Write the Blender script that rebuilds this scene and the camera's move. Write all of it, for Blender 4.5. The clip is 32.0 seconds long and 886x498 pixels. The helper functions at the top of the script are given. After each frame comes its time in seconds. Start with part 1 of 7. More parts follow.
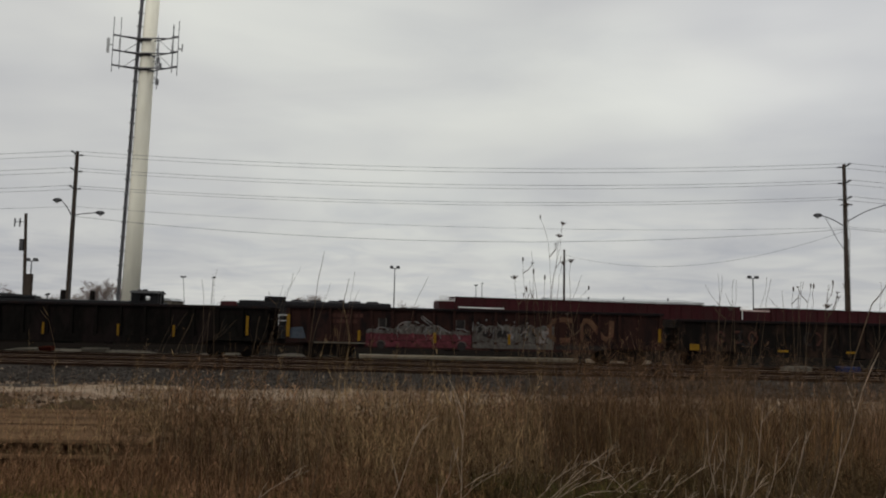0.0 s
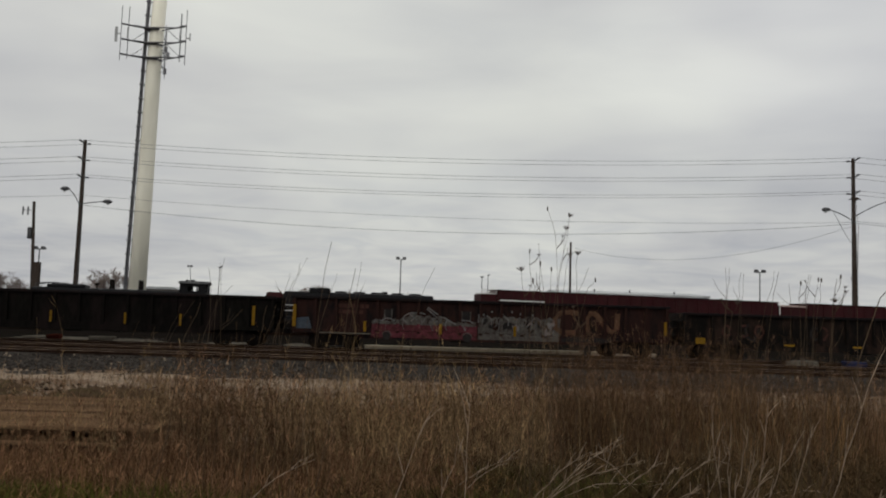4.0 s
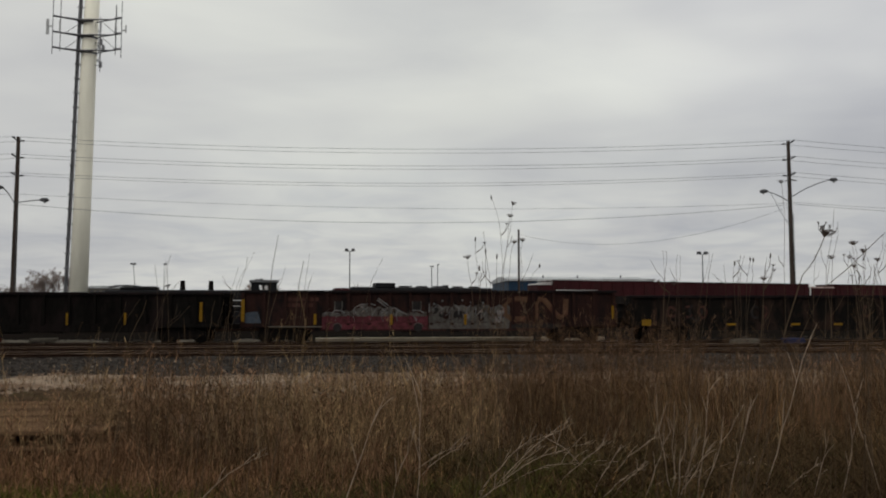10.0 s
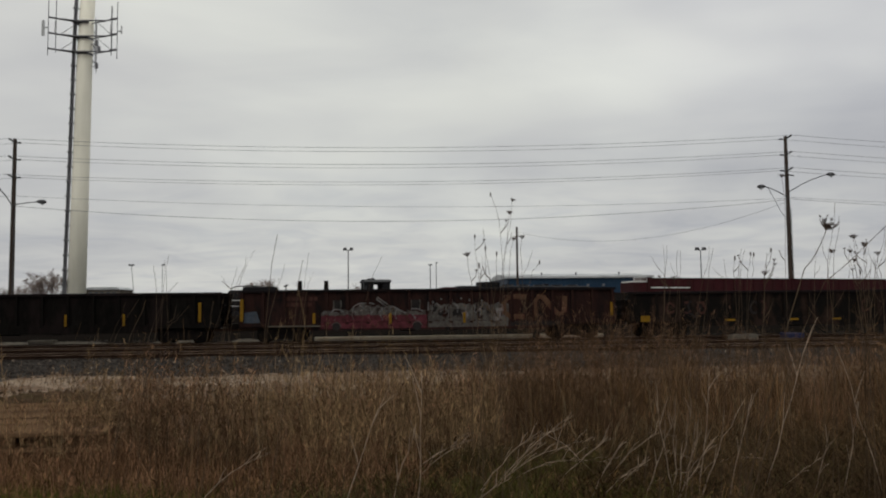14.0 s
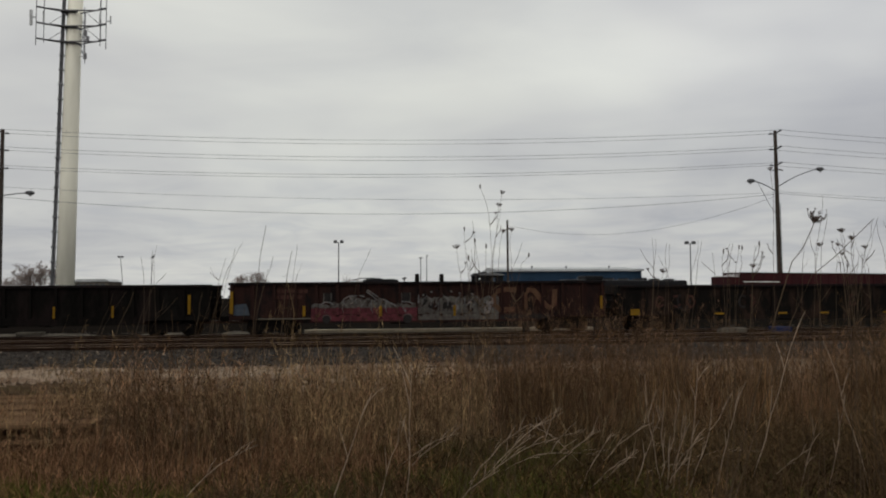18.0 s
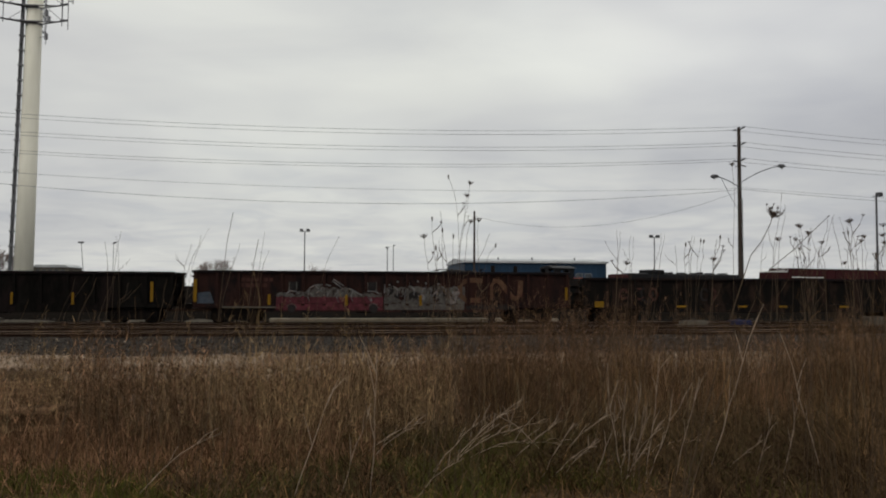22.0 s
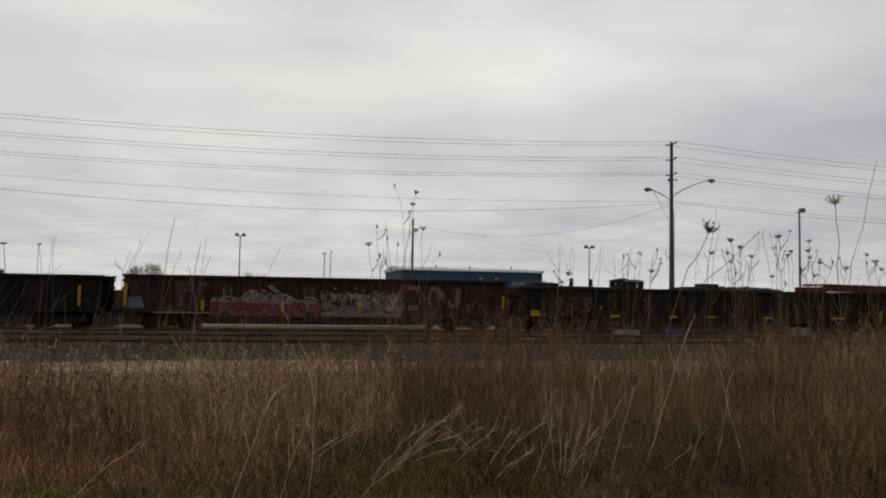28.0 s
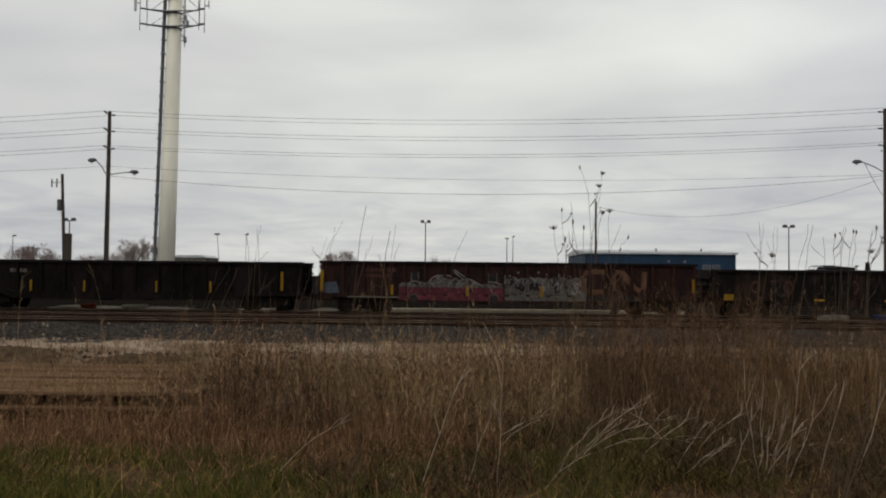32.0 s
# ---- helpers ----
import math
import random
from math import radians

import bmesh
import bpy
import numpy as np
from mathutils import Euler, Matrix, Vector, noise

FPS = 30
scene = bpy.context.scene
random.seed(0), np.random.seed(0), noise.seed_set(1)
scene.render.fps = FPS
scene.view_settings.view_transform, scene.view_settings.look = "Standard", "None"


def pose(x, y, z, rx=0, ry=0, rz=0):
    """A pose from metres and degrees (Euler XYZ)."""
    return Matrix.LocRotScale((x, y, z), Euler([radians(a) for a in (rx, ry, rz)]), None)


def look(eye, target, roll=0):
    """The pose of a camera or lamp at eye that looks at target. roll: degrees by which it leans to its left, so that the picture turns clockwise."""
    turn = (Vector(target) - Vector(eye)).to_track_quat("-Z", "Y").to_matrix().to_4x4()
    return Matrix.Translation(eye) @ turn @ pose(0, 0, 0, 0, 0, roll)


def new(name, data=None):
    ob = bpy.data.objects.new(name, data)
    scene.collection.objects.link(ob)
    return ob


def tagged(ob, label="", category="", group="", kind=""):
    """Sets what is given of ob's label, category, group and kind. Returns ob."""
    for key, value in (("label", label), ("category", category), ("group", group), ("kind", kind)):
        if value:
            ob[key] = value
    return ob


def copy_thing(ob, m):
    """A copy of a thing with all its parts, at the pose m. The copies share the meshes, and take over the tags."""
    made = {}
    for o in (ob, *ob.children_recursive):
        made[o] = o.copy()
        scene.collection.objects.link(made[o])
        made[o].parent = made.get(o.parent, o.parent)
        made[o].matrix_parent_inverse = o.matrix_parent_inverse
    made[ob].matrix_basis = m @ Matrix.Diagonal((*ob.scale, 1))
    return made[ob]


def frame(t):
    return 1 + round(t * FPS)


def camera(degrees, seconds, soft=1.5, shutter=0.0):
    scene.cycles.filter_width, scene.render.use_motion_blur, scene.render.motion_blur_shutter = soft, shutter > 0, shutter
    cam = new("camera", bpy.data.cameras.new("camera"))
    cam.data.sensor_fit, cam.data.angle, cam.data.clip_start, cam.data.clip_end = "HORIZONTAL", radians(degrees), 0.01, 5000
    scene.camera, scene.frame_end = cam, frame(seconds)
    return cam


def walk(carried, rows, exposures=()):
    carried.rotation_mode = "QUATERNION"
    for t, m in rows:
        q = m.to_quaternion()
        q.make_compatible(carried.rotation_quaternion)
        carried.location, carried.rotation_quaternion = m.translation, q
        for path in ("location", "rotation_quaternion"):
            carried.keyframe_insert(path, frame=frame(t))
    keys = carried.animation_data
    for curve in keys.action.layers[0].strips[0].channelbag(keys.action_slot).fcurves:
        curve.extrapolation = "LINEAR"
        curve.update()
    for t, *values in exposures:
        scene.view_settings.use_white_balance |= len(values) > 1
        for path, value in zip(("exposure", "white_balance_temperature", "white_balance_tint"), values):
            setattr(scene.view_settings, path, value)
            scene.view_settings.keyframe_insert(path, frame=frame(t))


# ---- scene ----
cam = camera(58.4, 32.0, soft=2.0)
WALK = [
    (0, pose(-0.003, 0.055, 2.010, 95.34, -1.27, -0.82)),
    (0.5, pose(-0.006, 0.054, 2.009, 95.13, -1.58, -1.10)),
    (1, pose(-0.002, 0.060, 2.011, 95.28, -1.26, -0.93)),
    (1.5, pose(-0.005, 0.067, 2.012, 94.82, -1.39, 1.00)),
    (2, pose(-0.007, 0.076, 2.014, 94.96, -1.86, 2.36)),
    (2.5, pose(-0.008, 0.079, 2.014, 94.68, -1.73, 1.74)),
    (3, pose(-0.004, 0.074, 2.014, 94.55, -1.36, 1.12)),
    (3.5, pose(-0.006, 0.065, 2.011, 94.75, -1.51, 0.31)),
    (5.5, pose(-0.004, 0.016, 2.004, 94.44, -1.77, -1.64)),
    (6, pose(-0.006, 0.006, 2.003, 94.38, -1.29, -2.02)),
    (6.5, pose(-0.008, -0.004, 2.003, 94.12, -0.38, -2.45)),
    (7, pose(-0.009, -0.007, 2.004, 94.06, -0.49, -2.66)),
    (7.5, pose(-0.004, -0.002, 2.004, 93.94, -0.31, -3.37)),
    (8, pose(-0.005, -0.008, 2.001, 93.97, -0.36, -3.52)),
    (8.5, pose(-0.004, -0.007, 2.000, 93.81, 0.03, -3.27)),
    (9, pose(0.002, -0.006, 2.000, 93.72, -0.01, -3.68)),
    (9.5, pose(0.003, -0.009, 2.001, 94.08, -0.06, -3.99)),
    (10, pose(0.004, -0.008, 2.003, 94.03, 0.06, -3.96)),
    (10.5, pose(0.003, -0.009, 2.004, 94.39, -0.08, -3.98)),
    (11, pose(-0.001, -0.008, 2.002, 94.19, 0.13, -3.04)),
    (11.5, pose(-0.005, 0.001, 2.003, 94.26, 0.13, -2.72)),
    (12, pose(-0.008, 0.005, 2.003, 94.12, 0.16, -2.47)),
    (12.5, pose(-0.007, 0.002, 2.003, 94.07, 0.38, -2.80)),
    (13, pose(-0.002, -0.000, 2.001, 93.85, 0.19, -3.80)),
    (13.5, pose(-0.000, -0.001, 1.999, 93.71, 0.23, -4.01)),
    (14, pose(-0.002, 0.004, 2.000, 93.90, 0.60, -4.05)),
    (14.5, pose(-0.000, 0.002, 2.000, 93.92, 0.67, -3.84)),
    (16.5, pose(0.000, 0.005, 2.000, 93.75, 0.28, -3.76)),
    (17, pose(0.001, 0.003, 1.998, 93.63, 0.36, -4.12)),
    (17.5, pose(0.004, 0.011, 1.998, 93.46, 0.22, -4.26)),
    (18, pose(0.005, 0.011, 1.996, 93.39, 0.43, -4.74)),
    (18.5, pose(0.010, 0.006, 1.997, 93.47, 0.22, -5.05)),
    (19, pose(0.010, -0.006, 1.997, 93.60, 0.09, -6.43)),
    (19.5, pose(0.008, -0.010, 1.997, 93.61, 0.32, -6.86)),
    (20, pose(0.009, -0.006, 1.997, 93.51, 0.25, -6.75)),
    (20.5, pose(0.009, -0.002, 1.997, 93.41, 0.13, -6.75)),
    (21, pose(0.007, -0.002, 1.994, 93.08, -0.40, -6.79)),
    (21.5, pose(-0.002, -0.010, 1.989, 92.68, -0.27, -6.27)),
    (22, pose(-0.001, -0.013, 1.991, 92.69, -0.25, -7.18)),
    (22.2, pose(0.008, -0.018, 1.994, 93.52, 0.37, -9.17)),
    (22.5, pose(0.022, -0.027, 1.995, 93.53, 0.27, -13.29)),
    (23, pose(0.033, -0.035, 1.995, 93.45, 0.04, -16.30)),
    (23.5, pose(0.051, -0.027, 2.000, 94.04, 0.15, -18.86)),
    (24, pose(0.057, -0.036, 1.996, 93.72, -0.46, -22.53)),
    (24.5, pose(0.061, -0.030, 1.997, 93.81, -0.12, -24.36)),
    (26.5, pose(0.047, -0.068, 1.995, 93.84, 0.05, -23.98)),
    (27, pose(0.032, -0.059, 1.991, 93.57, -0.30, -21.88)),
    (27.5, pose(0.001, -0.057, 1.993, 93.51, -0.50, -16.72)),
    (28, pose(-0.041, -0.044, 1.994, 93.28, -0.94, -11.71)),
    (28.5, pose(-0.042, -0.021, 1.999, 93.83, -0.53, -8.01)),
    (29, pose(-0.005, -0.021, 1.995, 92.48, -0.38, -2.55)),
    (29.5, pose(0.010, -0.018, 1.990, 92.37, -0.71, 1.00)),
    (30, pose(-0.010, -0.001, 1.995, 92.40, 1.11, 2.42)),
    (30.5, pose(-0.023, 0.007, 1.997, 92.85, 0.61, 2.62)),
    (31, pose(-0.039, 0.003, 2.000, 92.30, -0.04, 3.13)),
    (31.5, pose(-0.044, 0.001, 1.998, 92.35, -0.71, 2.51)),
    (32, pose(-0.052, 0.001, 1.996, 91.97, -0.56, 1.43)),
]
walk(cam, WALK, [(0, -0.06), (20, -0.06), (23, 0.08), (32, 0.10)])

# ---- light: overcast sky, weak wide sun behind cloud ----
world = bpy.data.worlds.new("overcast")
scene.world = world
world.use_nodes = True
wn, wl = world.node_tree.nodes, world.node_tree.links
bg = wn["Background"]
sky = wn.new("ShaderNodeTexSky")
sky.sky_type = "NISHITA"
sky.sun_disc = False
sky.sun_elevation, sky.sun_rotation = radians(42), radians(217)
sky_gain = wn.new("ShaderNodeVectorMath")
sky_gain.operation = "SCALE"
sky_gain.inputs["Scale"].default_value = 0.07
wl.new(sky.outputs[0], sky_gain.inputs[0])
coord = wn.new("ShaderNodeTexCoord")


def cloud_layer(scale, stretch, detail, shift):
    mp = wn.new("ShaderNodeMapping")
    mp.inputs["Scale"].default_value = (1, 1, stretch)
    mp.inputs["Location"].default_value = shift
    wl.new(coord.outputs["Generated"], mp.inputs[0])
    nz = wn.new("ShaderNodeTexNoise")
    nz.inputs["Scale"].default_value, nz.inputs["Detail"].default_value = scale, detail
    nz.inputs["Roughness"].default_value, nz.inputs["Distortion"].default_value = 0.5, 0.3
    wl.new(mp.outputs[0], nz.inputs["Vector"])
    return nz.outputs["Fac"]


def ramp_of(socket, stops, nodes, links):
    rp = nodes.new("ShaderNodeValToRGB")
    e = rp.color_ramp.elements
    while len(e) < len(stops):
        e.new(0.5)
    for k, (p, c) in enumerate(stops):
        e[k].position, e[k].color = p, (*c, 1)
    links.new(socket, rp.inputs[0])
    return rp.outputs[0]


def mixed(kind, fac, a, b, nodes, links):
    mx = nodes.new("ShaderNodeMix")
    mx.data_type, mx.blend_type = "RGBA", kind
    for sock, val in ((mx.inputs[0], fac), (mx.inputs[6], a), (mx.inputs[7], b)):
        if isinstance(val, (int, float)):
            sock.default_value = val
        elif isinstance(val, tuple):
            sock.default_value = (*val, 1)
        else:
            links.new(val, sock)
    return mx.outputs[2]


big = ramp_of(cloud_layer(1.7, 3.0, 3, (2.1, 0.4, 0.9)), [(0.30, (0.475, 0.48, 0.51)), (0.50, (0.605, 0.61, 0.613)), (0.66, (0.70, 0.71, 0.69))], wn, wl)
axis = wn.new("ShaderNodeSeparateXYZ")
wl.new(coord.outputs["Generated"], axis.inputs[0])


def sky_math(op, a, b):
    q = wn.new("ShaderNodeMath")
    q.operation = op
    for sock, val in zip(q.inputs, (a, b)):
        if isinstance(val, (int, float)):
            sock.default_value = val
        else:
            wl.new(val, sock)
    return q.outputs[0]


# the cloud deck is a high level sheet, so its streaks close up towards the horizon
rise = sky_math("ADD", sky_math("MAXIMUM", axis.outputs["Z"], 0.0), 0.11)
sheet = wn.new("ShaderNodeCombineXYZ")
wl.new(sky_math("DIVIDE", axis.outputs["X"], rise), sheet.inputs[0])
wl.new(sky_math("DIVIDE", axis.outputs["Y"], rise), sheet.inputs[1])


def deck_layer(scale, stretch, detail, shift, twist=0.4):
    mp = wn.new("ShaderNodeMapping")
    mp.inputs["Scale"].default_value = stretch
    mp.inputs["Location"].default_value = shift
    mp.inputs["Rotation"].default_value = (0, 0, radians(9))
    wl.new(sheet.outputs[0], mp.inputs[0])
    nz = wn.new("ShaderNodeTexNoise")
    nz.inputs["Scale"].default_value, nz.inputs["Detail"].default_value = scale, detail
    nz.inputs["Roughness"].default_value, nz.inputs["Distortion"].default_value = 0.52, twist
    wl.new(mp.outputs[0], nz.inputs["Vector"])
    return nz.outputs["Fac"]


broad = ramp_of(deck_layer(0.42, (0.55, 1, 1), 3, (2.3, 0.6, 0.0)), [(0.32, (0.885, 0.89, 0.91)), (0.5, (0.99, 0.99, 0.99)), (0.68, (1.06, 1.06, 1.045))], wn, wl)
clouds = mixed("MULTIPLY", 1.0, big, broad, wn, wl)
fine_cloud = ramp_of(deck_layer(1.5, (0.75, 1, 1), 6, (0.7, 3.1, 1.0)), [(0.30, (0.91, 0.915, 0.935)), (0.5, (0.995, 0.995, 0.995)), (0.70, (1.06, 1.058, 1.04))], wn, wl)
clouds = mixed("MULTIPLY", 1.0, clouds, fine_cloud, wn, wl)
toward = wn.new("ShaderNodeMapRange")
toward.inputs["From Min"].default_value, toward.inputs["From Max"].default_value = -0.9, 0.75
wl.new(axis.outputs["Y"], toward.inputs["Value"])
glow = ramp_of(toward.outputs[0], [(0.0, (1.3, 1.28, 1.22)), (1.0, (1.0, 0.997, 0.978))], wn, wl)
clouds = mixed("MULTIPLY", 1.0, clouds, glow, wn, wl)
high = ramp_of(axis.outputs["Z"], [(0.0, (0.985, 0.985, 0.985)), (0.15, (0.99, 0.99, 0.99)), (0.38, (1.08, 1.08, 1.07)), (0.65, (1.45, 1.45, 1.43)), (1.0, (1.65, 1.65, 1.62))], wn, wl)
clouds = mixed("MULTIPLY", 1.0, clouds, high, wn, wl)
# small flat clouds near the horizon, white above and blue-grey below
puff = ramp_of(deck_layer(2.0, (1.0, 1.0, 1), 6, (4.1, 1.2, 2.0), 1.2), [(0.36, (0.905, 0.915, 0.94)), (0.5, (0.99, 0.99, 0.99)), (0.64, (1.05, 1.05, 1.035))], wn, wl)
low = ramp_of(axis.outputs["Z"], [(0.08, (1, 1, 1)), (0.20, (0, 0, 0))], wn, wl)
clouds = mixed("MULTIPLY", low, clouds, puff, wn, wl)
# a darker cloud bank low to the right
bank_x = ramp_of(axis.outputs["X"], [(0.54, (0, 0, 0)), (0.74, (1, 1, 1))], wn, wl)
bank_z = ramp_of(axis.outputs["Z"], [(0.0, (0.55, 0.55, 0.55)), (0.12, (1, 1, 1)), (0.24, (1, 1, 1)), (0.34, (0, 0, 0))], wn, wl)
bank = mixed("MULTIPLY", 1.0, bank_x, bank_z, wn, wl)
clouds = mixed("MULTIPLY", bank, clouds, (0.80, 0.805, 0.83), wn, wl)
# and a brighter stretch above it
lit_x = ramp_of(axis.outputs["X"], [(0.12, (0, 0, 0)), (0.38, (1, 1, 1)), (0.56, (1, 1, 1)), (0.72, (0, 0, 0))], wn, wl)
lit_z = ramp_of(axis.outputs["Z"], [(0.16, (0, 0, 0)), (0.27, (1, 1, 1)), (0.40, (1, 1, 1)), (0.6, (0, 0, 0))], wn, wl)
clouds = mixed("MULTIPLY", mixed("MULTIPLY", 1.0, lit_x, lit_z, wn, wl), clouds, (1.22, 1.22, 1.21), wn, wl)
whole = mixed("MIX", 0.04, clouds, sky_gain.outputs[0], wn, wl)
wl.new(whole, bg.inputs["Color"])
bg.inputs["Strength"].default_value = 1.0

sun = new("sun", bpy.data.lights.new("sun", "SUN"))
sun.data.energy, sun.data.angle, sun.data.color = 0.55, radians(35), (1.0, 0.96, 0.9)
sun.matrix_world = look((-30, -40, 45), (0, 0, 0))

# ---- materials ----


def material(name, colors, rough=0.8, metal=0.0, grain=8.0, stain=0.7, bump=0.15, stretch=(1, 1, 1), vary=0.0, island=False, dirt=None):
    """colors: two or three base colours blended by noise at two scales; dirt: a darker or rustier colour in patches."""
    m = bpy.data.materials.new(name)
    m.use_nodes = True
    n, l = m.node_tree.nodes, m.node_tree.links
    b = n["Principled BSDF"]
    tc = n.new("ShaderNodeTexCoord")
    mp = n.new("ShaderNodeMapping")
    mp.inputs["Scale"].default_value = stretch
    l.new(tc.outputs["Object"], mp.inputs[0])

    def nz(scale, detail, rgh=0.6):
        t = n.new("ShaderNodeTexNoise")
        t.inputs["Scale"].default_value, t.inputs["Detail"].default_value, t.inputs["Roughness"].default_value = scale, detail, rgh
        l.new(mp.outputs[0], t.inputs["Vector"])
        return t.outputs["Fac"]

    fine = nz(grain, 6)
    coarse = nz(stain, 4)
    k = len(colors) - 1
    col = ramp_of(fine, [(0.3 + 0.4 * i / k, c) for i, c in enumerate(colors)], n, l)
    shade = ramp_of(coarse, [(0.3, (0.68, 0.68, 0.68)), (0.7, (1.15, 1.15, 1.15))], n, l)
    col = mixed("MULTIPLY", 1.0, col, shade, n, l)
    if dirt:
        mask = ramp_of(nz(stain * 2.3, 7, 0.7), [(0.48, (0, 0, 0)), (0.62, (1, 1, 1))], n, l)
        col = mixed("MIX", mask, col, dirt, n, l)
    if vary:
        if island:
            rnd = n.new("ShaderNodeNewGeometry").outputs["Random Per Island"]
        else:
            rnd = n.new("ShaderNodeObjectInfo").outputs["Random"]
        tone = ramp_of(rnd, [(0.0, (1 - vary,) * 3), (1.0, (1 + vary,) * 3)], n, l)
        col = mixed("MULTIPLY", 1.0, col, tone, n, l)
    l.new(col, b.inputs["Base Color"])
    b.inputs["Roughness"].default_value, b.inputs["Metallic"].default_value = rough, metal
    b.inputs["Specular IOR Level"].default_value = 0.5 if rough < 0.5 else (0.0 if rough >= 0.9 else 0.08)
    if bump:
        bp = n.new("ShaderNodeBump")
        bp.inputs["Strength"].default_value, bp.inputs["Distance"].default_value = bump, 0.05
        l.new(fine, bp.inputs["Height"])
        l.new(bp.outputs[0], b.inputs["Normal"])
    return m


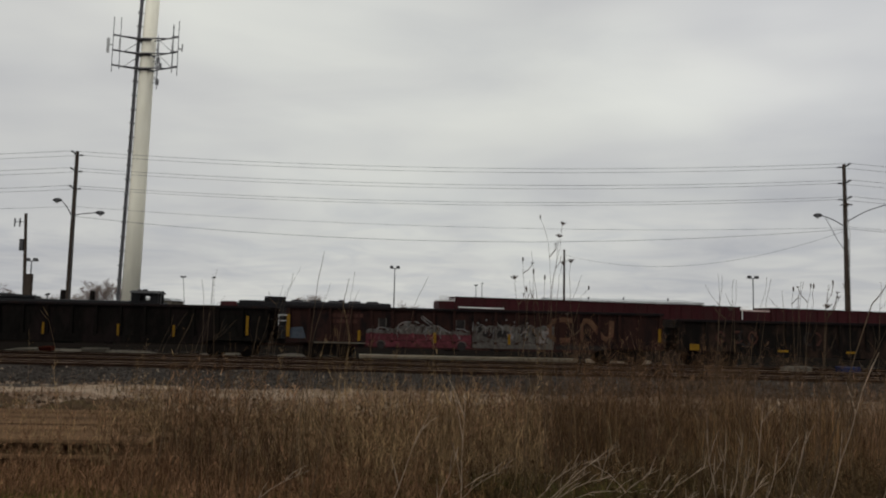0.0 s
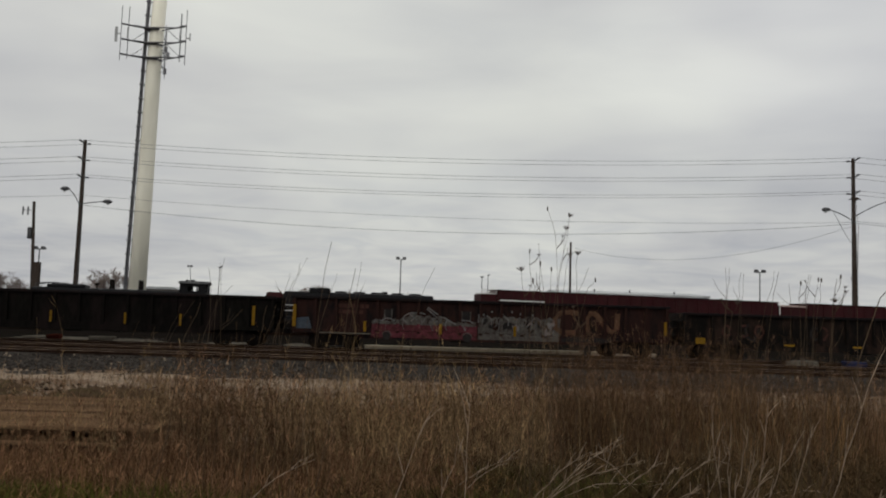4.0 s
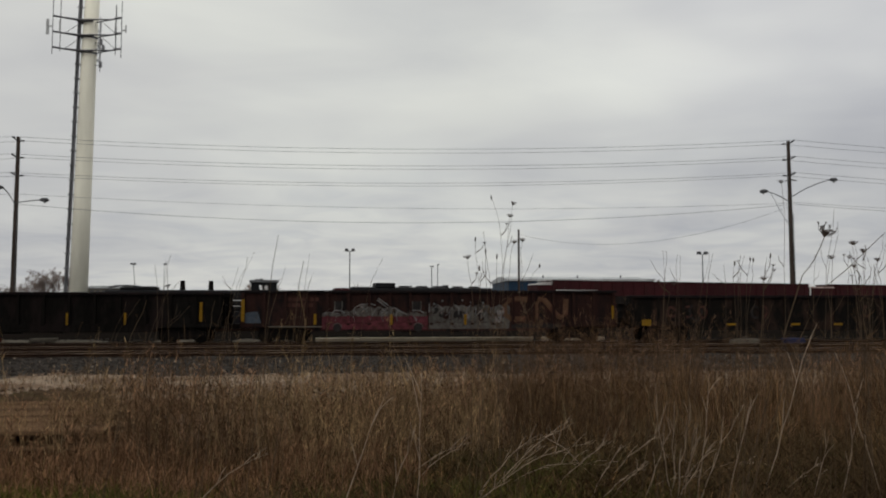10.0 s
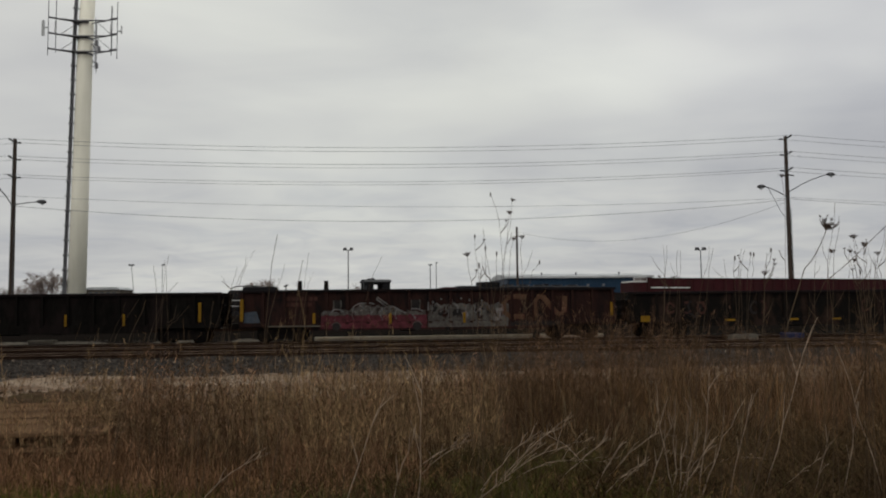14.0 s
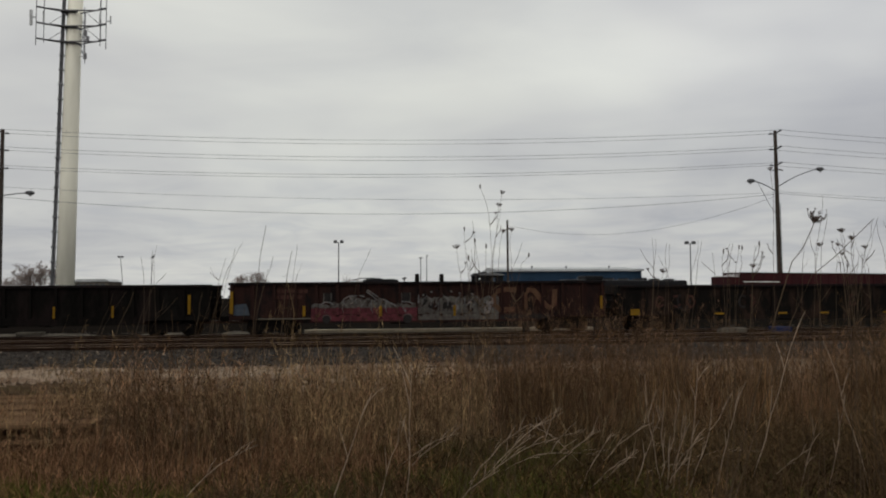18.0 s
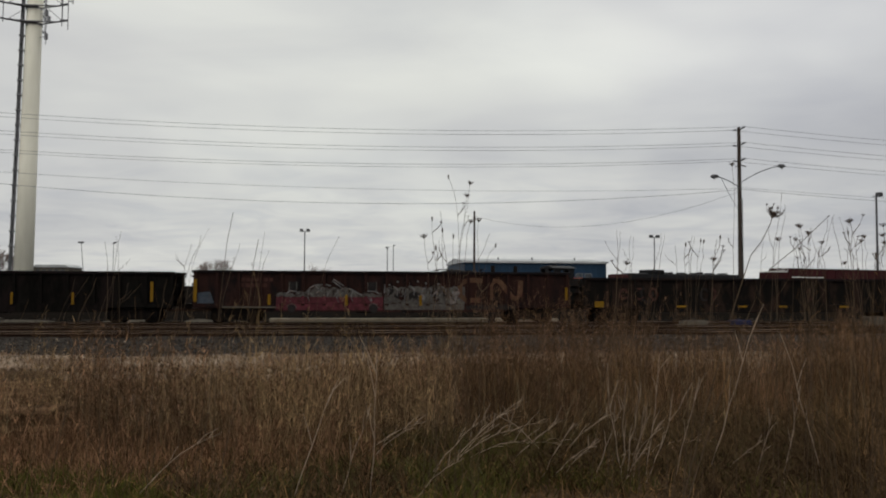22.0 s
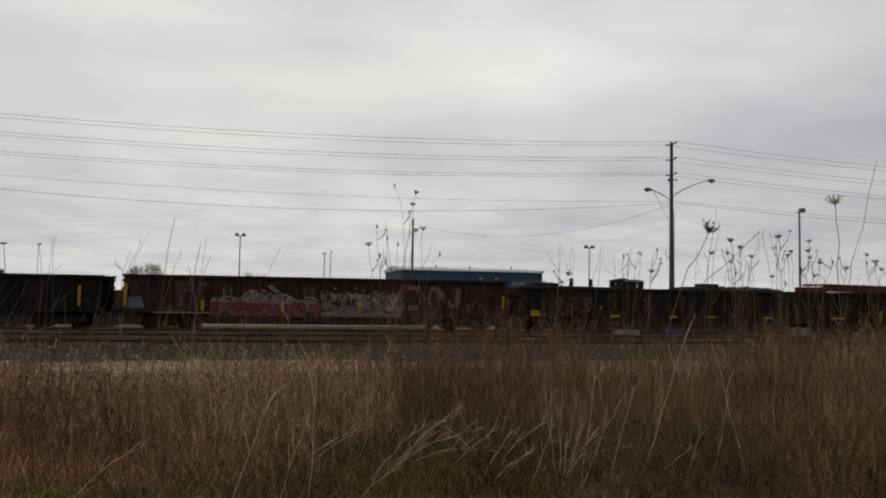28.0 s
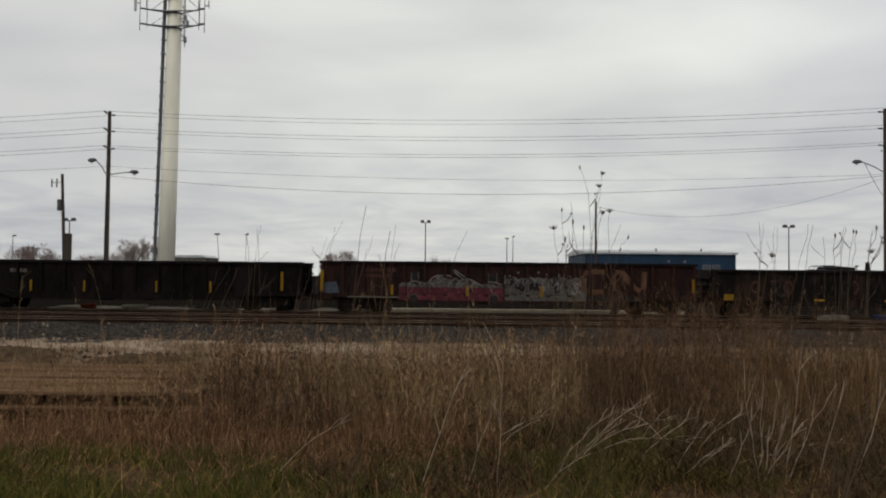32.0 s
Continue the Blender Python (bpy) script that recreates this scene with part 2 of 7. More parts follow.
M = dict(
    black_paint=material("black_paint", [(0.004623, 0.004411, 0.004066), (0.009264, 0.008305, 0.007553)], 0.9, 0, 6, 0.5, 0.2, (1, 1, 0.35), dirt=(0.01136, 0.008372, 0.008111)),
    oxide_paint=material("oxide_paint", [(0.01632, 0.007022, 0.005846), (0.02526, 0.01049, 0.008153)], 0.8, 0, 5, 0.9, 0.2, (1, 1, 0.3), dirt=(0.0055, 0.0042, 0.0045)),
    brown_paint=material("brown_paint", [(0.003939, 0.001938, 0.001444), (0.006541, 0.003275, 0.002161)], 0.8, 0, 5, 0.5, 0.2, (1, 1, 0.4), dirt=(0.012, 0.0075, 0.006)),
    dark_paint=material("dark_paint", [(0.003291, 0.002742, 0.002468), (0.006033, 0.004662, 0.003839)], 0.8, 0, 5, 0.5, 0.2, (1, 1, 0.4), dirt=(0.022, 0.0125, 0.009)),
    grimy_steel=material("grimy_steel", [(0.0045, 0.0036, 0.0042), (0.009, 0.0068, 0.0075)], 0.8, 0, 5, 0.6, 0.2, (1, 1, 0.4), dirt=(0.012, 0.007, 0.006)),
    car_red=material("car_red", [(0.02782, 0.005648, 0.007508), (0.04038, 0.008467, 0.01019)], 0.6, 0, 3, 0.3, 0.1, (1, 1, 0.3), dirt=(0.02804, 0.009414, 0.009387)),
    loco_black=material("loco_black", [(0.0076, 0.0076, 0.00912), (0.01368, 0.01368, 0.0152)], 0.5, 0, 4, 0.4, 0.1),
    loco_red=material("loco_red", [(0.26, 0.032, 0.016), (0.34, 0.046, 0.02)], 0.5, 0, 4, 0.4, 0.1, dirt=(0.16, 0.03, 0.02)),
    white_paint=material("white_paint", [(0.62, 0.62, 0.6), (0.75, 0.75, 0.73)], 0.6, 0, 6, 0.6, 0.1),
    yellow_paint=material("yellow_paint", [(0.1625, 0.08656, 0.005875), (0.2108, 0.1169, 0.00884)], 0.55, 0, 9, 1.5, 0.05),
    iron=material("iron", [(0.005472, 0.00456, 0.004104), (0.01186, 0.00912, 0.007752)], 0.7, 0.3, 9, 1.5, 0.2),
    rail_steel=material("rail_steel", [(0.01319, 0.006605, 0.00399), (0.0249, 0.01294, 0.008377)], 0.5, 0.6, 8, 1.5, 0.1),
    rail_top=material("rail_top", [(0.2729, 0.1956, 0.1475), (0.3778, 0.2747, 0.2107)], 0.5, 0.4, 8, 1.5, 0.02),
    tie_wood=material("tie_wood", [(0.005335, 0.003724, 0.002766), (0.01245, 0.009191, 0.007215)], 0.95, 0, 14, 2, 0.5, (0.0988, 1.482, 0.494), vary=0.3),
    timber=material("timber", [(0.08979, 0.05503, 0.03162), (0.1806, 0.1112, 0.06398)], 0.95, 0, 9, 1.0, 0.5, (0.1505, 2.827, 2.782), vary=0.25, dirt=(0.06019, 0.0377, 0.02596)),
    spray_grey=material("spray_grey", [(0.05299, 0.04766, 0.04241), (0.1008, 0.09288, 0.08496)], 0.7, 0, 4, 1.2, 0.05, dirt=(0.0324, 0.02448, 0.0216)),
    spray_white=material("spray_white", [(0.08136, 0.0804, 0.08152), (0.1564, 0.1546, 0.1573)], 0.7, 0, 4, 1.2, 0.05, dirt=(0.1472, 0.1196, 0.1104)),
    spray_pink=material("spray_pink", [(0.0616, 0.01496, 0.02024), (0.0968, 0.0242, 0.0308)], 0.7, 0, 4, 1.2, 0.05, dirt=(0.033, 0.011, 0.011)),
    spray_dark=material("spray_dark", [(0.01225, 0.0105, 0.0105), (0.021, 0.0182, 0.0175)], 0.7, 0, 4, 1.2, 0.05),
    spray_blue=material("spray_blue", [(0.035, 0.0455, 0.0595), (0.0595, 0.07, 0.0875)], 0.7, 0, 4, 1.2, 0.05),
    faded_orange=material("faded_orange", [(0.06188, 0.03094, 0.01809), (0.0952, 0.05236, 0.03094)], 0.75, 0, 5, 1.5, 0.05, dirt=(0.0714, 0.02975, 0.02082)),
    pale_letter=material("pale_letter", [(0.165, 0.1595, 0.143), (0.275, 0.264, 0.242)], 0.7, 0, 9, 3, 0.05),
    rust_letter=material("rust_letter", [(0.0384, 0.01536, 0.01248), (0.0528, 0.024, 0.01824)], 0.7, 0, 9, 3, 0.05),
    tower_paint=material("tower_paint", [(0.86, 0.83, 0.71), (0.92, 0.89, 0.78)], 0.6, 0, 2, 0.15, 0.05, (1, 1, 0.2)),
    galvanised=material("galvanised", [(0.10, 0.10, 0.11), (0.2, 0.2, 0.21)], 0.55, 0.5, 5, 1, 0.05),
    panel_grey=material("panel_grey", [(0.42, 0.43, 0.44), (0.52, 0.53, 0.54)], 0.6, 0, 5, 1, 0.05),
    pole_wood=material("pole_wood", [(0.038, 0.02888, 0.02432), (0.076, 0.0608, 0.05168)], 0.95, 0, 8, 0.7, 0.4, (3, 3, 0.25)),
    pole_steel=material("pole_steel", [(0.06, 0.06, 0.065), (0.11, 0.11, 0.115)], 0.6, 0.4, 5, 1, 0.05),
    cable=material("cable", [(0.05, 0.05, 0.055), (0.09, 0.09, 0.095)], 0.6, 0, 5, 1, 0),
    lens_glass=material("lens_glass", [(0.25, 0.26, 0.27), (0.35, 0.36, 0.37)], 0.3, 0, 5, 1, 0),
    blue_cladding=material("blue_cladding", [(0.01396, 0.03223, 0.06056), (0.02093, 0.04419, 0.079)], 0.55, 0, 1.2, 0.1, 0.05, (4, 1, 0.3)),
    deck_pale=material("deck_pale", [(0.34, 0.24, 0.22), (0.5, 0.4, 0.37)], 0.8, 0, 3, 1.0, 0.1),
    roof_pale=material("roof_pale", [(0.36, 0.37, 0.38), (0.45, 0.46, 0.47)], 0.6, 0, 2, 0.3, 0.05),
    window_glass=material("window_glass", [(0.03, 0.035, 0.04), (0.05, 0.055, 0.06)], 0.08, 0, 2, 0.5, 0),
    bark=material("bark", [(0.076, 0.0608, 0.05472), (0.1292, 0.1064, 0.09728)], 0.95, 0, 6, 1, 0.3),
    twig=material("twig", [(0.1672, 0.1292, 0.1178), (0.2508, 0.2052, 0.1862)], 0.95, 0, 3, 0.3, 0),
    dry_blade=material("dry_blade", [(0.107, 0.05989, 0.02696), (0.2379, 0.1431, 0.06756)], 0.9, 0, 5, 0.5, 0, vary=0.85, island=True),
    tan_stem=material("tan_stem", [(0.05793, 0.03719, 0.01981), (0.3054, 0.2047, 0.1077)], 0.9, 0, 6, 0.6, 0, vary=0.7, island=True),
    brown_stem=material("brown_stem", [(0.03979, 0.02188, 0.01118), (0.2094, 0.12, 0.06092)], 0.9, 0, 6, 0.6, 0, vary=0.85, island=True),
    weed_plume=material("weed_plume", [(0.06681, 0.03761, 0.02089), (0.3025, 0.175, 0.1016)], 0.9, 0, 6, 0.6, 0, vary=0.85, island=True),
    husk=material("husk", [(0.03499, 0.02014, 0.01344), (0.1711, 0.1023, 0.0672)], 0.9, 0, 6, 0.6, 0, vary=0.85, island=True),
    grey_stem=material("grey_stem", [(0.05489, 0.03463, 0.02103), (0.1921, 0.1223, 0.07449)], 0.9, 0, 6, 0.6, 0, vary=0.7, island=True),
    olive_blade=material("olive_blade", [(0.024, 0.024, 0.010), (0.062, 0.058, 0.024)], 0.9, 0, 5, 0.5, 0, vary=0.6, island=True),
    dark_stem=material("dark_stem", [(0.04585, 0.02831, 0.01661), (0.1141, 0.07077, 0.03966)], 0.9, 0, 6, 0.6, 0, vary=0.4, island=True),
    tangle=material("tangle", [(0.01798, 0.0118, 0.006738), (0.08418, 0.05328, 0.0282)], 0.9, 0, 6, 0.6, 0, vary=0.85, island=True),
    thatch=material("thatch", [(0.06553, 0.03752, 0.01587), (0.1972, 0.1135, 0.04733)], 0.9, 0, 5, 0.5, 0, vary=0.7, island=True),
    russet_blade=material("russet_blade", [(0.1008, 0.05295, 0.02839), (0.2218, 0.123, 0.0693)], 0.9, 0, 5, 0.5, 0, vary=0.65, island=True),
    straw=material("straw", [(0.1422, 0.1027, 0.05703), (0.225, 0.1709, 0.1022)], 0.9, 0, 5, 0.5, 0, vary=0.4, island=True),
    pale_stem=material("pale_stem", [(0.2809, 0.212, 0.1545), (0.4214, 0.3264, 0.2484)], 0.9, 0, 9, 2, 0.1),
    weed_stem=material("weed_stem", [(0.05555, 0.03898, 0.02574), (0.0992, 0.07053, 0.04796)], 0.9, 0, 20, 3, 0.1),
    seed_head=material("seed_head", [(0.055, 0.042, 0.036), (0.11, 0.085, 0.07)], 0.95, 0, 30, 5, 0.2),
    seed_pale=material("seed_pale", [(0.3, 0.27, 0.24), (0.42, 0.39, 0.35)], 0.95, 0, 30, 5, 0.2),
    green_blade=material("green_blade", [(0.04357, 0.04304, 0.008153), (0.08232, 0.08029, 0.01671)], 0.8, 0, 4, 0.5, 0, vary=0.4, island=True),
    stone=material("stone", [(0.0223, 0.01899, 0.01661), (0.05556, 0.04747, 0.04158)], 0.95, 0, 9, 1, 0.3, vary=0.5, island=True),
    stone_pale=material("stone_pale", [(0.1529, 0.1209, 0.08892), (0.2212, 0.179, 0.1369)], 0.95, 0, 9, 1, 0.3, vary=0.3, island=True),
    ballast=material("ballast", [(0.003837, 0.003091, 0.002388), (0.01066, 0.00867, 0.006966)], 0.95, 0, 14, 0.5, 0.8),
    clod=material("clod", [(0.0336, 0.023, 0.01564), (0.0896, 0.063, 0.04416)], 0.95, 0, 9, 1, 0.3, vary=0.5, island=True),
    dark_earth=material("dark_earth", [(0.0315, 0.02079, 0.01373), (0.09563, 0.06336, 0.04209)], 0.95, 0, 7, 1.2, 0.9, dirt=(0.05625, 0.04455, 0.02287)),
    # far ballast bank, its colour darkened for the shade seen beneath the wagons
    shaded_ballast=material("shaded_ballast", [(0.003192, 0.002736, 0.00228), (0.00912, 0.007752, 0.006384)], 0.95, 0, 14, 0.5, 0.8),
    rust_red=material("rust_red", [(0.0266, 0.00684, 0.00456), (0.0456, 0.0114, 0.0076)], 0.9, 0, 9, 1, 0.2),
    tarp_blue=material("tarp_blue", [(0.00912, 0.01368, 0.04104), (0.01368, 0.02052, 0.05928)], 0.6, 0, 4, 1, 0.2),
    beam_pale=material("beam_pale", [(0.2942, 0.252, 0.1869), (0.3864, 0.3363, 0.2622)], 0.9, 0, 6, 0.8, 0.2),
    concrete=material("concrete", [(0.06688, 0.05837, 0.04864), (0.1216, 0.1079, 0.08892)], 0.9, 0, 6, 0.8, 0.2),
)

# ---- mesh helpers ----


def box(bm, x0, x1, y0, y1, z0, z1):
    vs = [bm.verts.new(p) for p in ((x0, y0, z0), (x1, y0, z0), (x1, y1, z0), (x0, y1, z0), (x0, y0, z1), (x1, y0, z1), (x1, y1, z1), (x0, y1, z1))]
    for f in ((0, 3, 2, 1), (4, 5, 6, 7), (0, 1, 5, 4), (1, 2, 6, 5), (2, 3, 7, 6), (3, 0, 4, 7)):
        bm.faces.new([vs[i] for i in f])
    return vs


def soft_box(bm, x0, x1, y0, y1, z0, z1, r=0.03):
    """A box with bevelled edges."""
    tmp = bmesh.new()
    box(tmp, x0, x1, y0, y1, z0, z1)
    bmesh.ops.bevel(tmp, geom=tmp.edges[:], offset=r, segments=2, profile=0.6, affect="EDGES")
    me = bpy.data.meshes.new("tmp")
    tmp.to_mesh(me)
    tmp.free()
    bm.from_mesh(me)
    bpy.data.meshes.remove(me)


def tube(bm, pts, radii, n=6, cap=True):
    """A tapered tube along points."""
    pts = [Vector(p) for p in pts]
    rings = []
    for i, p in enumerate(pts):
        d = (pts[min(i + 1, len(pts) - 1)] - pts[max(i - 1, 0)]).normalized()
        a = d.cross(Vector((0, 0, 1)) if abs(d.z) < 0.9 else Vector((1, 0, 0))).normalized()
        b = d.cross(a)
        r = radii[i] if hasattr(radii, "__len__") else radii
        rings.append([bm.verts.new(p + (a * math.cos(q) + b * math.sin(q)) * r) for q in (2 * math.pi * k / n for k in range(n))])
    for r0, r1 in zip(rings, rings[1:]):
        for k in range(n):
            bm.faces.new((r0[k], r0[(k + 1) % n], r1[(k + 1) % n], r1[k]))
    if cap and n > 2:
        bm.faces.new(rings[0][::-1])
        bm.faces.new(rings[-1])


def prism(bm, outline, y0, y1):
    """An outline in x and z, given depth from y0 to y1."""
    a = [bm.verts.new((x, y0, z)) for x, z in outline]
    b = [bm.verts.new((x, y1, z)) for x, z in outline]
    n = len(a)
    bm.faces.new(a)
    bm.faces.new(b[::-1])
    for k in range(n):
        bm.faces.new((a[k], b[k], b[(k + 1) % n], a[(k + 1) % n]))


def thing(name, label, category, group="", kind="", at=None):
    ob = new(name)
    ob.empty_display_size = 0.3
    if at is not None:
        ob.matrix_basis = at
    return tagged(ob, label, category, group, kind)


def part(name, bm, mat, parent, label="", smooth=False):
    me = bpy.data.meshes.new(name)
    bmesh.ops.recalc_face_normals(bm, faces=bm.faces[:])
    bm.to_mesh(me)
    bm.free()
    me.materials.append(M[mat])
    if smooth:
        for p in me.polygons:
            p.use_smooth = True
    ob = new(name, me)
    ob.parent = parent
    if label:
        ob["label"] = label
    return ob


def shared(name, source, parent, m):
    """One more part on the mesh of another."""
    ob = new(name, source.data)
    ob.parent = parent
    ob.matrix_basis = m
    return ob


def from_arrays(name, verts, faces, mat):
    """A mesh from a vertex array and a quad array."""
    me = bpy.data.meshes.new(name)
    me.vertices.add(len(verts))
    me.vertices.foreach_set("co", verts.astype(np.float32).ravel())
    k = faces.shape[1]
    me.loops.add(faces.size)
    me.loops.foreach_set("vertex_index", faces.astype(np.int32).ravel())
    me.polygons.add(len(faces))
    me.polygons.foreach_set("loop_start", np.arange(0, faces.size, k, dtype=np.int32))
    me.update(calc_edges=True)
    me.materials.append(M[mat])
    return new(name, me)


# ---- ground ----


def ground_z(x, y):
    """Bank under the weeds, falling to the level of the yard."""
    k = np.clip((y - 6.0) / 7.0, 0, 1)
    k = k * k * (3 - 2 * k)
    z = 0.35 - 0.5 * k
    far = np.clip((y - 46) / 10, 0, 1)
    return z - 0.05 * far + 0.03 * np.sin(x * 0.9 + y * 0.4) * np.sin(y * 0.7 - x * 0.3) * np.clip((60 - y) / 20, 0, 1)


def ground_material():
    m = bpy.data.materials.new("yard_ground")
    m.use_nodes = True
    n, l = m.node_tree.nodes, m.node_tree.links
    b = n["Principled BSDF"]
    b.inputs["Roughness"].default_value = 0.95
    b.inputs["Specular IOR Level"].default_value = 0.0
    tc = n.new("ShaderNodeTexCoord")

    def nz(scale, detail=6):
        t = n.new("ShaderNodeTexNoise")
        t.inputs["Scale"].default_value, t.inputs["Detail"].default_value = scale, detail
        l.new(tc.outputs["Object"], t.inputs["Vector"])
        return t.outputs["Fac"]

    fine, mid, wide = nz(9), nz(1.1), nz(0.35)
    sep = n.new("ShaderNodeSeparateXYZ")
    l.new(tc.outputs["Object"], sep.inputs[0])

    def number(op, a, c):
        q = n.new("ShaderNodeMath")
        q.operation = op
        for sock, val in zip(q.inputs, (a, c)):
            if isinstance(val, (int, float)):
                sock.default_value = val
            else:
                l.new(val, sock)
        return q.outputs[0]

    wob = number("MULTIPLY", number("SUBTRACT", mid, 0.5), 5.0)
    yy = number("ADD", number("ADD", sep.outputs["Y"], wob), number("MULTIPLY", number("SUBTRACT", wide, 0.5), 7.0))

    def step(edge, width):
        return number("MINIMUM", number("MAXIMUM", number("DIVIDE", number("SUBTRACT", yy, edge), width), 0.0), 1.0)

    soil = ramp_of(fine, [(0.3, (0.034, 0.022, 0.013)), (0.7, (0.088, 0.056, 0.032))], n, l)
    mud = ramp_of(fine, [(0.3, (0.068, 0.045, 0.031)), (0.7, (0.185, 0.128, 0.09))], n, l)
    pale = ramp_of(fine, [(0.3, (0.145, 0.108, 0.078)), (0.7, (0.29, 0.225, 0.17))], n, l)
    grey = ramp_of(fine, [(0.3, (0.021, 0.0185, 0.0165)), (0.7, (0.055, 0.049, 0.044))], n, l)
    # near-black under and behind the wagons: the shade there is put into these colours
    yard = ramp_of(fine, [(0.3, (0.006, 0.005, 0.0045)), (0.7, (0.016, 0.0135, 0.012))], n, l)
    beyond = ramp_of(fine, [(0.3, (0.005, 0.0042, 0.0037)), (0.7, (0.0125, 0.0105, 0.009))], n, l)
    patch = ramp_of(wide, [(0.50, (0, 0, 0)), (0.62, (1, 1, 1))], n, l)
    col = mixed("MIX", step(11.0, 2.0), soil, mud, n, l)
    road = mixed("MIX", patch, mud, pale, n, l)
    col = mixed("MIX", step(18.0, 2.0), col, road, n, l)
    col = mixed("MIX", step(21.6, 1.2), col, mixed("MIX", ramp_of(wide, [(0.42, (0, 0, 0)), (0.52, (1, 1, 1))], n, l), mud, pale, n, l), n, l)
    col = mixed("MIX", step(25.0, 0.5), col, grey, n, l)
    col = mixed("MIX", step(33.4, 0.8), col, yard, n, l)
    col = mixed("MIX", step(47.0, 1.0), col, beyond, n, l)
    l.new(col, b.inputs["Base Color"])
    bp = n.new("ShaderNodeBump")
    bp.inputs["Strength"].default_value, bp.inputs["Distance"].default_value = 0.7, 0.06
    l.new(fine, bp.inputs["Height"])
    l.new(bp.outputs[0], b.inputs["Normal"])
    return m


M["ground"] = ground_material()


def build_ground():
    side = np.concatenate([np.linspace(0, 40, 90), np.geomspace(42, 2600, 26)])
    xs = np.concatenate([-side[:0:-1], side])
    ys = np.concatenate([-np.geomspace(2600, 4, 20), np.linspace(-3, 48, 120), np.geomspace(49, 2600, 36)])
    gx, gy = np.meshgrid(xs, ys)
    gz = ground_z(gx, gy)
    v = np.stack([gx, gy, gz], -1).reshape(-1, 3)
    i = np.arange(len(v)).reshape(len(ys), len(xs))
    f = np.stack([i[:-1, :-1], i[:-1, 1:], i[1:, 1:], i[1:, :-1]], -1).reshape(-1, 4)
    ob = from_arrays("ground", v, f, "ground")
    tagged(ob, "muddy bank, pale gravel road and stony rail yard", "ground", kind="structure")


build_ground()

# ---- railway tracks in front: ballast, ties, rails ----


def stones(name, count, xr, yr, zf, size, mat, label):
    """Loose angular stones strewn over a strip."""
    rng = np.random.default_rng(len(name) + count)
    base = np.array([(1, 0, -.2), (0, 1, -.1), (-1, .1, -.2), (.1, -1, -.15), (.15, .1, .75), (0, 0, -.6)])
    tri = np.array([(0, 1, 4), (1, 2, 4), (2, 3, 4), (3, 0, 4), (1, 0, 5), (2, 1, 5), (3, 2, 5), (0, 3, 5)])
    x, y = rng.uniform(*xr, count), rng.uniform(*yr, count)
    s = rng.uniform(*size, count)
    v = base[None] * (1 + rng.uniform(-.35, .35, (count, 6, 3))) * s[:, None, None]
    a = rng.uniform(0, 6.28, count)
    c, q = np.cos(a)[:, None], np.sin(a)[:, None]
    v = np.stack([v[..., 0] * c - v[..., 1] * q, v[..., 0] * q + v[..., 1] * c, v[..., 2]], -1)
    v += np.stack([x, y, zf(x, y) + s * .2], -1)[:, None]
    f = tri[None] + 6 * np.arange(count)[:, None, None]
    ob = from_arrays(name, v.reshape(-1, 3), f.reshape(-1, 3), mat)
    return tagged(ob, label, "stones", kind="stuff")


def build_track(centre, x0, x1, ties, name, bed=True):
    t = thing(name, "rusty steel rails on dark wooden ties in grey ballast", "railway track", "railway tracks", "structure", pose(0, centre, 0))
    if bed:
        bm = bmesh.new()
        outline = [(-2.4, -0.34), (-1.5, -0.19), (1.5, -0.19), (2.4, -0.34)]
        a = [bm.verts.new((x0, y, z)) for y, z in outline]
        b = [bm.verts.new((x1, y, z)) for y, z in outline]
        for k in range(3):
            bm.faces.new((a[k], b[k], b[k + 1], a[k + 1]))
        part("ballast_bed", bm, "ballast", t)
    for y in (-0.755, 0.755):
        bm = bmesh.new()
        prof = [(-.07, -.15), (.07, -.15), (.07, -.13), (.012, -.11), (.012, -.045), (.035, -.035), (.035, -.006), (-.035, -.006), (-.035, -.035), (-.012, -.045), (-.012, -.11), (-.07, -.13)]
        a = [bm.verts.new((x0, y + py, pz)) for py, pz in prof]
        b = [bm.verts.new((x1, y + py, pz)) for py, pz in prof]
        for k in range(len(prof)):
            bm.faces.new((a[k], b[k], b[(k + 1) % len(prof)], a[(k + 1) % len(prof)]))
        r = part("rail", bm, "rail_steel", t)
        bm = bmesh.new()
        box(bm, x0, x1, y - .026, y + .026, -.006, 0)
        part("rail_head", bm, "rail_top", r, "worn bright running surface")
    bm = bmesh.new()
    soft_box(bm, -.11, .11, -1.3, 1.3, -.31, -.153, .012)
    first = None
    n = int((ties[1] - ties[0]) / 0.55)
    for k in range(n):
        m = pose(ties[0] + 0.55 * k + random.uniform(-.04, .04), random.uniform(-.06, .06), random.uniform(-.012, 0), 0, 0, random.uniform(-1.5, 1.5))
        if first is None:
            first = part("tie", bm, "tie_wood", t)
            first.matrix_basis = m
        else:
            shared("tie", first, t, m)
    return t


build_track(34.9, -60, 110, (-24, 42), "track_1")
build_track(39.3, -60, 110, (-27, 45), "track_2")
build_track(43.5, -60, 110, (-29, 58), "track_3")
stones("ballast_stones", 15000, (-26, 50), (25.2, 33.2), lambda x, y: ground_z(x, y), (0.025, 0.075), "stone", "grey crushed stone ballast spilled beside the tracks")
stones("pale_chips", 280, (-26, 46), (25.4, 33.0), lambda x, y: ground_z(x, y) + .03, (0.03, 0.07), "stone_pale", "scattered pale stones in the dark ballast")
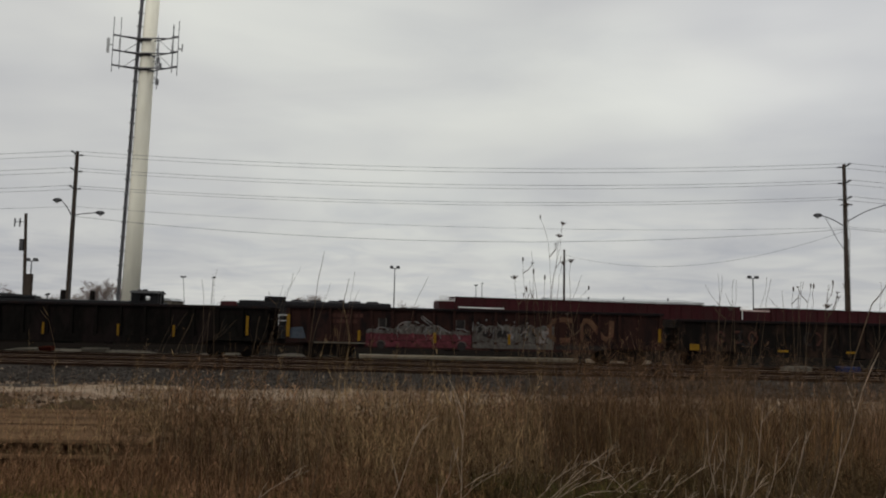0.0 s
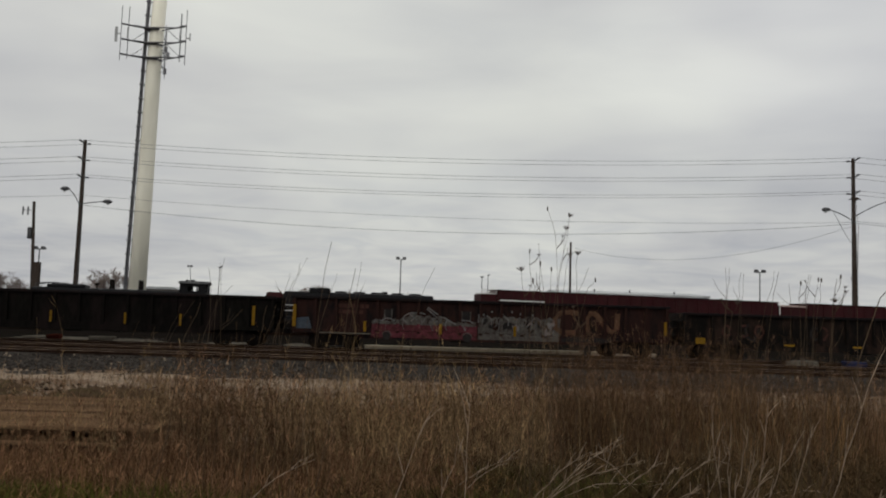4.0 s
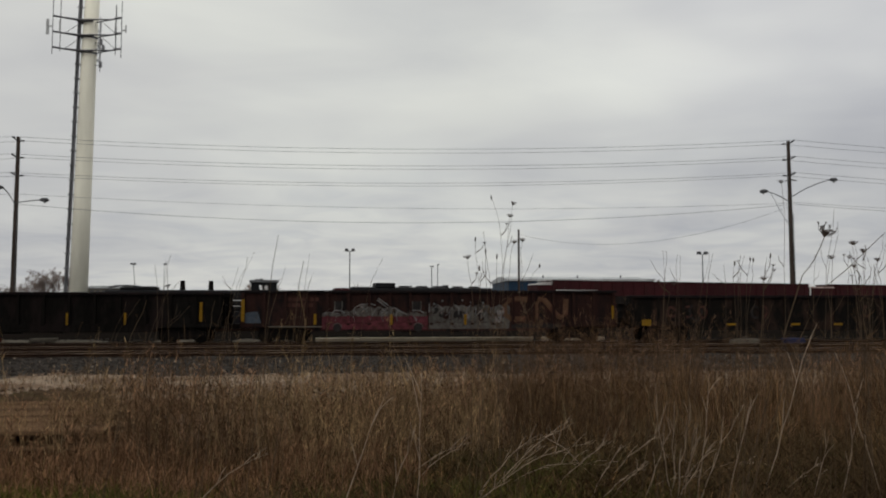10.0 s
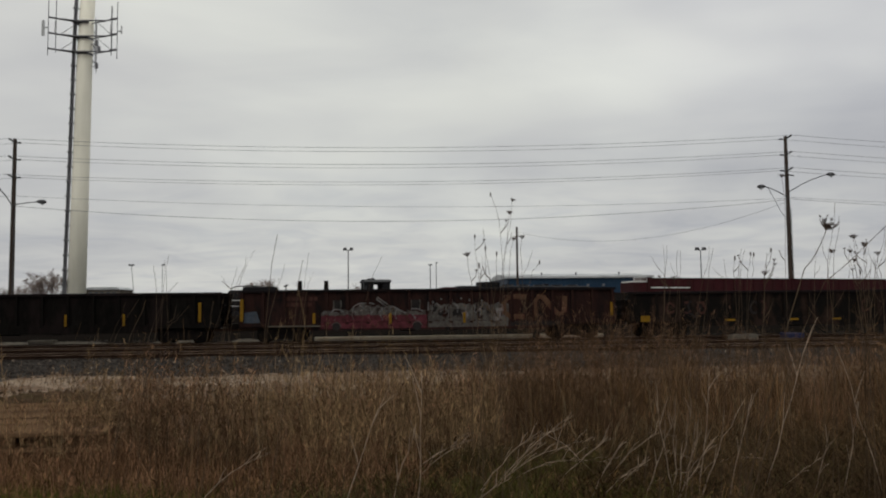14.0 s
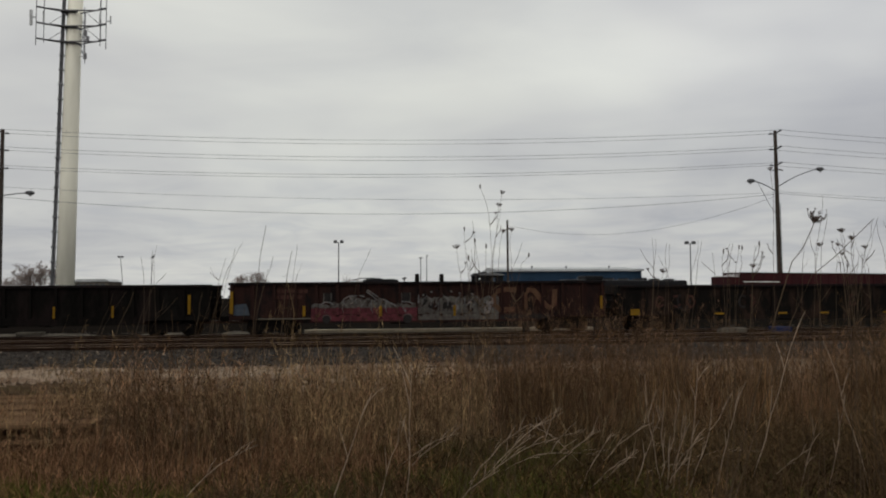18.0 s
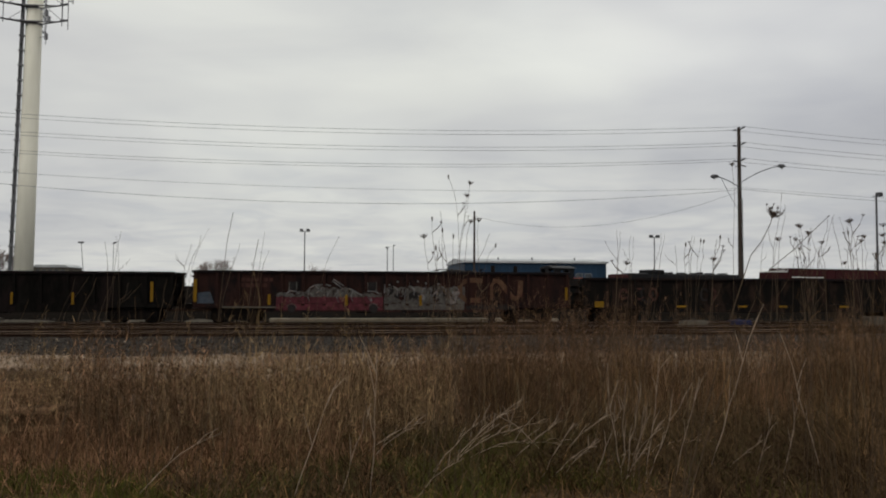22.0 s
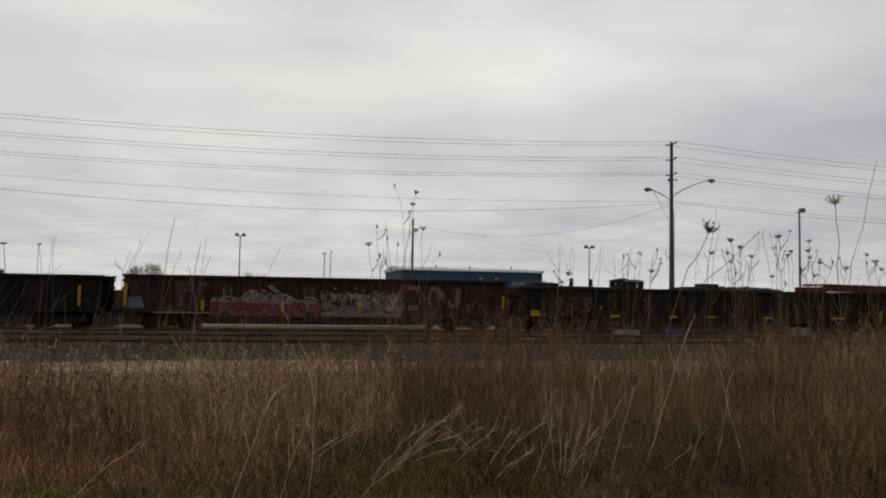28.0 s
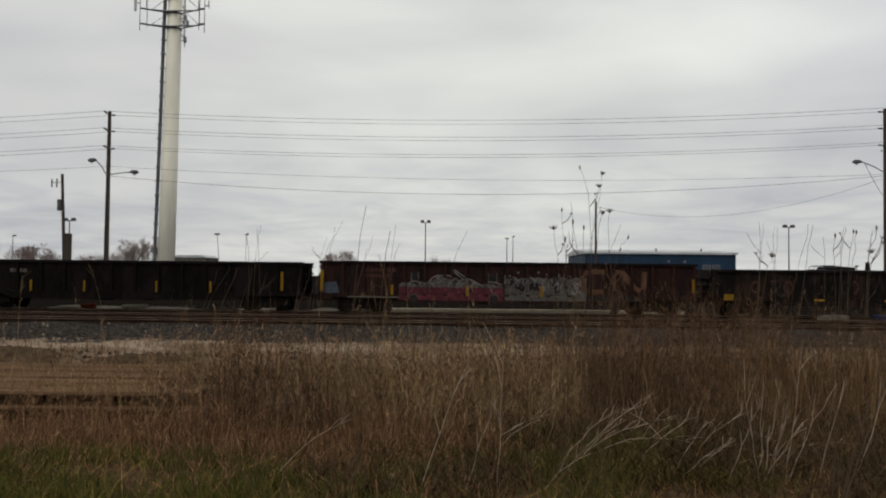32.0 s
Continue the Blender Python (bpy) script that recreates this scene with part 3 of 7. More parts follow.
stones("road_gravel", 3400, (-20, 34), (18.0, 25.6), lambda x, y: ground_z(x, y), (0.015, 0.06), "stone_pale", "pale limestone gravel on the yard road")
stones("yard_rubble", 700, (-24, 40), (46.5, 52), lambda x, y: ground_z(x, y), (0.03, 0.1), "stone", "grey rubble behind the wagons")

stones("mud_clods", 1500, (-15, 6), (14.5, 21.5), lambda x, y: ground_z(x, y) + .02, (0.02, 0.09), "clod", "dark clods and broken stones on the mud")
stones("mud_chips", 1000, (-15, 2), (15.5, 21.0), lambda x, y: ground_z(x, y) + .05, (0.015, 0.05), "stone_pale", "pale chips scattered over the mud")

# ---- standing gondola wagons ----


def wheelset(parent, x, y_mid, gauge=0.755, r=0.43, mat="iron"):
    bm = bmesh.new()
    tube(bm, [(x, y_mid - 1.0, r), (x, y_mid + 1.0, r)], 0.08, 8)
    for s in (-1, 1):
        y = y_mid + s * gauge
        tube(bm, [(x, y - .065, r), (x, y - .05, r), (x, y + .05, r), (x, y + .065, r)], [r - .05, r, r, r - .05], 20)
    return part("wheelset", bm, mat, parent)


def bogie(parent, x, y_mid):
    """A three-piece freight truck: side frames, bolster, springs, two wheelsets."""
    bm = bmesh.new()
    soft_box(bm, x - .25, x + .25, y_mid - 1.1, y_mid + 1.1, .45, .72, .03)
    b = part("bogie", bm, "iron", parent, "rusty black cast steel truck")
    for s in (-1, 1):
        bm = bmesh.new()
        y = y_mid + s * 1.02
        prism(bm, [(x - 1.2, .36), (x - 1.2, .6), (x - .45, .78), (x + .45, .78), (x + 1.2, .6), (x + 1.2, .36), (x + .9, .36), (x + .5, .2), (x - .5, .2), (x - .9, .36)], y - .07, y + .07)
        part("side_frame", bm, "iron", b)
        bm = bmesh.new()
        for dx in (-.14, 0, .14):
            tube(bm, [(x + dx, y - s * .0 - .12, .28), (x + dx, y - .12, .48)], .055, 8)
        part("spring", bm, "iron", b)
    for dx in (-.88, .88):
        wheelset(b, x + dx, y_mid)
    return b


def ladder(parent, x, y, z0, z1, w=0.3, rungs=5, label="yellow grab-iron ladder", solid=False):
    bm = bmesh.new()
    for dx in (-w / 2, w / 2):
        tube(bm, [(x + dx, y, z0), (x + dx, y, z1)], .022, 5)
    for k in range(rungs):
        z = z0 + (z1 - z0) * (k + .5) / rungs
        tube(bm, [(x - w / 2, y, z), (x + w / 2, y, z)], .022, 5)
    if solid:
        box(bm, x - w / 2 + .02, x + w / 2 - .02, y + .012, y + .02, z0, z1)
    return part("ladder", bm, "yellow_paint", parent, label)


def gondola(x0, x1, top, mat, ribs, label, sill=0.62, y_near=42.0, width=3.0, post_depth=0.14):
    """An open-topped steel gondola: floor, sides, ends, posts, top chord, sill, trucks, couplers. Its space starts at its near left corner."""
    L = x1 - x0
    g = thing("gondola_wagon", label, "railway wagon", "standing gondola wagons", at=pose(x0, y_near, 0))
    bm = bmesh.new()
    box(bm, .1, L - .1, .2, width - .2, 1.0, 1.08)
    box(bm, .5, L - .5, width / 2 - .25, width / 2 + .25, .7, 1.0)
    part("floor", bm, mat, g)
    for name, ya, yb in (("side_wall", post_depth, post_depth + .03), ("side_wall", width - post_depth - .03, width - post_depth)):
        bm = bmesh.new()
        box(bm, .12, L - .12, ya, yb, sill + .2, top - .1)
        part(name, bm, mat, g)
    for y0 in (0.0, width - post_depth - .04):
        bm = bmesh.new()
        soft_box(bm, .04, L - .04, y0, y0 + post_depth + .04, top - .14, top, .025)
        part("top_chord", bm, "grimy_steel", g, "grimy dark top rim")
        bm = bmesh.new()
        pts = [(0.1, .85), (0.1, 1.05), (L - .1, 1.05), (L - .1, .85), (L - 3.2, .85), (L - 3.8, sill), (3.8, sill), (3.2, .85)]
        prism(bm, pts, y0 + .02, y0 + .1)
        part("side_sill", bm, mat, g)
    post = None
    for y0, flip in ((0.0, 1), (width, -1)):
        for k in range(ribs + 1):
            x = .2 + (L - .4) * k / ribs
            if post is None:
                bm = bmesh.new()
                prism(bm, [(-.09, .95), (.09, .95), (.06, top - .12), (-.06, top - .12)], .0, post_depth)
                post = part("side_post", bm, mat, g)
                post.matrix_basis = pose(x, y0, 0)
            else:
                shared("side_post", post, g, pose(x, y0, 0, 0, 0, 0 if flip > 0 else 180))
    for x, d in ((.1, 1), (L - .1, -1)):
        bm = bmesh.new()
        xa, xb = sorted((x, x + d * .06))
        box(bm, xa, xb, .15, width - .15, .95, top - .05)
        for z in (1.2, 1.6, 2.0, 2.4):
            if z < top - .1:
                xa, xb = sorted((x, x - d * .09))
                soft_box(bm, xa, xb, .15, width - .15, z, z + .1, .02)
        part("end_wall", bm, mat, g)
        bm = bmesh.new()
        xa, xb = sorted((x, x - d * .62))
        soft_box(bm, xa, xb, width / 2 - .1, width / 2 + .1, .78, .98, .03)
        xa, xb = sorted((x - d * .42, x - d * .68))
        soft_box(bm, xa, xb, width / 2 - .17, width / 2 + .17, .72, 1.02, .05)
        part("coupler", bm, "iron", g)
        bm = bmesh.new()
        tube(bm, [(x - d * .1, .5, .98), (x - d * .1, .5, 2.0)], .02, 5)
        tube(bm, [(x - d * .1, .5 - .28, 2.0), (x - d * .1, .5 + .28, 2.0)], .02, 6)
        part("brake_lever", bm, "iron", g)
    for x in (2.2, L - 2.2):
        bogie(g, x, width / 2)
    bm = bmesh.new()
    tube(bm, [(L * .42, .5, .72), (L * .47, .5, .72)], .19, 10)
    soft_box(bm, L * .55, L * .55 + .5, .4, .8, .55, .85, .03)
    tube(bm, [(3.8, .6, .75), (L - 3.8, .6, .75)], .03, 5)
    part("brake_gear", bm, "iron", g)
    return g


def flat_shape(parent, name, outline, mat, y=-0.004, label="", depth=0.004):
    bm = bmesh.new()
    prism(bm, outline, y - depth, y)
    return part(name, bm, mat, parent, label)


def bars(parent, name, x, z, rows, mat, y, h=0.12, label="rows of illegible stencilled lettering"):
    """Unreadable lettering as short bars. rows: widths of the bars of each row."""
    bm = bmesh.new()
    for r, ws in enumerate(rows):
        q = x
        for w in ws:
            box(bm, q, q + w, y - .005, y, z - r * h * 1.5, z - r * h * 1.5 + h)
            q += w + .06
    return part(name, bm, mat, parent, label)


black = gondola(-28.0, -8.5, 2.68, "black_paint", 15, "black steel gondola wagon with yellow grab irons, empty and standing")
for x in (1.5, 18.33):
    ladder(black, x, -.03, 1.15, 2.15, .10, 6, solid=True)
for x in (4.8, 7.7, 11.6, 14.5):
    ladder(black, x, -.03, 1.0, 1.6, .07, 3, solid=True)
bars(black, "lettering", 2.25, 2.25, [(.18, .24), (.26, .28)], "pale_letter", .135, .2)
bars(black, "lettering", 3.55, 2.0, [(.22, .1, .2, .22)], "spray_grey", .135, .2)
bars(black, "lettering", 2.35, 1.32, [(.4,)], "pale_letter", .135, .12)

red = gondola(-7.75, 12.35, 2.77, "oxide_paint", 18, "rusty oxide-red gondola wagon covered in graffiti, standing")
ladder(red, .22, -.03, 1.15, 2.3, .13, 6, solid=True)
ladder(red, 19.8, -.03, 1.25, 1.95, .09, 5, solid=True)
for x, z in ((3.95, .98), (7.93, .95), (11.85, .95)):
    ladder(red, x, -.03, z, z + .55, .1, 3, solid=True)
bars(red, "lettering", 2.5, 2.2, [(.2, .22, .1, .4, .2, .2), (.16, .25, .12, .3, .25)], "rust_letter", .135, .2)
flat_shape(red, "graffiti", [(.3, 1.06), (.32, 1.6), (.95, 1.66), (1.15, 1.06)], "spray_blue", .13)
flat_shape(red, "step_board", [(1.6, .84), (4.3, .84), (4.3, .9), (1.6, .9)], "concrete", -.02, "pale side step", .12)


def graffiti(g, wall):
    """Sprayed fields and outlined letter shapes on the side between the posts."""
    rng = random.Random(5)

    def stroke(pts, r, mat_name, label, y=.0):
        bm = bmesh.new()
        tube(bm, [(x, wall - .012 - y, z) for x, z in pts], r, 4)
        for v in bm.verts:
            v.co.y = wall - .012 - y + (v.co.y - wall + .012 + y) * .15
        part("graffiti", bm, mat_name, g, label)

    def ridge(x):
        """Uneven upper edge of the pale letters."""
        hump = math.exp(-((x - 6.6) / .75) ** 2) + .8 * math.exp(-((x - 7.9) / .5) ** 2)
        return 1.6 + .38 * min(hump, 1.05) + .05 * math.sin(x * 7.1) + .04 * math.sin(x * 13.0)

    # the paint covers the sill, the sheets above it and the fronts of the posts
    def run(x0, x1, z0, z1, y, mat_name, label, edge=.03):
        """A field of paint with an uneven lower and upper edge."""
        n = max(3, int((x1 - x0) / .14))
        up = [(x0 + (x1 - x0) * k / n, z1 + rng.uniform(-edge, edge)) for k in range(n + 1)]
        down = [(x1 - (x1 - x0) * k / n, z0 + rng.uniform(-edge, edge) * .5) for k in range(n + 1)]
        flat_shape(g, "graffiti", up + down, mat_name, y, label)

    run(4.3, 9.86, .72, 1.04, .016, "spray_pink", "pink sprayed band on the sill", .02)
    run(4.3, 9.86, 1.06, 1.44, wall, "spray_pink", "pink sprayed band", .05)
    run(9.92, 14.2, .74, 1.04, .016, "spray_grey", "grey sprayed field on the sill", .02)
    run(9.92, 14.25, 1.06, 1.94, wall, "spray_grey", "grey sprayed field", .09)
    run(14.3, 17.0, .76, 1.0, .016, "spray_dark", "faded dark paint on the sill", .03)
    xs = np.linspace(4.3, 9.8, 52)
    flat_shape(g, "graffiti", [(4.3, 1.40)] + [(float(x), ridge(x) + rng.uniform(-.06, .05)) for x in xs] + [(9.8, 1.40)], "spray_grey", wall - .004, "pale grey sprayed letters")
    # two open letters with upright arms, a jagged peak between them
    for x0, w in ((4.96, .38), (9.04, .46)):
        run(x0 - .02, x0 + w + .02, 1.72, 2.2, wall - .008, "spray_dark", "dark letter hollow", .03)
        for x in (x0, x0 + w):
            stroke([(x, 2.2), (x + .01, 1.98), (x - .01, 1.72)], .026, "spray_grey", "grey letter arm", .008)
        stroke([(x0 - .12, 1.6), (x0 + .05, 1.72), (x0 + w - .05, 1.7), (x0 + w + .16, 1.58)], .03, "spray_white", "pale letter foot", .008)
    for pts in ([(7.26, 2.34), (7.6, 2.1), (8.02, 1.82), (7.55, 1.5)], [(7.26, 2.34), (7.2, 2.26), (7.5, 2.02), (7.75, 1.84), (7.4, 1.56)], [(5.95, 1.5), (6.0, 1.86), (6.3, 2.02), (6.9, 2.05), (7.1, 1.98)],
                [(6.3, 1.95), (6.75, 1.62)], [(6.85, 2.02), (6.35, 1.6)], [(8.05, 1.86), (8.5, 1.62), (8.75, 1.5)], [(9.93, 1.62), (9.95, 2.08)], [(5.62, 1.5), (5.66, 1.9)], [(4.4, 1.5), (4.66, 1.78)]):
        stroke(pts, .03, "spray_white", "pale letter outline", .006)
    for k in range(40):
        x = rng.uniform(4.5, 9.5)
        z = rng.uniform(1.42, 1.6)
        dx = rng.uniform(-.3, .3)
        stroke([(x, z), (x + dx * .5, (z + ridge(x)) / 2), (x + dx, ridge(x + dx) - .06)], rng.uniform(.01, .024), rng.choice(("spray_white", "spray_grey", "spray_dark", "oxide_paint")), "thin sprayed stroke", .002)
    for x, r in ((5.1, .24), (9.35, .26)):
        ring = [(x + r * math.cos(q), .012, .8 + r * math.sin(q)) for q in np.linspace(.1, 2.9, 11)]
        bm = bmesh.new()
        tube(bm, ring, .022, 4)
        for v in bm.verts:
            v.co.y = .012 + (v.co.y - .012) * .1
        part("graffiti", bm, "spray_grey", g, "grey sprayed arc")
        flat_shape(g, "graffiti", [(x + (r - .03) * math.cos(q), .80 + (r - .03) * math.sin(q)) for q in np.linspace(0, 6.28, 14)[:-1]], "spray_dark", .010, "dark sprayed spot")
    for k in range(20):
        x = rng.uniform(4.5, 9.4)
        stroke([(x, rng.uniform(1.07, 1.2)), (x + rng.uniform(-.2, .2), rng.uniform(1.3, 1.5))], rng.uniform(.012, .022), rng.choice(("spray_white", "spray_dark", "spray_pink", "oxide_paint")), "thin sprayed stroke")
    for k in range(26):
        x, z, w = rng.uniform(10.1, 14.0), rng.uniform(1.2, 1.85), rng.uniform(.1, .34)
        a0 = rng.uniform(0, 6.28)
        shape = [(x + w * math.cos(a0 + 6.28 * j / 7) * rng.uniform(.55, 1.1), z + w * .8 * math.sin(a0 + 6.28 * j / 7) * rng.uniform(.55, 1.1)) for j in range(7)]
        flat_shape(g, "graffiti", shape, rng.choice(("spray_white", "spray_grey", "spray_dark", "oxide_paint")), wall - .004 - .0006 * k, "angular sprayed letter", .0005)
    for x in (10.4, 11.3, 12.2, 13.0, 13.7):
        stroke([(x - .3, 1.25), (x - .25, 1.8), (x - .02, 2.0), (x + .22, 1.82), (x + .2, 1.5)], .022, "spray_white", "pale letter outline", .012)
    for k in range(30):
        x = rng.uniform(10.0, 14.0)
        z = rng.uniform(1.1, 1.7)
        stroke([(x, z), (x + rng.uniform(-.25, .25), z + rng.uniform(.1, .45))], rng.uniform(.012, .03), rng.choice(("spray_white", "spray_dark", "oxide_paint", "spray_grey", "oxide_paint")), "thin sprayed stroke", .004)
    for k in range(18):
        x = .2 + 19.7 * k / 18
        if 4.4 < x < 9.8:
            flat_shape(g, "graffiti", [(x - .085, 1.06), (x + .085, 1.06), (x + .075, 1.45), (x - .075, 1.42)], "spray_pink", -.003, "pink paint on a post")
            flat_shape(g, "graffiti", [(x - .074, 1.455), (x + .074, 1.455), (x + .066, ridge(x) - .03), (x - .066, ridge(x) + .02)], "spray_grey", -.003, "grey paint on a post")
        elif 9.9 < x < 14.2:
            flat_shape(g, "graffiti", [(x - .085, 1.06), (x + .085, 1.06), (x + .066, 1.93), (x - .066, 1.88)], "spray_grey", -.003, "grey paint on a post")
    for x, z in ((10.2, 2.05), (10.63, 2.22), (11.7, 2.24), (12.15, 2.14), (11.2, 2.1), (12.8, 2.1)):
        bm = bmesh.new()
        tube(bm, [(x, wall - .02, z), (x, wall - .006, z)], .055, 7)
        part("graffiti", bm, "spray_white", g, "white sprayed dot")
    # faded company mark: a broad curved band
    bm = bmesh.new()
    path = [(15.2, 2.28), (14.7, 2.33), (14.2, 2.25), (13.97, 1.95), (14.0, 1.5), (14.3, 1.25), (15.1, 1.25)]
    tube(bm, [(x, wall - .012, z) for x, z in path], .13, 4)
    path = [(15.65, 1.3), (15.65, 2.0), (15.85, 2.3), (16.15, 2.25), (16.75, 1.5), (17.0, 1.32), (17.25, 1.5), (17.3, 2.32)]
    tube(bm, [(x, wall - .012, z) for x, z in path], .14, 4)
    for v in bm.verts:
        v.co.y = wall - .004 + (v.co.y - wall) * .08
    part("company_mark", bm, "faded_orange", g, "faded orange looped mark")


graffiti(red, .13)

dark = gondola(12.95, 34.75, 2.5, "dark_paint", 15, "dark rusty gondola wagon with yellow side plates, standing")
for x, w, h in ((.95, .5, .32), (5.65, .55, .1), (9.25, .5, .1), (11.65, .5, .1), (15.35, .55, .1), (20.05, .9, .12)):
    flat_shape(dark, "side_plate", [(x - w / 2, .88), (x + w / 2, .88), (x + w / 2, .88 + h), (x - w / 2, .88 + h)], "yellow_paint", -.004, "yellow reflective plate", .01)
rg = random.Random(31)
for x, mat_name in ((2.4, "rust_letter"), (3.3, "rust_letter"), (3.7, "spray_dark"), (4.1, "rust_letter"), (7.1, "spray_dark"), (7.5, "rust_letter"), (13.4, "rust_letter")):
    bm = bmesh.new()
    r = rg.uniform(.28, .45)
    ring = [(x + r * .8 * math.cos(q) * rg.uniform(.7, 1.15), .112, 1.6 + r * math.sin(q) * rg.uniform(.8, 1.15)) for q in np.linspace(rg.uniform(0, 2), rg.uniform(5, 6.6), 11)]
    tube(bm, ring, .06, 4)
    for v in bm.verts:
        v.co.y = .128 + (v.co.y - .112) * .05
    part("graffiti", bm, mat_name, dark, "worn sprayed letter")


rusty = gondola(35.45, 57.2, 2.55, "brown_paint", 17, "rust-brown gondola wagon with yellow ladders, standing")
for x in (.5, 5.95):
    ladder(rusty, x, -.03, .8, 1.4, .1, 4, solid=True)
for x in (4.65, 9.0, 12.5):
    flat_shape(rusty, "side_plate", [(x - .3, .95), (x + .3, .95), (x + .3, 1.05), (x - .3, 1.05)], "yellow_paint", -.004, "yellow reflective plate", .01)

# ---- debris under and behind the wagons ----


def debris(name, label, cat, x0, x1, y0, y1, z1, mat):
    bm = bmesh.new()
    zb = float(ground_z((x0 + x1) / 2, (y0 + y1) / 2)) - .02
    vs = box(bm, x0, x1, y0, y1, zb, z1)
    for v in vs[4:]:
        v.co.x += random.uniform(-.15, .15)
        v.co.z += random.uniform(-.06, .06)
    bmesh.ops.bevel(bm, geom=bm.edges[:], offset=.04, segments=1, affect="EDGES")
    ob = part(name, bm, mat, None)
    tagged(ob, label, cat)


debris("concrete_beam", "long pale concrete beam lying beyond the wagon", "beam", -4.2, 8.6, 47.0, 47.5, .05, "beam_pale")
debris("concrete_beam", "pale concrete beam lying beyond the wagon", "beam", 9.2, 13.0, 47.2, 47.6, .04, "beam_pale")
debris("wooden_crate", "pale weathered wooden crate beyond the wagon", "crate", -24.6, -23.3, 47.4, 48.2, .02, "concrete")
debris("scrap_heap", "small heap of rust-red scrap beyond the wagon", "scrap", -23.0, -22.3, 47.3, 47.9, .12, "rust_red")
debris("wooden_crate", "low pale weathered pallet beyond the wagon", "crate", -20.7, -19.3, 47.6, 48.4, .06, "concrete")
debris("tarpaulin", "crumpled blue tarpaulin on the ground beside the track", "tarpaulin", 21.2, 22.2, 41.0, 41.6, .2, "tarp_blue")
debris("concrete_block", "broken pale concrete block beside the track", "block", 18.2, 19.7, 41.0, 41.6, .16, "concrete")
debris("concrete_block", "broken pale concrete block beside the track", "block", 29.2, 30.4, 41.0, 41.6, .36, "concrete")
debris("concrete_block", "low pale concrete slab beside the track", "block", 36.5, 42.0, 41.1, 41.6, .25, "concrete")

# ---- low heaps of dark earth along the road ----


def dirt_mound(x, y, w, d, h, seed, mat="dark_earth", label="low heap of dark earth and weeds beside the gravel road"):
    rng = random.Random(seed)
    bm = bmesh.new()
    rows = []
    n, m = 56, 24
    for j in range(m + 1):
        row = []
        for i in range(n + 1):
            u, v = 2 * i / n - 1, 2 * j / m - 1
            px, py = x + u * w / 2, y + v * d / 2
            q = max(0.0, 1 - u * u - v * v)
            z = h * q ** .8 * (1 + .5 * noise.noise((px * 2.1, py * 2.1, seed))) + (.09 * noise.noise((px * 6, py * 6, seed)) + .05 * noise.noise((px * 17, py * 17, seed))) * q ** .5 - .03
            row.append(bm.verts.new((px, py, float(ground_z(px, py)) + z)))
        rows.append(row)
    for r0, r1 in zip(rows, rows[1:]):
        for k in range(n):
            bm.faces.new((r0[k], r0[k + 1], r1[k + 1], r1[k]))
    tagged(part("dirt_mound", bm, mat, None), label, "dirt mound", "dirt mounds")


dirt_mound(-2.7, 17.4, 2.6, 1.8, .2, 1)
dirt_mound(-7.6, 18.6, 3.0, 2.4, .24, 2)
dirt_mound(-11.4, 19.2, 3.8, 2.8, .28, 3)
dirt_mound(1.6, 18.0, 2.2, 1.6, .12, 4)
for x, w, h, seed in ((-23.0, 5.5, .12, 5), (-18.4, 4.0, .10, 6), (-12.4, 3.4, .12, 7), (-8.4, 1.8, .14, 8)):
    dirt_mound(x, 48.6, w, 3.0, h, seed, "concrete", "low spread of pale dusty gravel beyond the wagons")

# ---- weathered timbers stacked at the yard's edge ----


def timber_stack():
    """Two tiers of long planks on short blocks, with dark gaps between the blocks."""
    t = thing("timber_stack", "stack of long weathered brown timbers on short blocks", "timber stack")
    rng = random.Random(8)
    for z, ys, xa0, xb0 in ((.29, (9.92, 10.5, 11.1, 11.7, 12.3), -9.4, -3.0), (.485, (9.85, 10.28, 10.74, 11.2, 11.66, 12.1, 12.5), -9.8, -2.9)):
        for y in ys:
            xa, xb = xa0 + rng.uniform(-.6, .3), xb0 + rng.uniform(-1.3, .5)
            bm = bmesh.new()
            soft_box(bm, xa, xb, y - .2, y + .2, z, z + .055, .015)
            for v in bm.verts:
                v.co.z += .012 * math.sin(v.co.x * 1.3 + y * 5)
            part("plank", bm, "timber", t)
    for z0, z1, step in ((-.12, .292, .42), (.34, .488, .30)):
        for y in (10.0, 11.2, 12.3):
            x = -9.5
            while x < -3.4:
                w = rng.uniform(.10, .22)
                bm = bmesh.new()
                soft_box(bm, x, x + w, y - .16 + rng.uniform(-.05, .05), y + .2, z0, z1, .012)
                part("block", bm, "timber", t)
                x += w + step * rng.uniform(.35, 1.1)


timber_stack()

# ---- moving train on the far track ----
SLOPE = 0.179
TURN = math.degrees(math.atan(SLOPE))
LONG = math.sqrt(1 + SLOPE * SLOPE)


def far_rail(s):
    """Place on the far track, s metres along it from the point straight ahead."""
    x = s / LONG
    return Vector((x, 72.0 + SLOPE * x, -0.0075 * max(x, 0.0)))


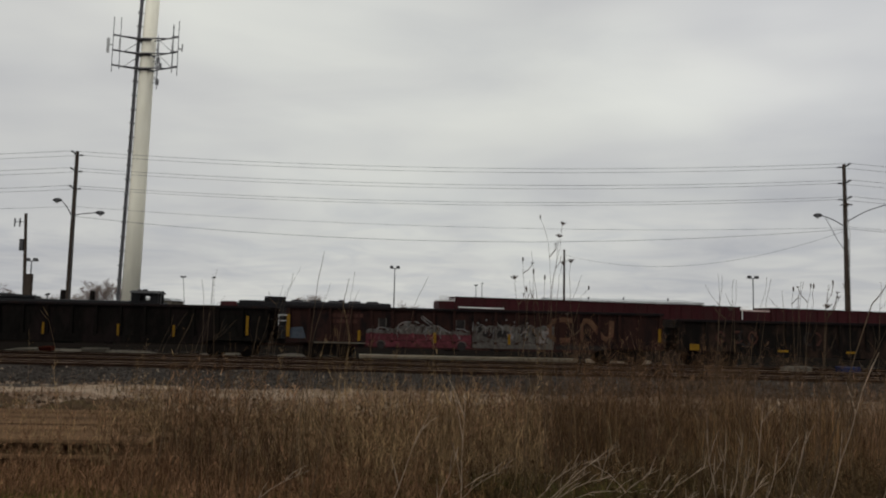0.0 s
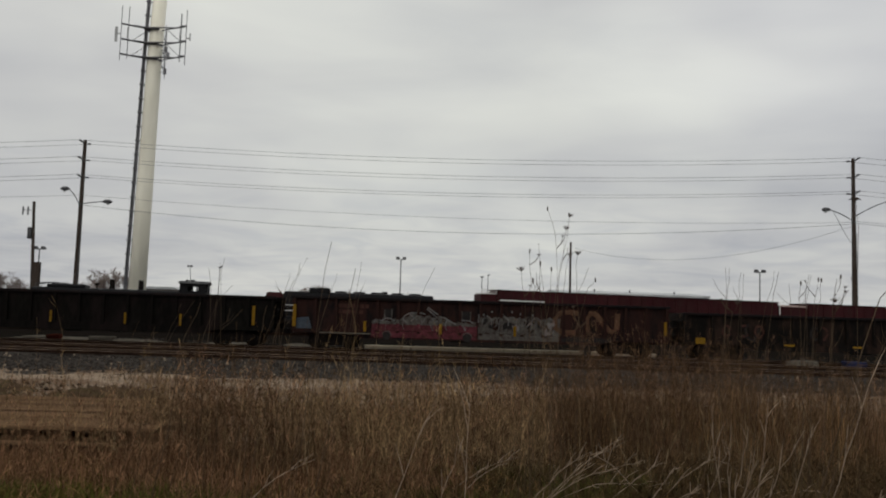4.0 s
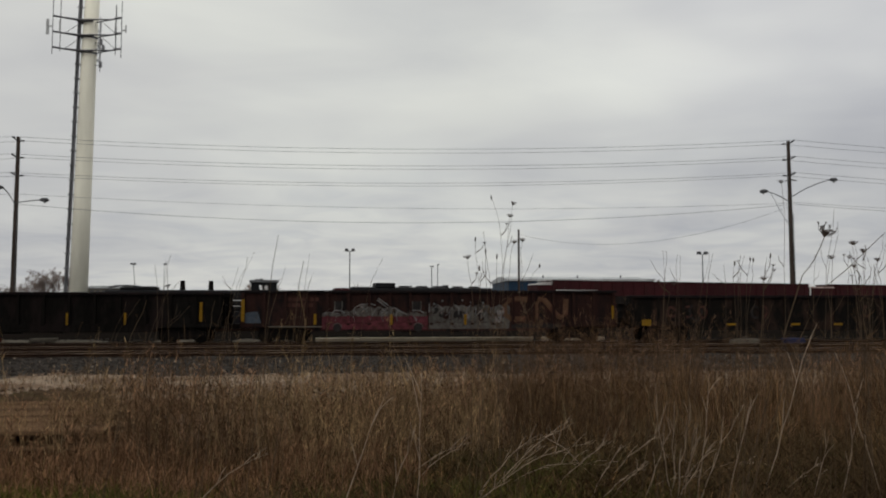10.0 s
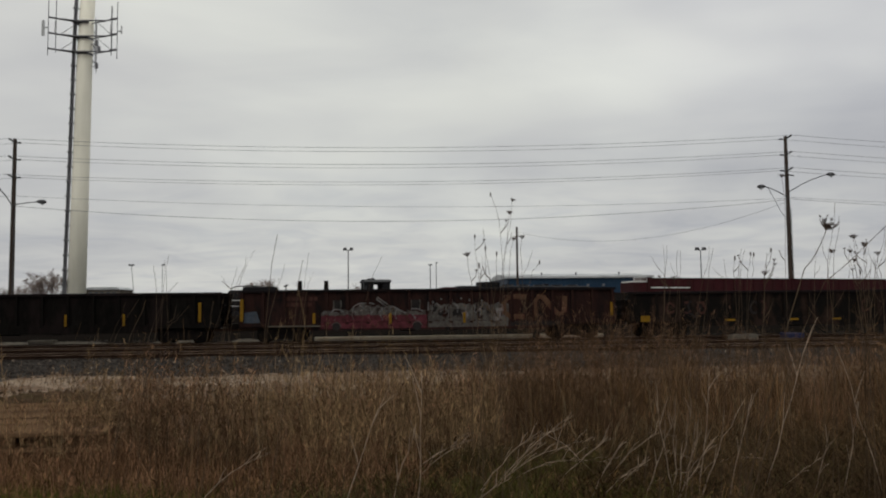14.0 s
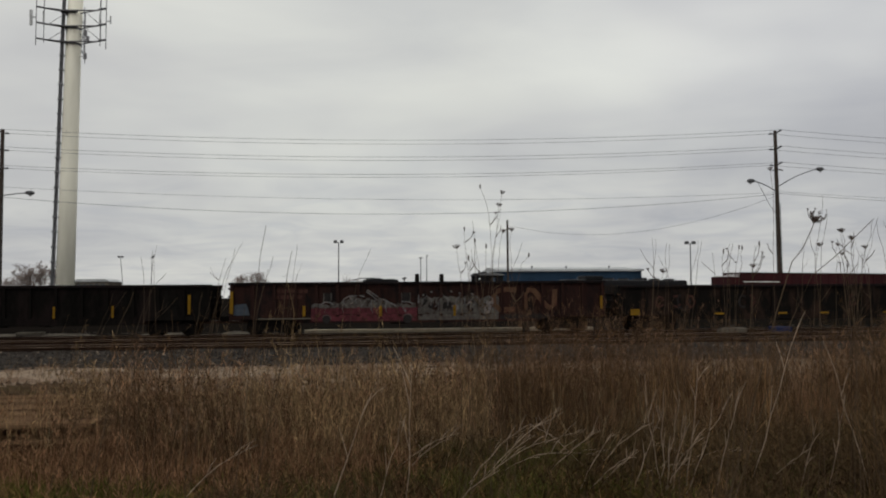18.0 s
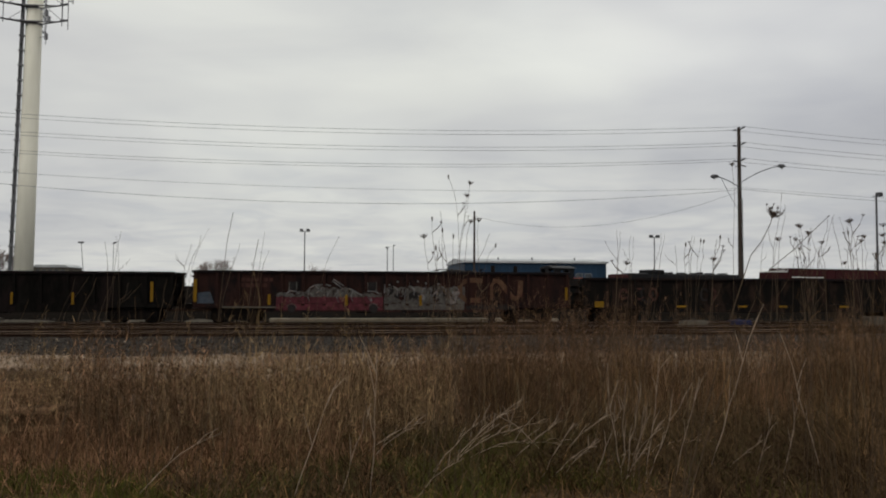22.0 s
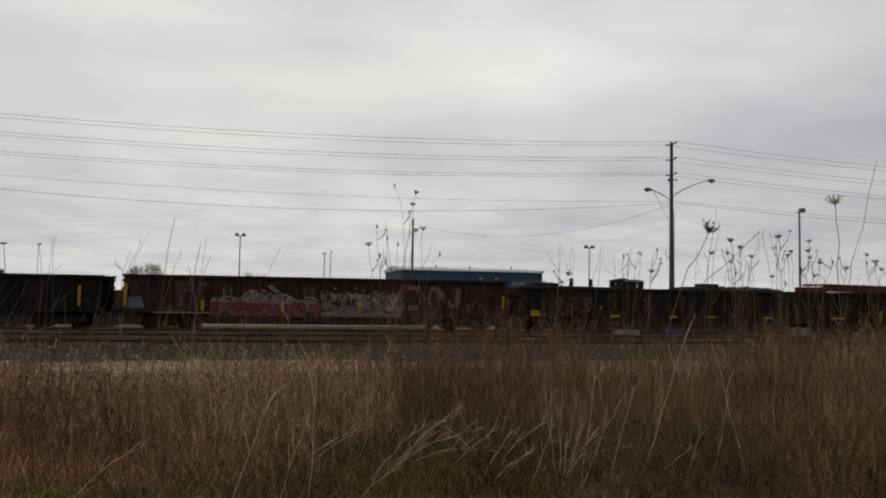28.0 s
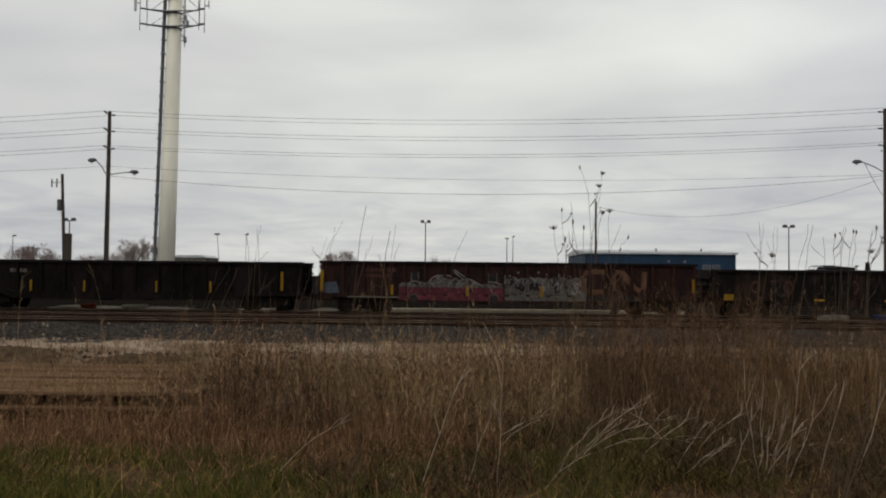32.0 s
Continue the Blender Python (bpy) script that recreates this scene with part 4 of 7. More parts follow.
def far_track():
    t = thing("track_4", "rusty rails on a ballast bank behind the wagons", "railway track", "railway tracks", "structure")
    for off, half, mat, lo, hi, nm in ((0, 2.2, "shaded_ballast", -1.6, -.18, "ballast_bed"), (-.755, .035, "rail_steel", -.16, 0, "rail"), (.755, .035, "rail_steel", -.16, 0, "rail")):
        bm = bmesh.new()
        prev = None
        for s in np.linspace(-75, 175, 26):
            p = far_rail(s)
            side = Vector((-SLOPE, 1, 0)).normalized()
            ring = [bm.verts.new(p + side * (off + a * half * (1.4 if z == lo and nm == "ballast_bed" else 1)) + Vector((0, 0, z))) for a, z in ((-1, lo), (-1, hi), (1, hi), (1, lo))]
            if prev:
                for k in range(4):
                    bm.faces.new((prev[k], ring[k], ring[(k + 1) % 4], prev[(k + 1) % 4]))
            prev = ring
        part(nm, bm, mat, t)


far_track()


def railing(parent, pts, z0, z1, mat="white_paint", label=""):
    """A handrail with its middle rail and a stanchion at each point."""
    bm = bmesh.new()
    tube(bm, [(x, y, z1) for x, y in pts], .03, 5)
    rail = part("handrail", bm, mat, parent, label)
    bm = bmesh.new()
    tube(bm, [(x, y, (z0 + z1) / 2) for x, y in pts], .025, 5)
    part("middle_rail", bm, mat, rail)
    for x, y in pts:
        bm = bmesh.new()
        tube(bm, [(x, y, z0), (x, y, z1)], .03, 5)
        part("stanchion", bm, mat, rail)
    return rail


def locomotive(length, label, cab):
    """A hood unit; its space has x along the track, y across, z from the rail; x = 0 at its rear coupler end."""
    g = thing("locomotive", label, "locomotive", "locomotives of the moving train")
    bm = bmesh.new()
    soft_box(bm, .3, length - .3, -1.5, 1.5, 1.1, 1.45, .04)
    part("frame", bm, "loco_black", g)
    bm = bmesh.new()
    soft_box(bm, length * .36, length * .64, -1.35, 1.35, .35, 1.1, .15)
    part("fuel_tank", bm, "loco_black", g)
    for x in (3.2, length - 3.2):
        b = bogie(g, x, 0)
    for x, d in ((.3, -1), (length - .3, 1)):
        bm = bmesh.new()
        xa, xb = sorted((x, x + d * .5))
        soft_box(bm, xa, xb, -.12, .12, .75, 1.0, .03)
        part("coupler", bm, "iron", g)
        bm = bmesh.new()
        prism(bm, [(x, .3), (x + d * .25, .3), (x + d * .05, 1.1), (x, 1.1)], -1.4, 1.4)
        part("pilot", bm, "loco_red", g)
        railing(g, [(x, -1.4), (x, -.5), (x, .5), (x, 1.4)], 1.45, 2.5)
    for s in (-1, 1):
        railing(g, [(x, s * 1.45) for x in np.linspace(.6, length - .6, 10)], 1.45, 2.4)
    return g


def hood(g, x0, x1, top, mat, r=.22, width=1.85, doors=8):
    bm = bmesh.new()
    soft_box(bm, x0, x1, -width / 2, width / 2, 1.45, top, r)
    h = part("hood", bm, mat, g)
    for k in range(doors):
        x = x0 + (x1 - x0) * (k + .5) / doors
        w = (x1 - x0) / doors * .44
        for s in (-1, 1):
            bm = bmesh.new()
            ya, yb = sorted((s * width / 2, s * (width / 2 + .02)))
            soft_box(bm, x - w, x + w, ya, yb, 1.6, top - .4, .008)
            part("hood_door", bm, mat, h)
    return h


def road_switcher():
    g = locomotive(18.6, "black and orange-red road switcher locomotive with two exhaust stacks, rolling", True)
    # long hood to the rear, cab, short hood leading
    hood(g, 1.0, 12.75, 3.28, "loco_black", doors=10)
    hood(g, 14.9, 18.0, 3.06, "loco_red", doors=3)
    bm = bmesh.new()
    soft_box(bm, 12.75, 14.9, -1.55, 1.55, 1.45, 2.95, .08)
    cab = part("cab", bm, "loco_black", g, "black cab base")
    bars(cab, "number", 13.3, 2.5, [(.2, .2)], "pale_letter", -1.552, .28, "short white bars of a number")
    for x0, x1 in ((12.75, 13.4), (13.76, 13.86), (14.25, 14.9)):
        for y0, y1 in ((-1.55, -1.4), (1.4, 1.55)):
            bm = bmesh.new()
            box(bm, x0, x1, y0, y1, 2.95, 3.97)
            part("cab_post", bm, "loco_black", cab)
    for x0 in (12.75, 14.78):
        bm = bmesh.new()
        box(bm, x0, x0 + .12, -.4, .4, 2.95, 3.97)
        part("cab_post", bm, "loco_black", cab)
    for y0, y1 in ((-1.55, -1.4), (1.4, 1.55)):
        bm = bmesh.new()
        box(bm, 13.4, 14.25, y0 + .003, y1 - .003, 3.74, 3.97)
        part("cab_header", bm, "loco_black", cab)
        bm = bmesh.new()
        box(bm, 13.4, 14.25, y0 + .006, y1 - .006, 2.95, 3.3)
        part("cab_sill", bm, "loco_black", cab)
    bm = bmesh.new()
    soft_box(bm, 13.0, 13.5, .2, .9, 2.95, 3.6, .08)
    part("seat", bm, "loco_black", cab)
    bm = bmesh.new()
    n = 9
    outline = [(-1.72 + 3.44 * k / n, 3.93 + .26 * math.sin(math.pi * k / n)) for k in range(n + 1)]
    a = [bm.verts.new((12.62, y, z)) for y, z in outline]
    b = [bm.verts.new((15.05, y, z)) for y, z in outline]
    for k in range(n):
        bm.faces.new((a[k], b[k], b[k + 1], a[k + 1]))
    bm.faces.new(a)
    bm.faces.new(b)
    bm.faces.new((a[0], a[-1], b[-1], b[0]))
    part("cab_roof", bm, "loco_black", cab, "black arched cab roof")
    bm = bmesh.new()
    tube(bm, [(13.6, 0, 4.15), (13.6, 0, 4.3)], .18, 10)
    box(bm, 13.1, 13.3, -.5, .5, 4.1, 4.27)
    part("roof_horn", bm, "loco_black", cab)
    for x in (7.1, 9.41):
        bm = bmesh.new()
        tube(bm, [(x, 0, 3.2), (x, 0, 3.35), (x, 0, 4.08)], [.34, .22, .19], 14)
        part("exhaust_stack", bm, "iron", g, "black exhaust stack")
    bm = bmesh.new()
    soft_box(bm, 2.2, 5.2, -.85, .85, 3.26, 3.52, .08)
    for x in (2.9, 3.7, 4.5):
        tube(bm, [(x, 0, 3.5), (x, 0, 3.58)], .55, 16)
    part("radiator", bm, "loco_black", g)
    for y in (-.8, 0, .8):
        bm = bmesh.new()
        tube(bm, [(1.3, y, 3.27), (1.35, y, 3.5), (1.8, y, 3.62), (2.8, y, 3.66), (3.6, y, 3.6), (4.0, y, 3.5)], .035, 5)
        part("roof_rail", bm, "pole_steel", g, "thin bent roof rail")
    bm = bmesh.new()
    tube(bm, [(5.9, 0, 3.26), (5.9, 0, 3.75)], .05, 6)
    tube(bm, [(5.7, 0, 3.62), (6.1, 0, 3.7)], .07, 6)
    part("bell", bm, "iron", g)
    bm = bmesh.new()
    box(bm, 15.0, 17.9, -.94, -.93, 2.2, 2.5)
    part("stripe", bm, "white_paint", g)
    return g


def slug_unit():
    g = locomotive(17.0, "low black cabless booster locomotive with red end, rolling", False)
    hood(g, 2.4, 15.6, 3.62, "loco_black", doors=12, r=.25)
    hood(g, .9, 2.4, 3.5, "car_red", doors=1, r=.3)
    bm = bmesh.new()
    soft_box(bm, 4.6, 6.4, -.95, .95, 3.55, 3.98, .08)
    part("air_intake", bm, "loco_black", g)
    bm = bmesh.new()
    for x in (7.4, 9.0, 10.6, 12.4, 14.0):
        tube(bm, [(x, 0, 3.58), (x, 0, 3.76)], [.6, .5], 16)
    part("fan", bm, "loco_black", g)
    bm = bmesh.new()
    soft_box(bm, 11.0, 11.5, -.2, .2, 3.6, 3.85, .04)
    part("horn", bm, "loco_black", g)
    bm = bmesh.new()
    tube(bm, [(8.1, .3, 3.6), (8.1, .3, 3.84)], .06, 6)
    part("vent_pipe", bm, "loco_black", g)
    return g


def long_red_wagon(end_deck):
    """A long covered red wagon with ribbed sides and, on some, a low pale deck at its rear end."""
    L = 27.9
    g = thing("covered_wagon", "long red covered freight wagon rolling behind the standing gondolas", "railway wagon", "red wagons of the moving train")
    bm = bmesh.new()
    soft_box(bm, 0, L, -1.5, 1.5, .95, 4.34, .05)
    body = part("body", bm, "car_red", g)
    bm = bmesh.new()
    prism(bm, [(-.05, 4.34), (L + .05, 4.34), (L + .05, 4.42), (-.05, 4.42)], -1.55, 1.55)
    part("roof", bm, "car_red", g)
    rib = None
    for s in (-1, 1):
        for k in range(25):
            x = .5 + (L - 1.0) * k / 24
            if rib is None:
                bm = bmesh.new()
                soft_box(bm, -.06, .06, -.07, 0, 1.0, 4.3, .015)
                rib = part("side_rib", bm, "car_red", g)
                rib.matrix_basis = pose(x, -1.5, 0)
            else:
                shared("side_rib", rib, g, pose(x, s * 1.5, 0, 0, 0, 0 if s < 0 else 180))
    for x in (3.0, L - 3.0):
        bogie(g, x, 0)
    for x, d in ((0, -1), (L, 1)):
        bm = bmesh.new()
        xa, xb = sorted((x, x + d * 1.5))
        soft_box(bm, xa, xb, -.12, .12, .75, 1.0, .03)
        part("coupler", bm, "iron", g)
    if end_deck:
        bm = bmesh.new()
        soft_box(bm, -1.45, 0, -1.4, 1.4, .95, 3.98, .05)
        part("end_locker", bm, "car_red", g)
        bm = bmesh.new()
        soft_box(bm, -1.4, -.02, -1.25, 1.25, 3.98, 4.1, .03)
        part("end_deck", bm, "white_paint", g, "pale end platform")
        railing(g, [(-1.4, -1.35), (-.7, -1.35), (-.02, -1.35)], 4.0, 4.4)
        bm = bmesh.new()
        box(bm, .3, 4.5, -1.585, -1.575, 3.42, 3.52)
        part("stripe", bm, "white_paint", g, "white painted stripe")
    else:
        bm = bmesh.new()
        soft_box(bm, -3.15, 0, -1.35, 1.35, .95, 4.0, .05)
        part("end_locker", bm, "car_red", g)
        bm = bmesh.new()
        soft_box(bm, -3.1, -.02, -1.25, 1.25, 4.0, 4.16, .03)
        part("end_deck", bm, "deck_pale", g, "dusty pale end platform")
        bm = bmesh.new()
        tube(bm, [(-3.05, -1.4, 3.2), (-3.05, -1.4, 4.4), (-2.5, -1.4, 4.4)], .05, 5)
        part("handrail", bm, "white_paint", g, "white end handrail")
    return g


# how far the rear stack of the switcher has come along the far track
TRAIN = [(0, -31.2), (3, -28.9), (6, -25.4), (9, -20.0), (11, -15.3), (13, -10.4), (16, -2.1), (19, 6.5), (21, 11.8), (23, 17.0), (26.5, 26.2), (28, 29.9), (30, 35.2), (32, 40.4)]


def train_rows(start, length):
    """Rows of poses for a vehicle whose rear end is start metres ahead of that stack."""
    rows = []
    for t, s in TRAIN:
        a, b = far_rail(s + start + 3), far_rail(s + start + length - 3)
        d = (b - a).normalized()
        tilt = -math.degrees(math.asin(d.z))
        p = a - d * 3
        rows.append((t, pose(p.x, p.y, p.z, 0, tilt, TURN)))
    return rows


MOVERS = [(road_switcher(), -7.1, 18.6), (slug_unit(), 11.8, 17.0)]
wagon = long_red_wagon(True)
MOVERS.append((wagon, 33.0, 27.9))
second = long_red_wagon(False)
MOVERS.append((second, 64.2, 27.9))
MOVERS.append((copy_thing(second, pose(0, 0, 0)), 95.2, 27.9))

# ---- power line ----


def span(bm, p, q, sag, r=.016, n=22):
    p, q = Vector(p), Vector(q)
    tube(bm, [p.lerp(q, k / n) - Vector((0, 0, sag * 4 * (k / n) * (1 - k / n))) for k in range(n + 1)], r, 4, False)


def cobra(parent, root, tip, mat="pole_steel"):
    """A street-lamp arm and head."""
    root, tip = Vector(root), Vector(tip)
    bm = bmesh.new()
    pts = [root.lerp(tip, k / 8) + Vector((0, 0, (tip.z - root.z) * .12 * math.sin(math.pi * k / 8))) for k in range(9)]
    tube(bm, pts, .05, 6)
    arm = part("lamp_arm", bm, mat, parent)
    d = 1 if tip.x > root.x else -1
    bm = bmesh.new()
    tube(bm, [tip - Vector((d * .1, 0, 0)), tip + Vector((d * .15, 0, .02)), tip + Vector((d * .55, 0, 0)), tip + Vector((d * .8, 0, -.02))], [.08, .2, .22, .08], 10)
    part("lamp_head", bm, mat, arm, "grey cobra-head street light")
    bm = bmesh.new()
    tube(bm, [tip + Vector((d * .4, 0, -.12)), tip + Vector((d * .4, 0, -.3))], [.2, .1], 10)
    part("lens", bm, "lens_glass", arm)


def utility_pole(x, top, arms, lamps, base=-.2, y=80.0, r=(.27, .17), lean=0.0):
    g = thing("utility_pole", "tall dark wooden utility pole with insulator arms and street lamps", "utility pole", "utility poles", at=pose(x, y, 0))
    bm = bmesh.new()
    tube(bm, [(0, 0, base), (0, 0, top * .5), (lean, 0, top)], [r[0], sum(r) / 2, r[1]], 12)
    part("pole", bm, "pole_wood", g)
    for z in arms:
        for dy, dx, dz in ((-1.3, 0, .02), (1.3, 0, .12)):
            bm = bmesh.new()
            tube(bm, [(0, 0, z - .1), (dx, dy, z + dz)], [.08, .06], 6)
            part("insulator_arm", bm, "pole_steel", g)
            bm = bmesh.new()
            for k in range(4):
                tube(bm, [(dx * (.6 + .1 * k), dy * (.6 + .1 * k), z + dz * .8 - .02 + .02 * k), (dx * (.66 + .1 * k), dy * (.66 + .1 * k), z + dz * .8 + .02 * k)], [.09, .05], 8)
            part("insulator", bm, "pole_steel", g)
    for root, tip in lamps:
        cobra(g, (0, -.2, root), (tip[0], -.3, tip[1]))
    bm = bmesh.new()
    tube(bm, [(.2, -.24, base + .2), (.2, -.2, 11.5)], .035, 5)
    part("conduit", bm, "pole_steel", g)
    return g


ARMS_L, ARMS_R = (18.3, 16.6, 14.8), (19.0, 17.3, 15.6)
utility_pole(-36.45, 18.6, ARMS_L, ((11.8, (-1.2, 13.5)), (12.0, (2.45, 12.3))))
pr = utility_pole(42.1, 19.2, ARMS_R, ((12.6, (-2.6, 13.8)), (13.2, (4.3, 15.1))))
bm = bmesh.new()
tube(bm, [(-.6, -.3, 14.9), (0, -.2, 15.1), (.6, -.3, 14.95)], .06, 6)
part("crossarm", bm, "pole_wood", pr)
bm = bmesh.new()
tube(bm, [(-2.2, -.3, 13.6), (-1.0, -.3, 11.3), (-.1, -.3, 10.0)], .025, 5)
part("stay_wire", bm, "cable", pr)

wires = thing("overhead_wires", "thin grey overhead power and telephone wires in shallow curves", "wires", kind="structure")
for zl, zr_, dy, dx, dz, sag in [(a, b, d, 0, .1 + d * .04, 1.1) for a, b in zip(ARMS_L, ARMS_R) for d in (-1.3, 1.3)]:
    for p, q, s in (((-36.45 + dx, 80 + dy, zl + dz), (42.1 + dx, 80 + dy, zr_ + dz), sag), ((42.1 + dx, 80 + dy, zr_ + dz), (125 + dx, 80 + dy, zr_ - 1.2 + dz), 1.3), ((-118 + dx, 80 + dy, zl - 1.3 + dz), (-36.45 + dx, 80 + dy, zl + dz), 1.2)):
        bm = bmesh.new()
        span(bm, p, q, s)
        part("wire", bm, "cable", wires)
for p, q, s, r in (((-36.4, 79.8, 12.9), (42.1, 79.8, 12.6), 1.0, .013), ((-36.4, 79.7, 11.9), (42.1, 79.7, 12.45), 1.9, .018), ((42.1, 79.7, 12.5), (125, 79.8, 11.6), 1.3, .018), ((42.1, 79.8, 12.7), (125, 79.9, 12.0), 1.1, .013),
                   ((-118, 79.8, 11.9), (-36.4, 79.8, 12.9), 1.0, .013), ((17.5, 105, 11.4), (42.1, 80, 12.3), 2.5, .014)):
    bm = bmesh.new()
    span(bm, p, q, s, r)
    part("wire", bm, "cable", wires)

# ---- cell tower ----


def cell_tower():
    X, Y = -35.72, 95.0
    g = thing("cell_tower", "tall cream monopole cell tower with a dark antenna platform", "cell tower", at=pose(X, Y, 0))
    bm = bmesh.new()
    tube(bm, [(-.25, 0, -.3), (-.04, 0, 16), (.17, 0, 32), (.5, 0, 42)], [1.03, .95, .86, .8], 28)
    part("mast", bm, "tower_paint", g, smooth=True)
    bm = bmesh.new()
    for dx in (-.15, .15):
        tube(bm, [(-1.5 + dx, -.6, -.2), (-1.06 + dx, -.66, 19), (-.84 + dx, -.7, 31.5), (-.52 + dx, -.8, 42)], .07, 6)
    for dx in (-.06, .06):
        tube(bm, [(-1.5 + dx, -.5, -.2), (-1.06 + dx, -.56, 19), (-.84 + dx, -.6, 31.5), (-.52 + dx, -.7, 42)], .06, 6)
    ladder_ob = part("cable_ladder", bm, "galvanised", g, "dark cable ladder up the mast")
    for k in range(24):
        z = 1 + k * 1.72
        x = -1.5 + .44 * z / 19 if z < 19 else -1.06 + .22 * (z - 19) / 12.5
        bm = bmesh.new()
        soft_box(bm, x - .27, x + .27, -.8, -.4, z, z + .2, .02)
        box(bm, x, x + .6, -.58, -.5, z + .04, z + .1)
        part("bracket", bm, "galvanised", ladder_ob)
    # three triangular levels; the two front corners reach towards the yard
    for level, z in enumerate((31.8, 33.65, 35.5)):
        bm = bmesh.new()
        tube(bm, [(.17, 0, z - .12), (.17, 0, z + .12)], .92, 20)
        tube(bm, [(-3.1, -2.3, z), (-.6, -.9, z), (.9, -.95, z)], .1, 6)
        tube(bm, [(-2.0, -1.7, z + .05), (-.6, -1.15, z + .05), (3.1, -1.3, z + .05), (4.2, -1.9, z + .05)], .085, 6)
        tube(bm, [(4.4, -1.9, z + .02), (2.0, -1.0, z - .06), (1.1, -.5, z - .06)], .07, 6)
        tube(bm, [(4.4, -1.9, z + .1), (3.5, -1.2, z + .28)], .1, 6)
        tube(bm, [(-3.1, -2.3, z + .02), (-2.6, -1.4, z + .2)], .1, 6)
        tube(bm, [(0, .8, z), (.2, 3.2, z), (.5, .8, z)], .07, 6)
        part("platform_frame", bm, "galvanised", g)
        if level:
            for low, top in (((-2.0, -1.7, z - 1.8), (-.6, -.9, z - .35)), ((3.8, -1.5, z - 1.8), (2.0, -1.0, z - .2))):
                bm = bmesh.new()
                tube(bm, [low, top], .035, 5)
                part("brace", bm, "galvanised", g)
    for x, y, z0, z1, panel in ((-3.15, -2.3, 31.0, 37.7, True), (-2.65, -1.4, 31.6, 38.0, False), (4.5, -1.9, 30.8, 37.6, True), (3.6, -1.2, 31.4, 37.4, False), (3.75, -1.5, 32.0, 37.1, False), (.2, 3.2, 31.1, 37.5, False)):
        bm = bmesh.new()
        tube(bm, [(x, y, z0), (x, y, z1)], .045, 6)
        ant = part("antenna_pipe", bm, "galvanised", g)
        bm = bmesh.new()
        if panel:
            d = -1 if x < 0 else 1
            xa, xb = sorted((x + d * .42, x + d * (.72 if d < 0 else .55)))
            soft_box(bm, xa, xb, y - .1, y + .1, z0 + (2.3 if d < 0 else 3.0), z0 + (4.1 if d < 0 else 3.9), .04)
            xa, xb = sorted((x, x + d * .45))
            box(bm, xa, xb, y - .04, y + .04, z0 + 3.2, z0 + 3.36)
        else:
            soft_box(bm, x - .09, x + .09, y - .2, y - .05, z0 + 2.4, z0 + 3.7, .03)
        part("antenna_panel", bm, "panel_grey", ant)
    bm = bmesh.new()
    for z, dx in ((33.0, 1.65), (32.3, 1.9), (30.3, 1.65)):
        soft_box(bm, dx, dx + .3, -.9, -.6, z - .35, z + .35, .05)
        tube(bm, [(1.0, -.3, z), (dx + .2, -.7, z)], .04, 5)
    tube(bm, [(1.75, -.75, 29.4), (1.75, -.75, 35.5)], .045, 6)
    part("radio_unit", bm, "galvanised", g)


cell_tower()

# ---- yard lamps and small poles ----


def yard_lamp(x, y, top, heads=2, r=.13, label="dark steel yard lamp post with two floodlights", spread=.75, lean=0.0):
    g = thing("lamp_post", label, "lamp post", "yard lamp posts", at=pose(x, y, 0))
    bm = bmesh.new()
    tube(bm, [(0, 0, -.3), (lean, 0, top)], [r, r * .7], 8)
    part("post", bm, "pole_steel", g)
    bm = bmesh.new()
    tube(bm, [(lean - spread, 0, top - .1), (lean + spread, 0, top - .1)], .05, 5)
    part("crossbar", bm, "pole_steel", g)
    for s in ((-1, 1) if heads == 2 else (1,)):
        bm = bmesh.new()
        xx = lean + s * spread * .8
        q = .55 if spread < .5 else 1.0
        prism(bm, [(xx - .38 * q, top - .1), (xx + .38 * q, top - .1), (xx + .28 * q, top - .1 + .5 * q), (xx - .28 * q, top - .1 + .5 * q)], -.25, .25)
        part("floodlight", bm, "pole_steel", g)
    return g


yard_lamp(-7.2, 150, 12.2)
yard_lamp(56.9, 140, 11.2, spread=.8)
yard_lamp(-65.5, 130, 10.7, spread=.8)
yard_lamp(-46.1, 150, 9.6, r=.07, spread=.35, lean=-.9)
yard_lamp(-41.4, 150, 9.6, 1, r=.06, spread=.3)
yard_lamp(11.0, 200, 11.7, r=.13, spread=.35)
yard_lamp(12.5, 200, 12.2, 1, r=.11, spread=.3)
yard_lamp(-86.5, 150, 9.0, 1, r=.09, spread=.45)
yard_lamp(129.8, 110, 8.2, r=.15, spread=.5)
yard_lamp(65.2, 90, 13.4, 1, r=.16, spread=.5)
yard_lamp(123.5, 95, 13.0, 1, r=.2, spread=.9)


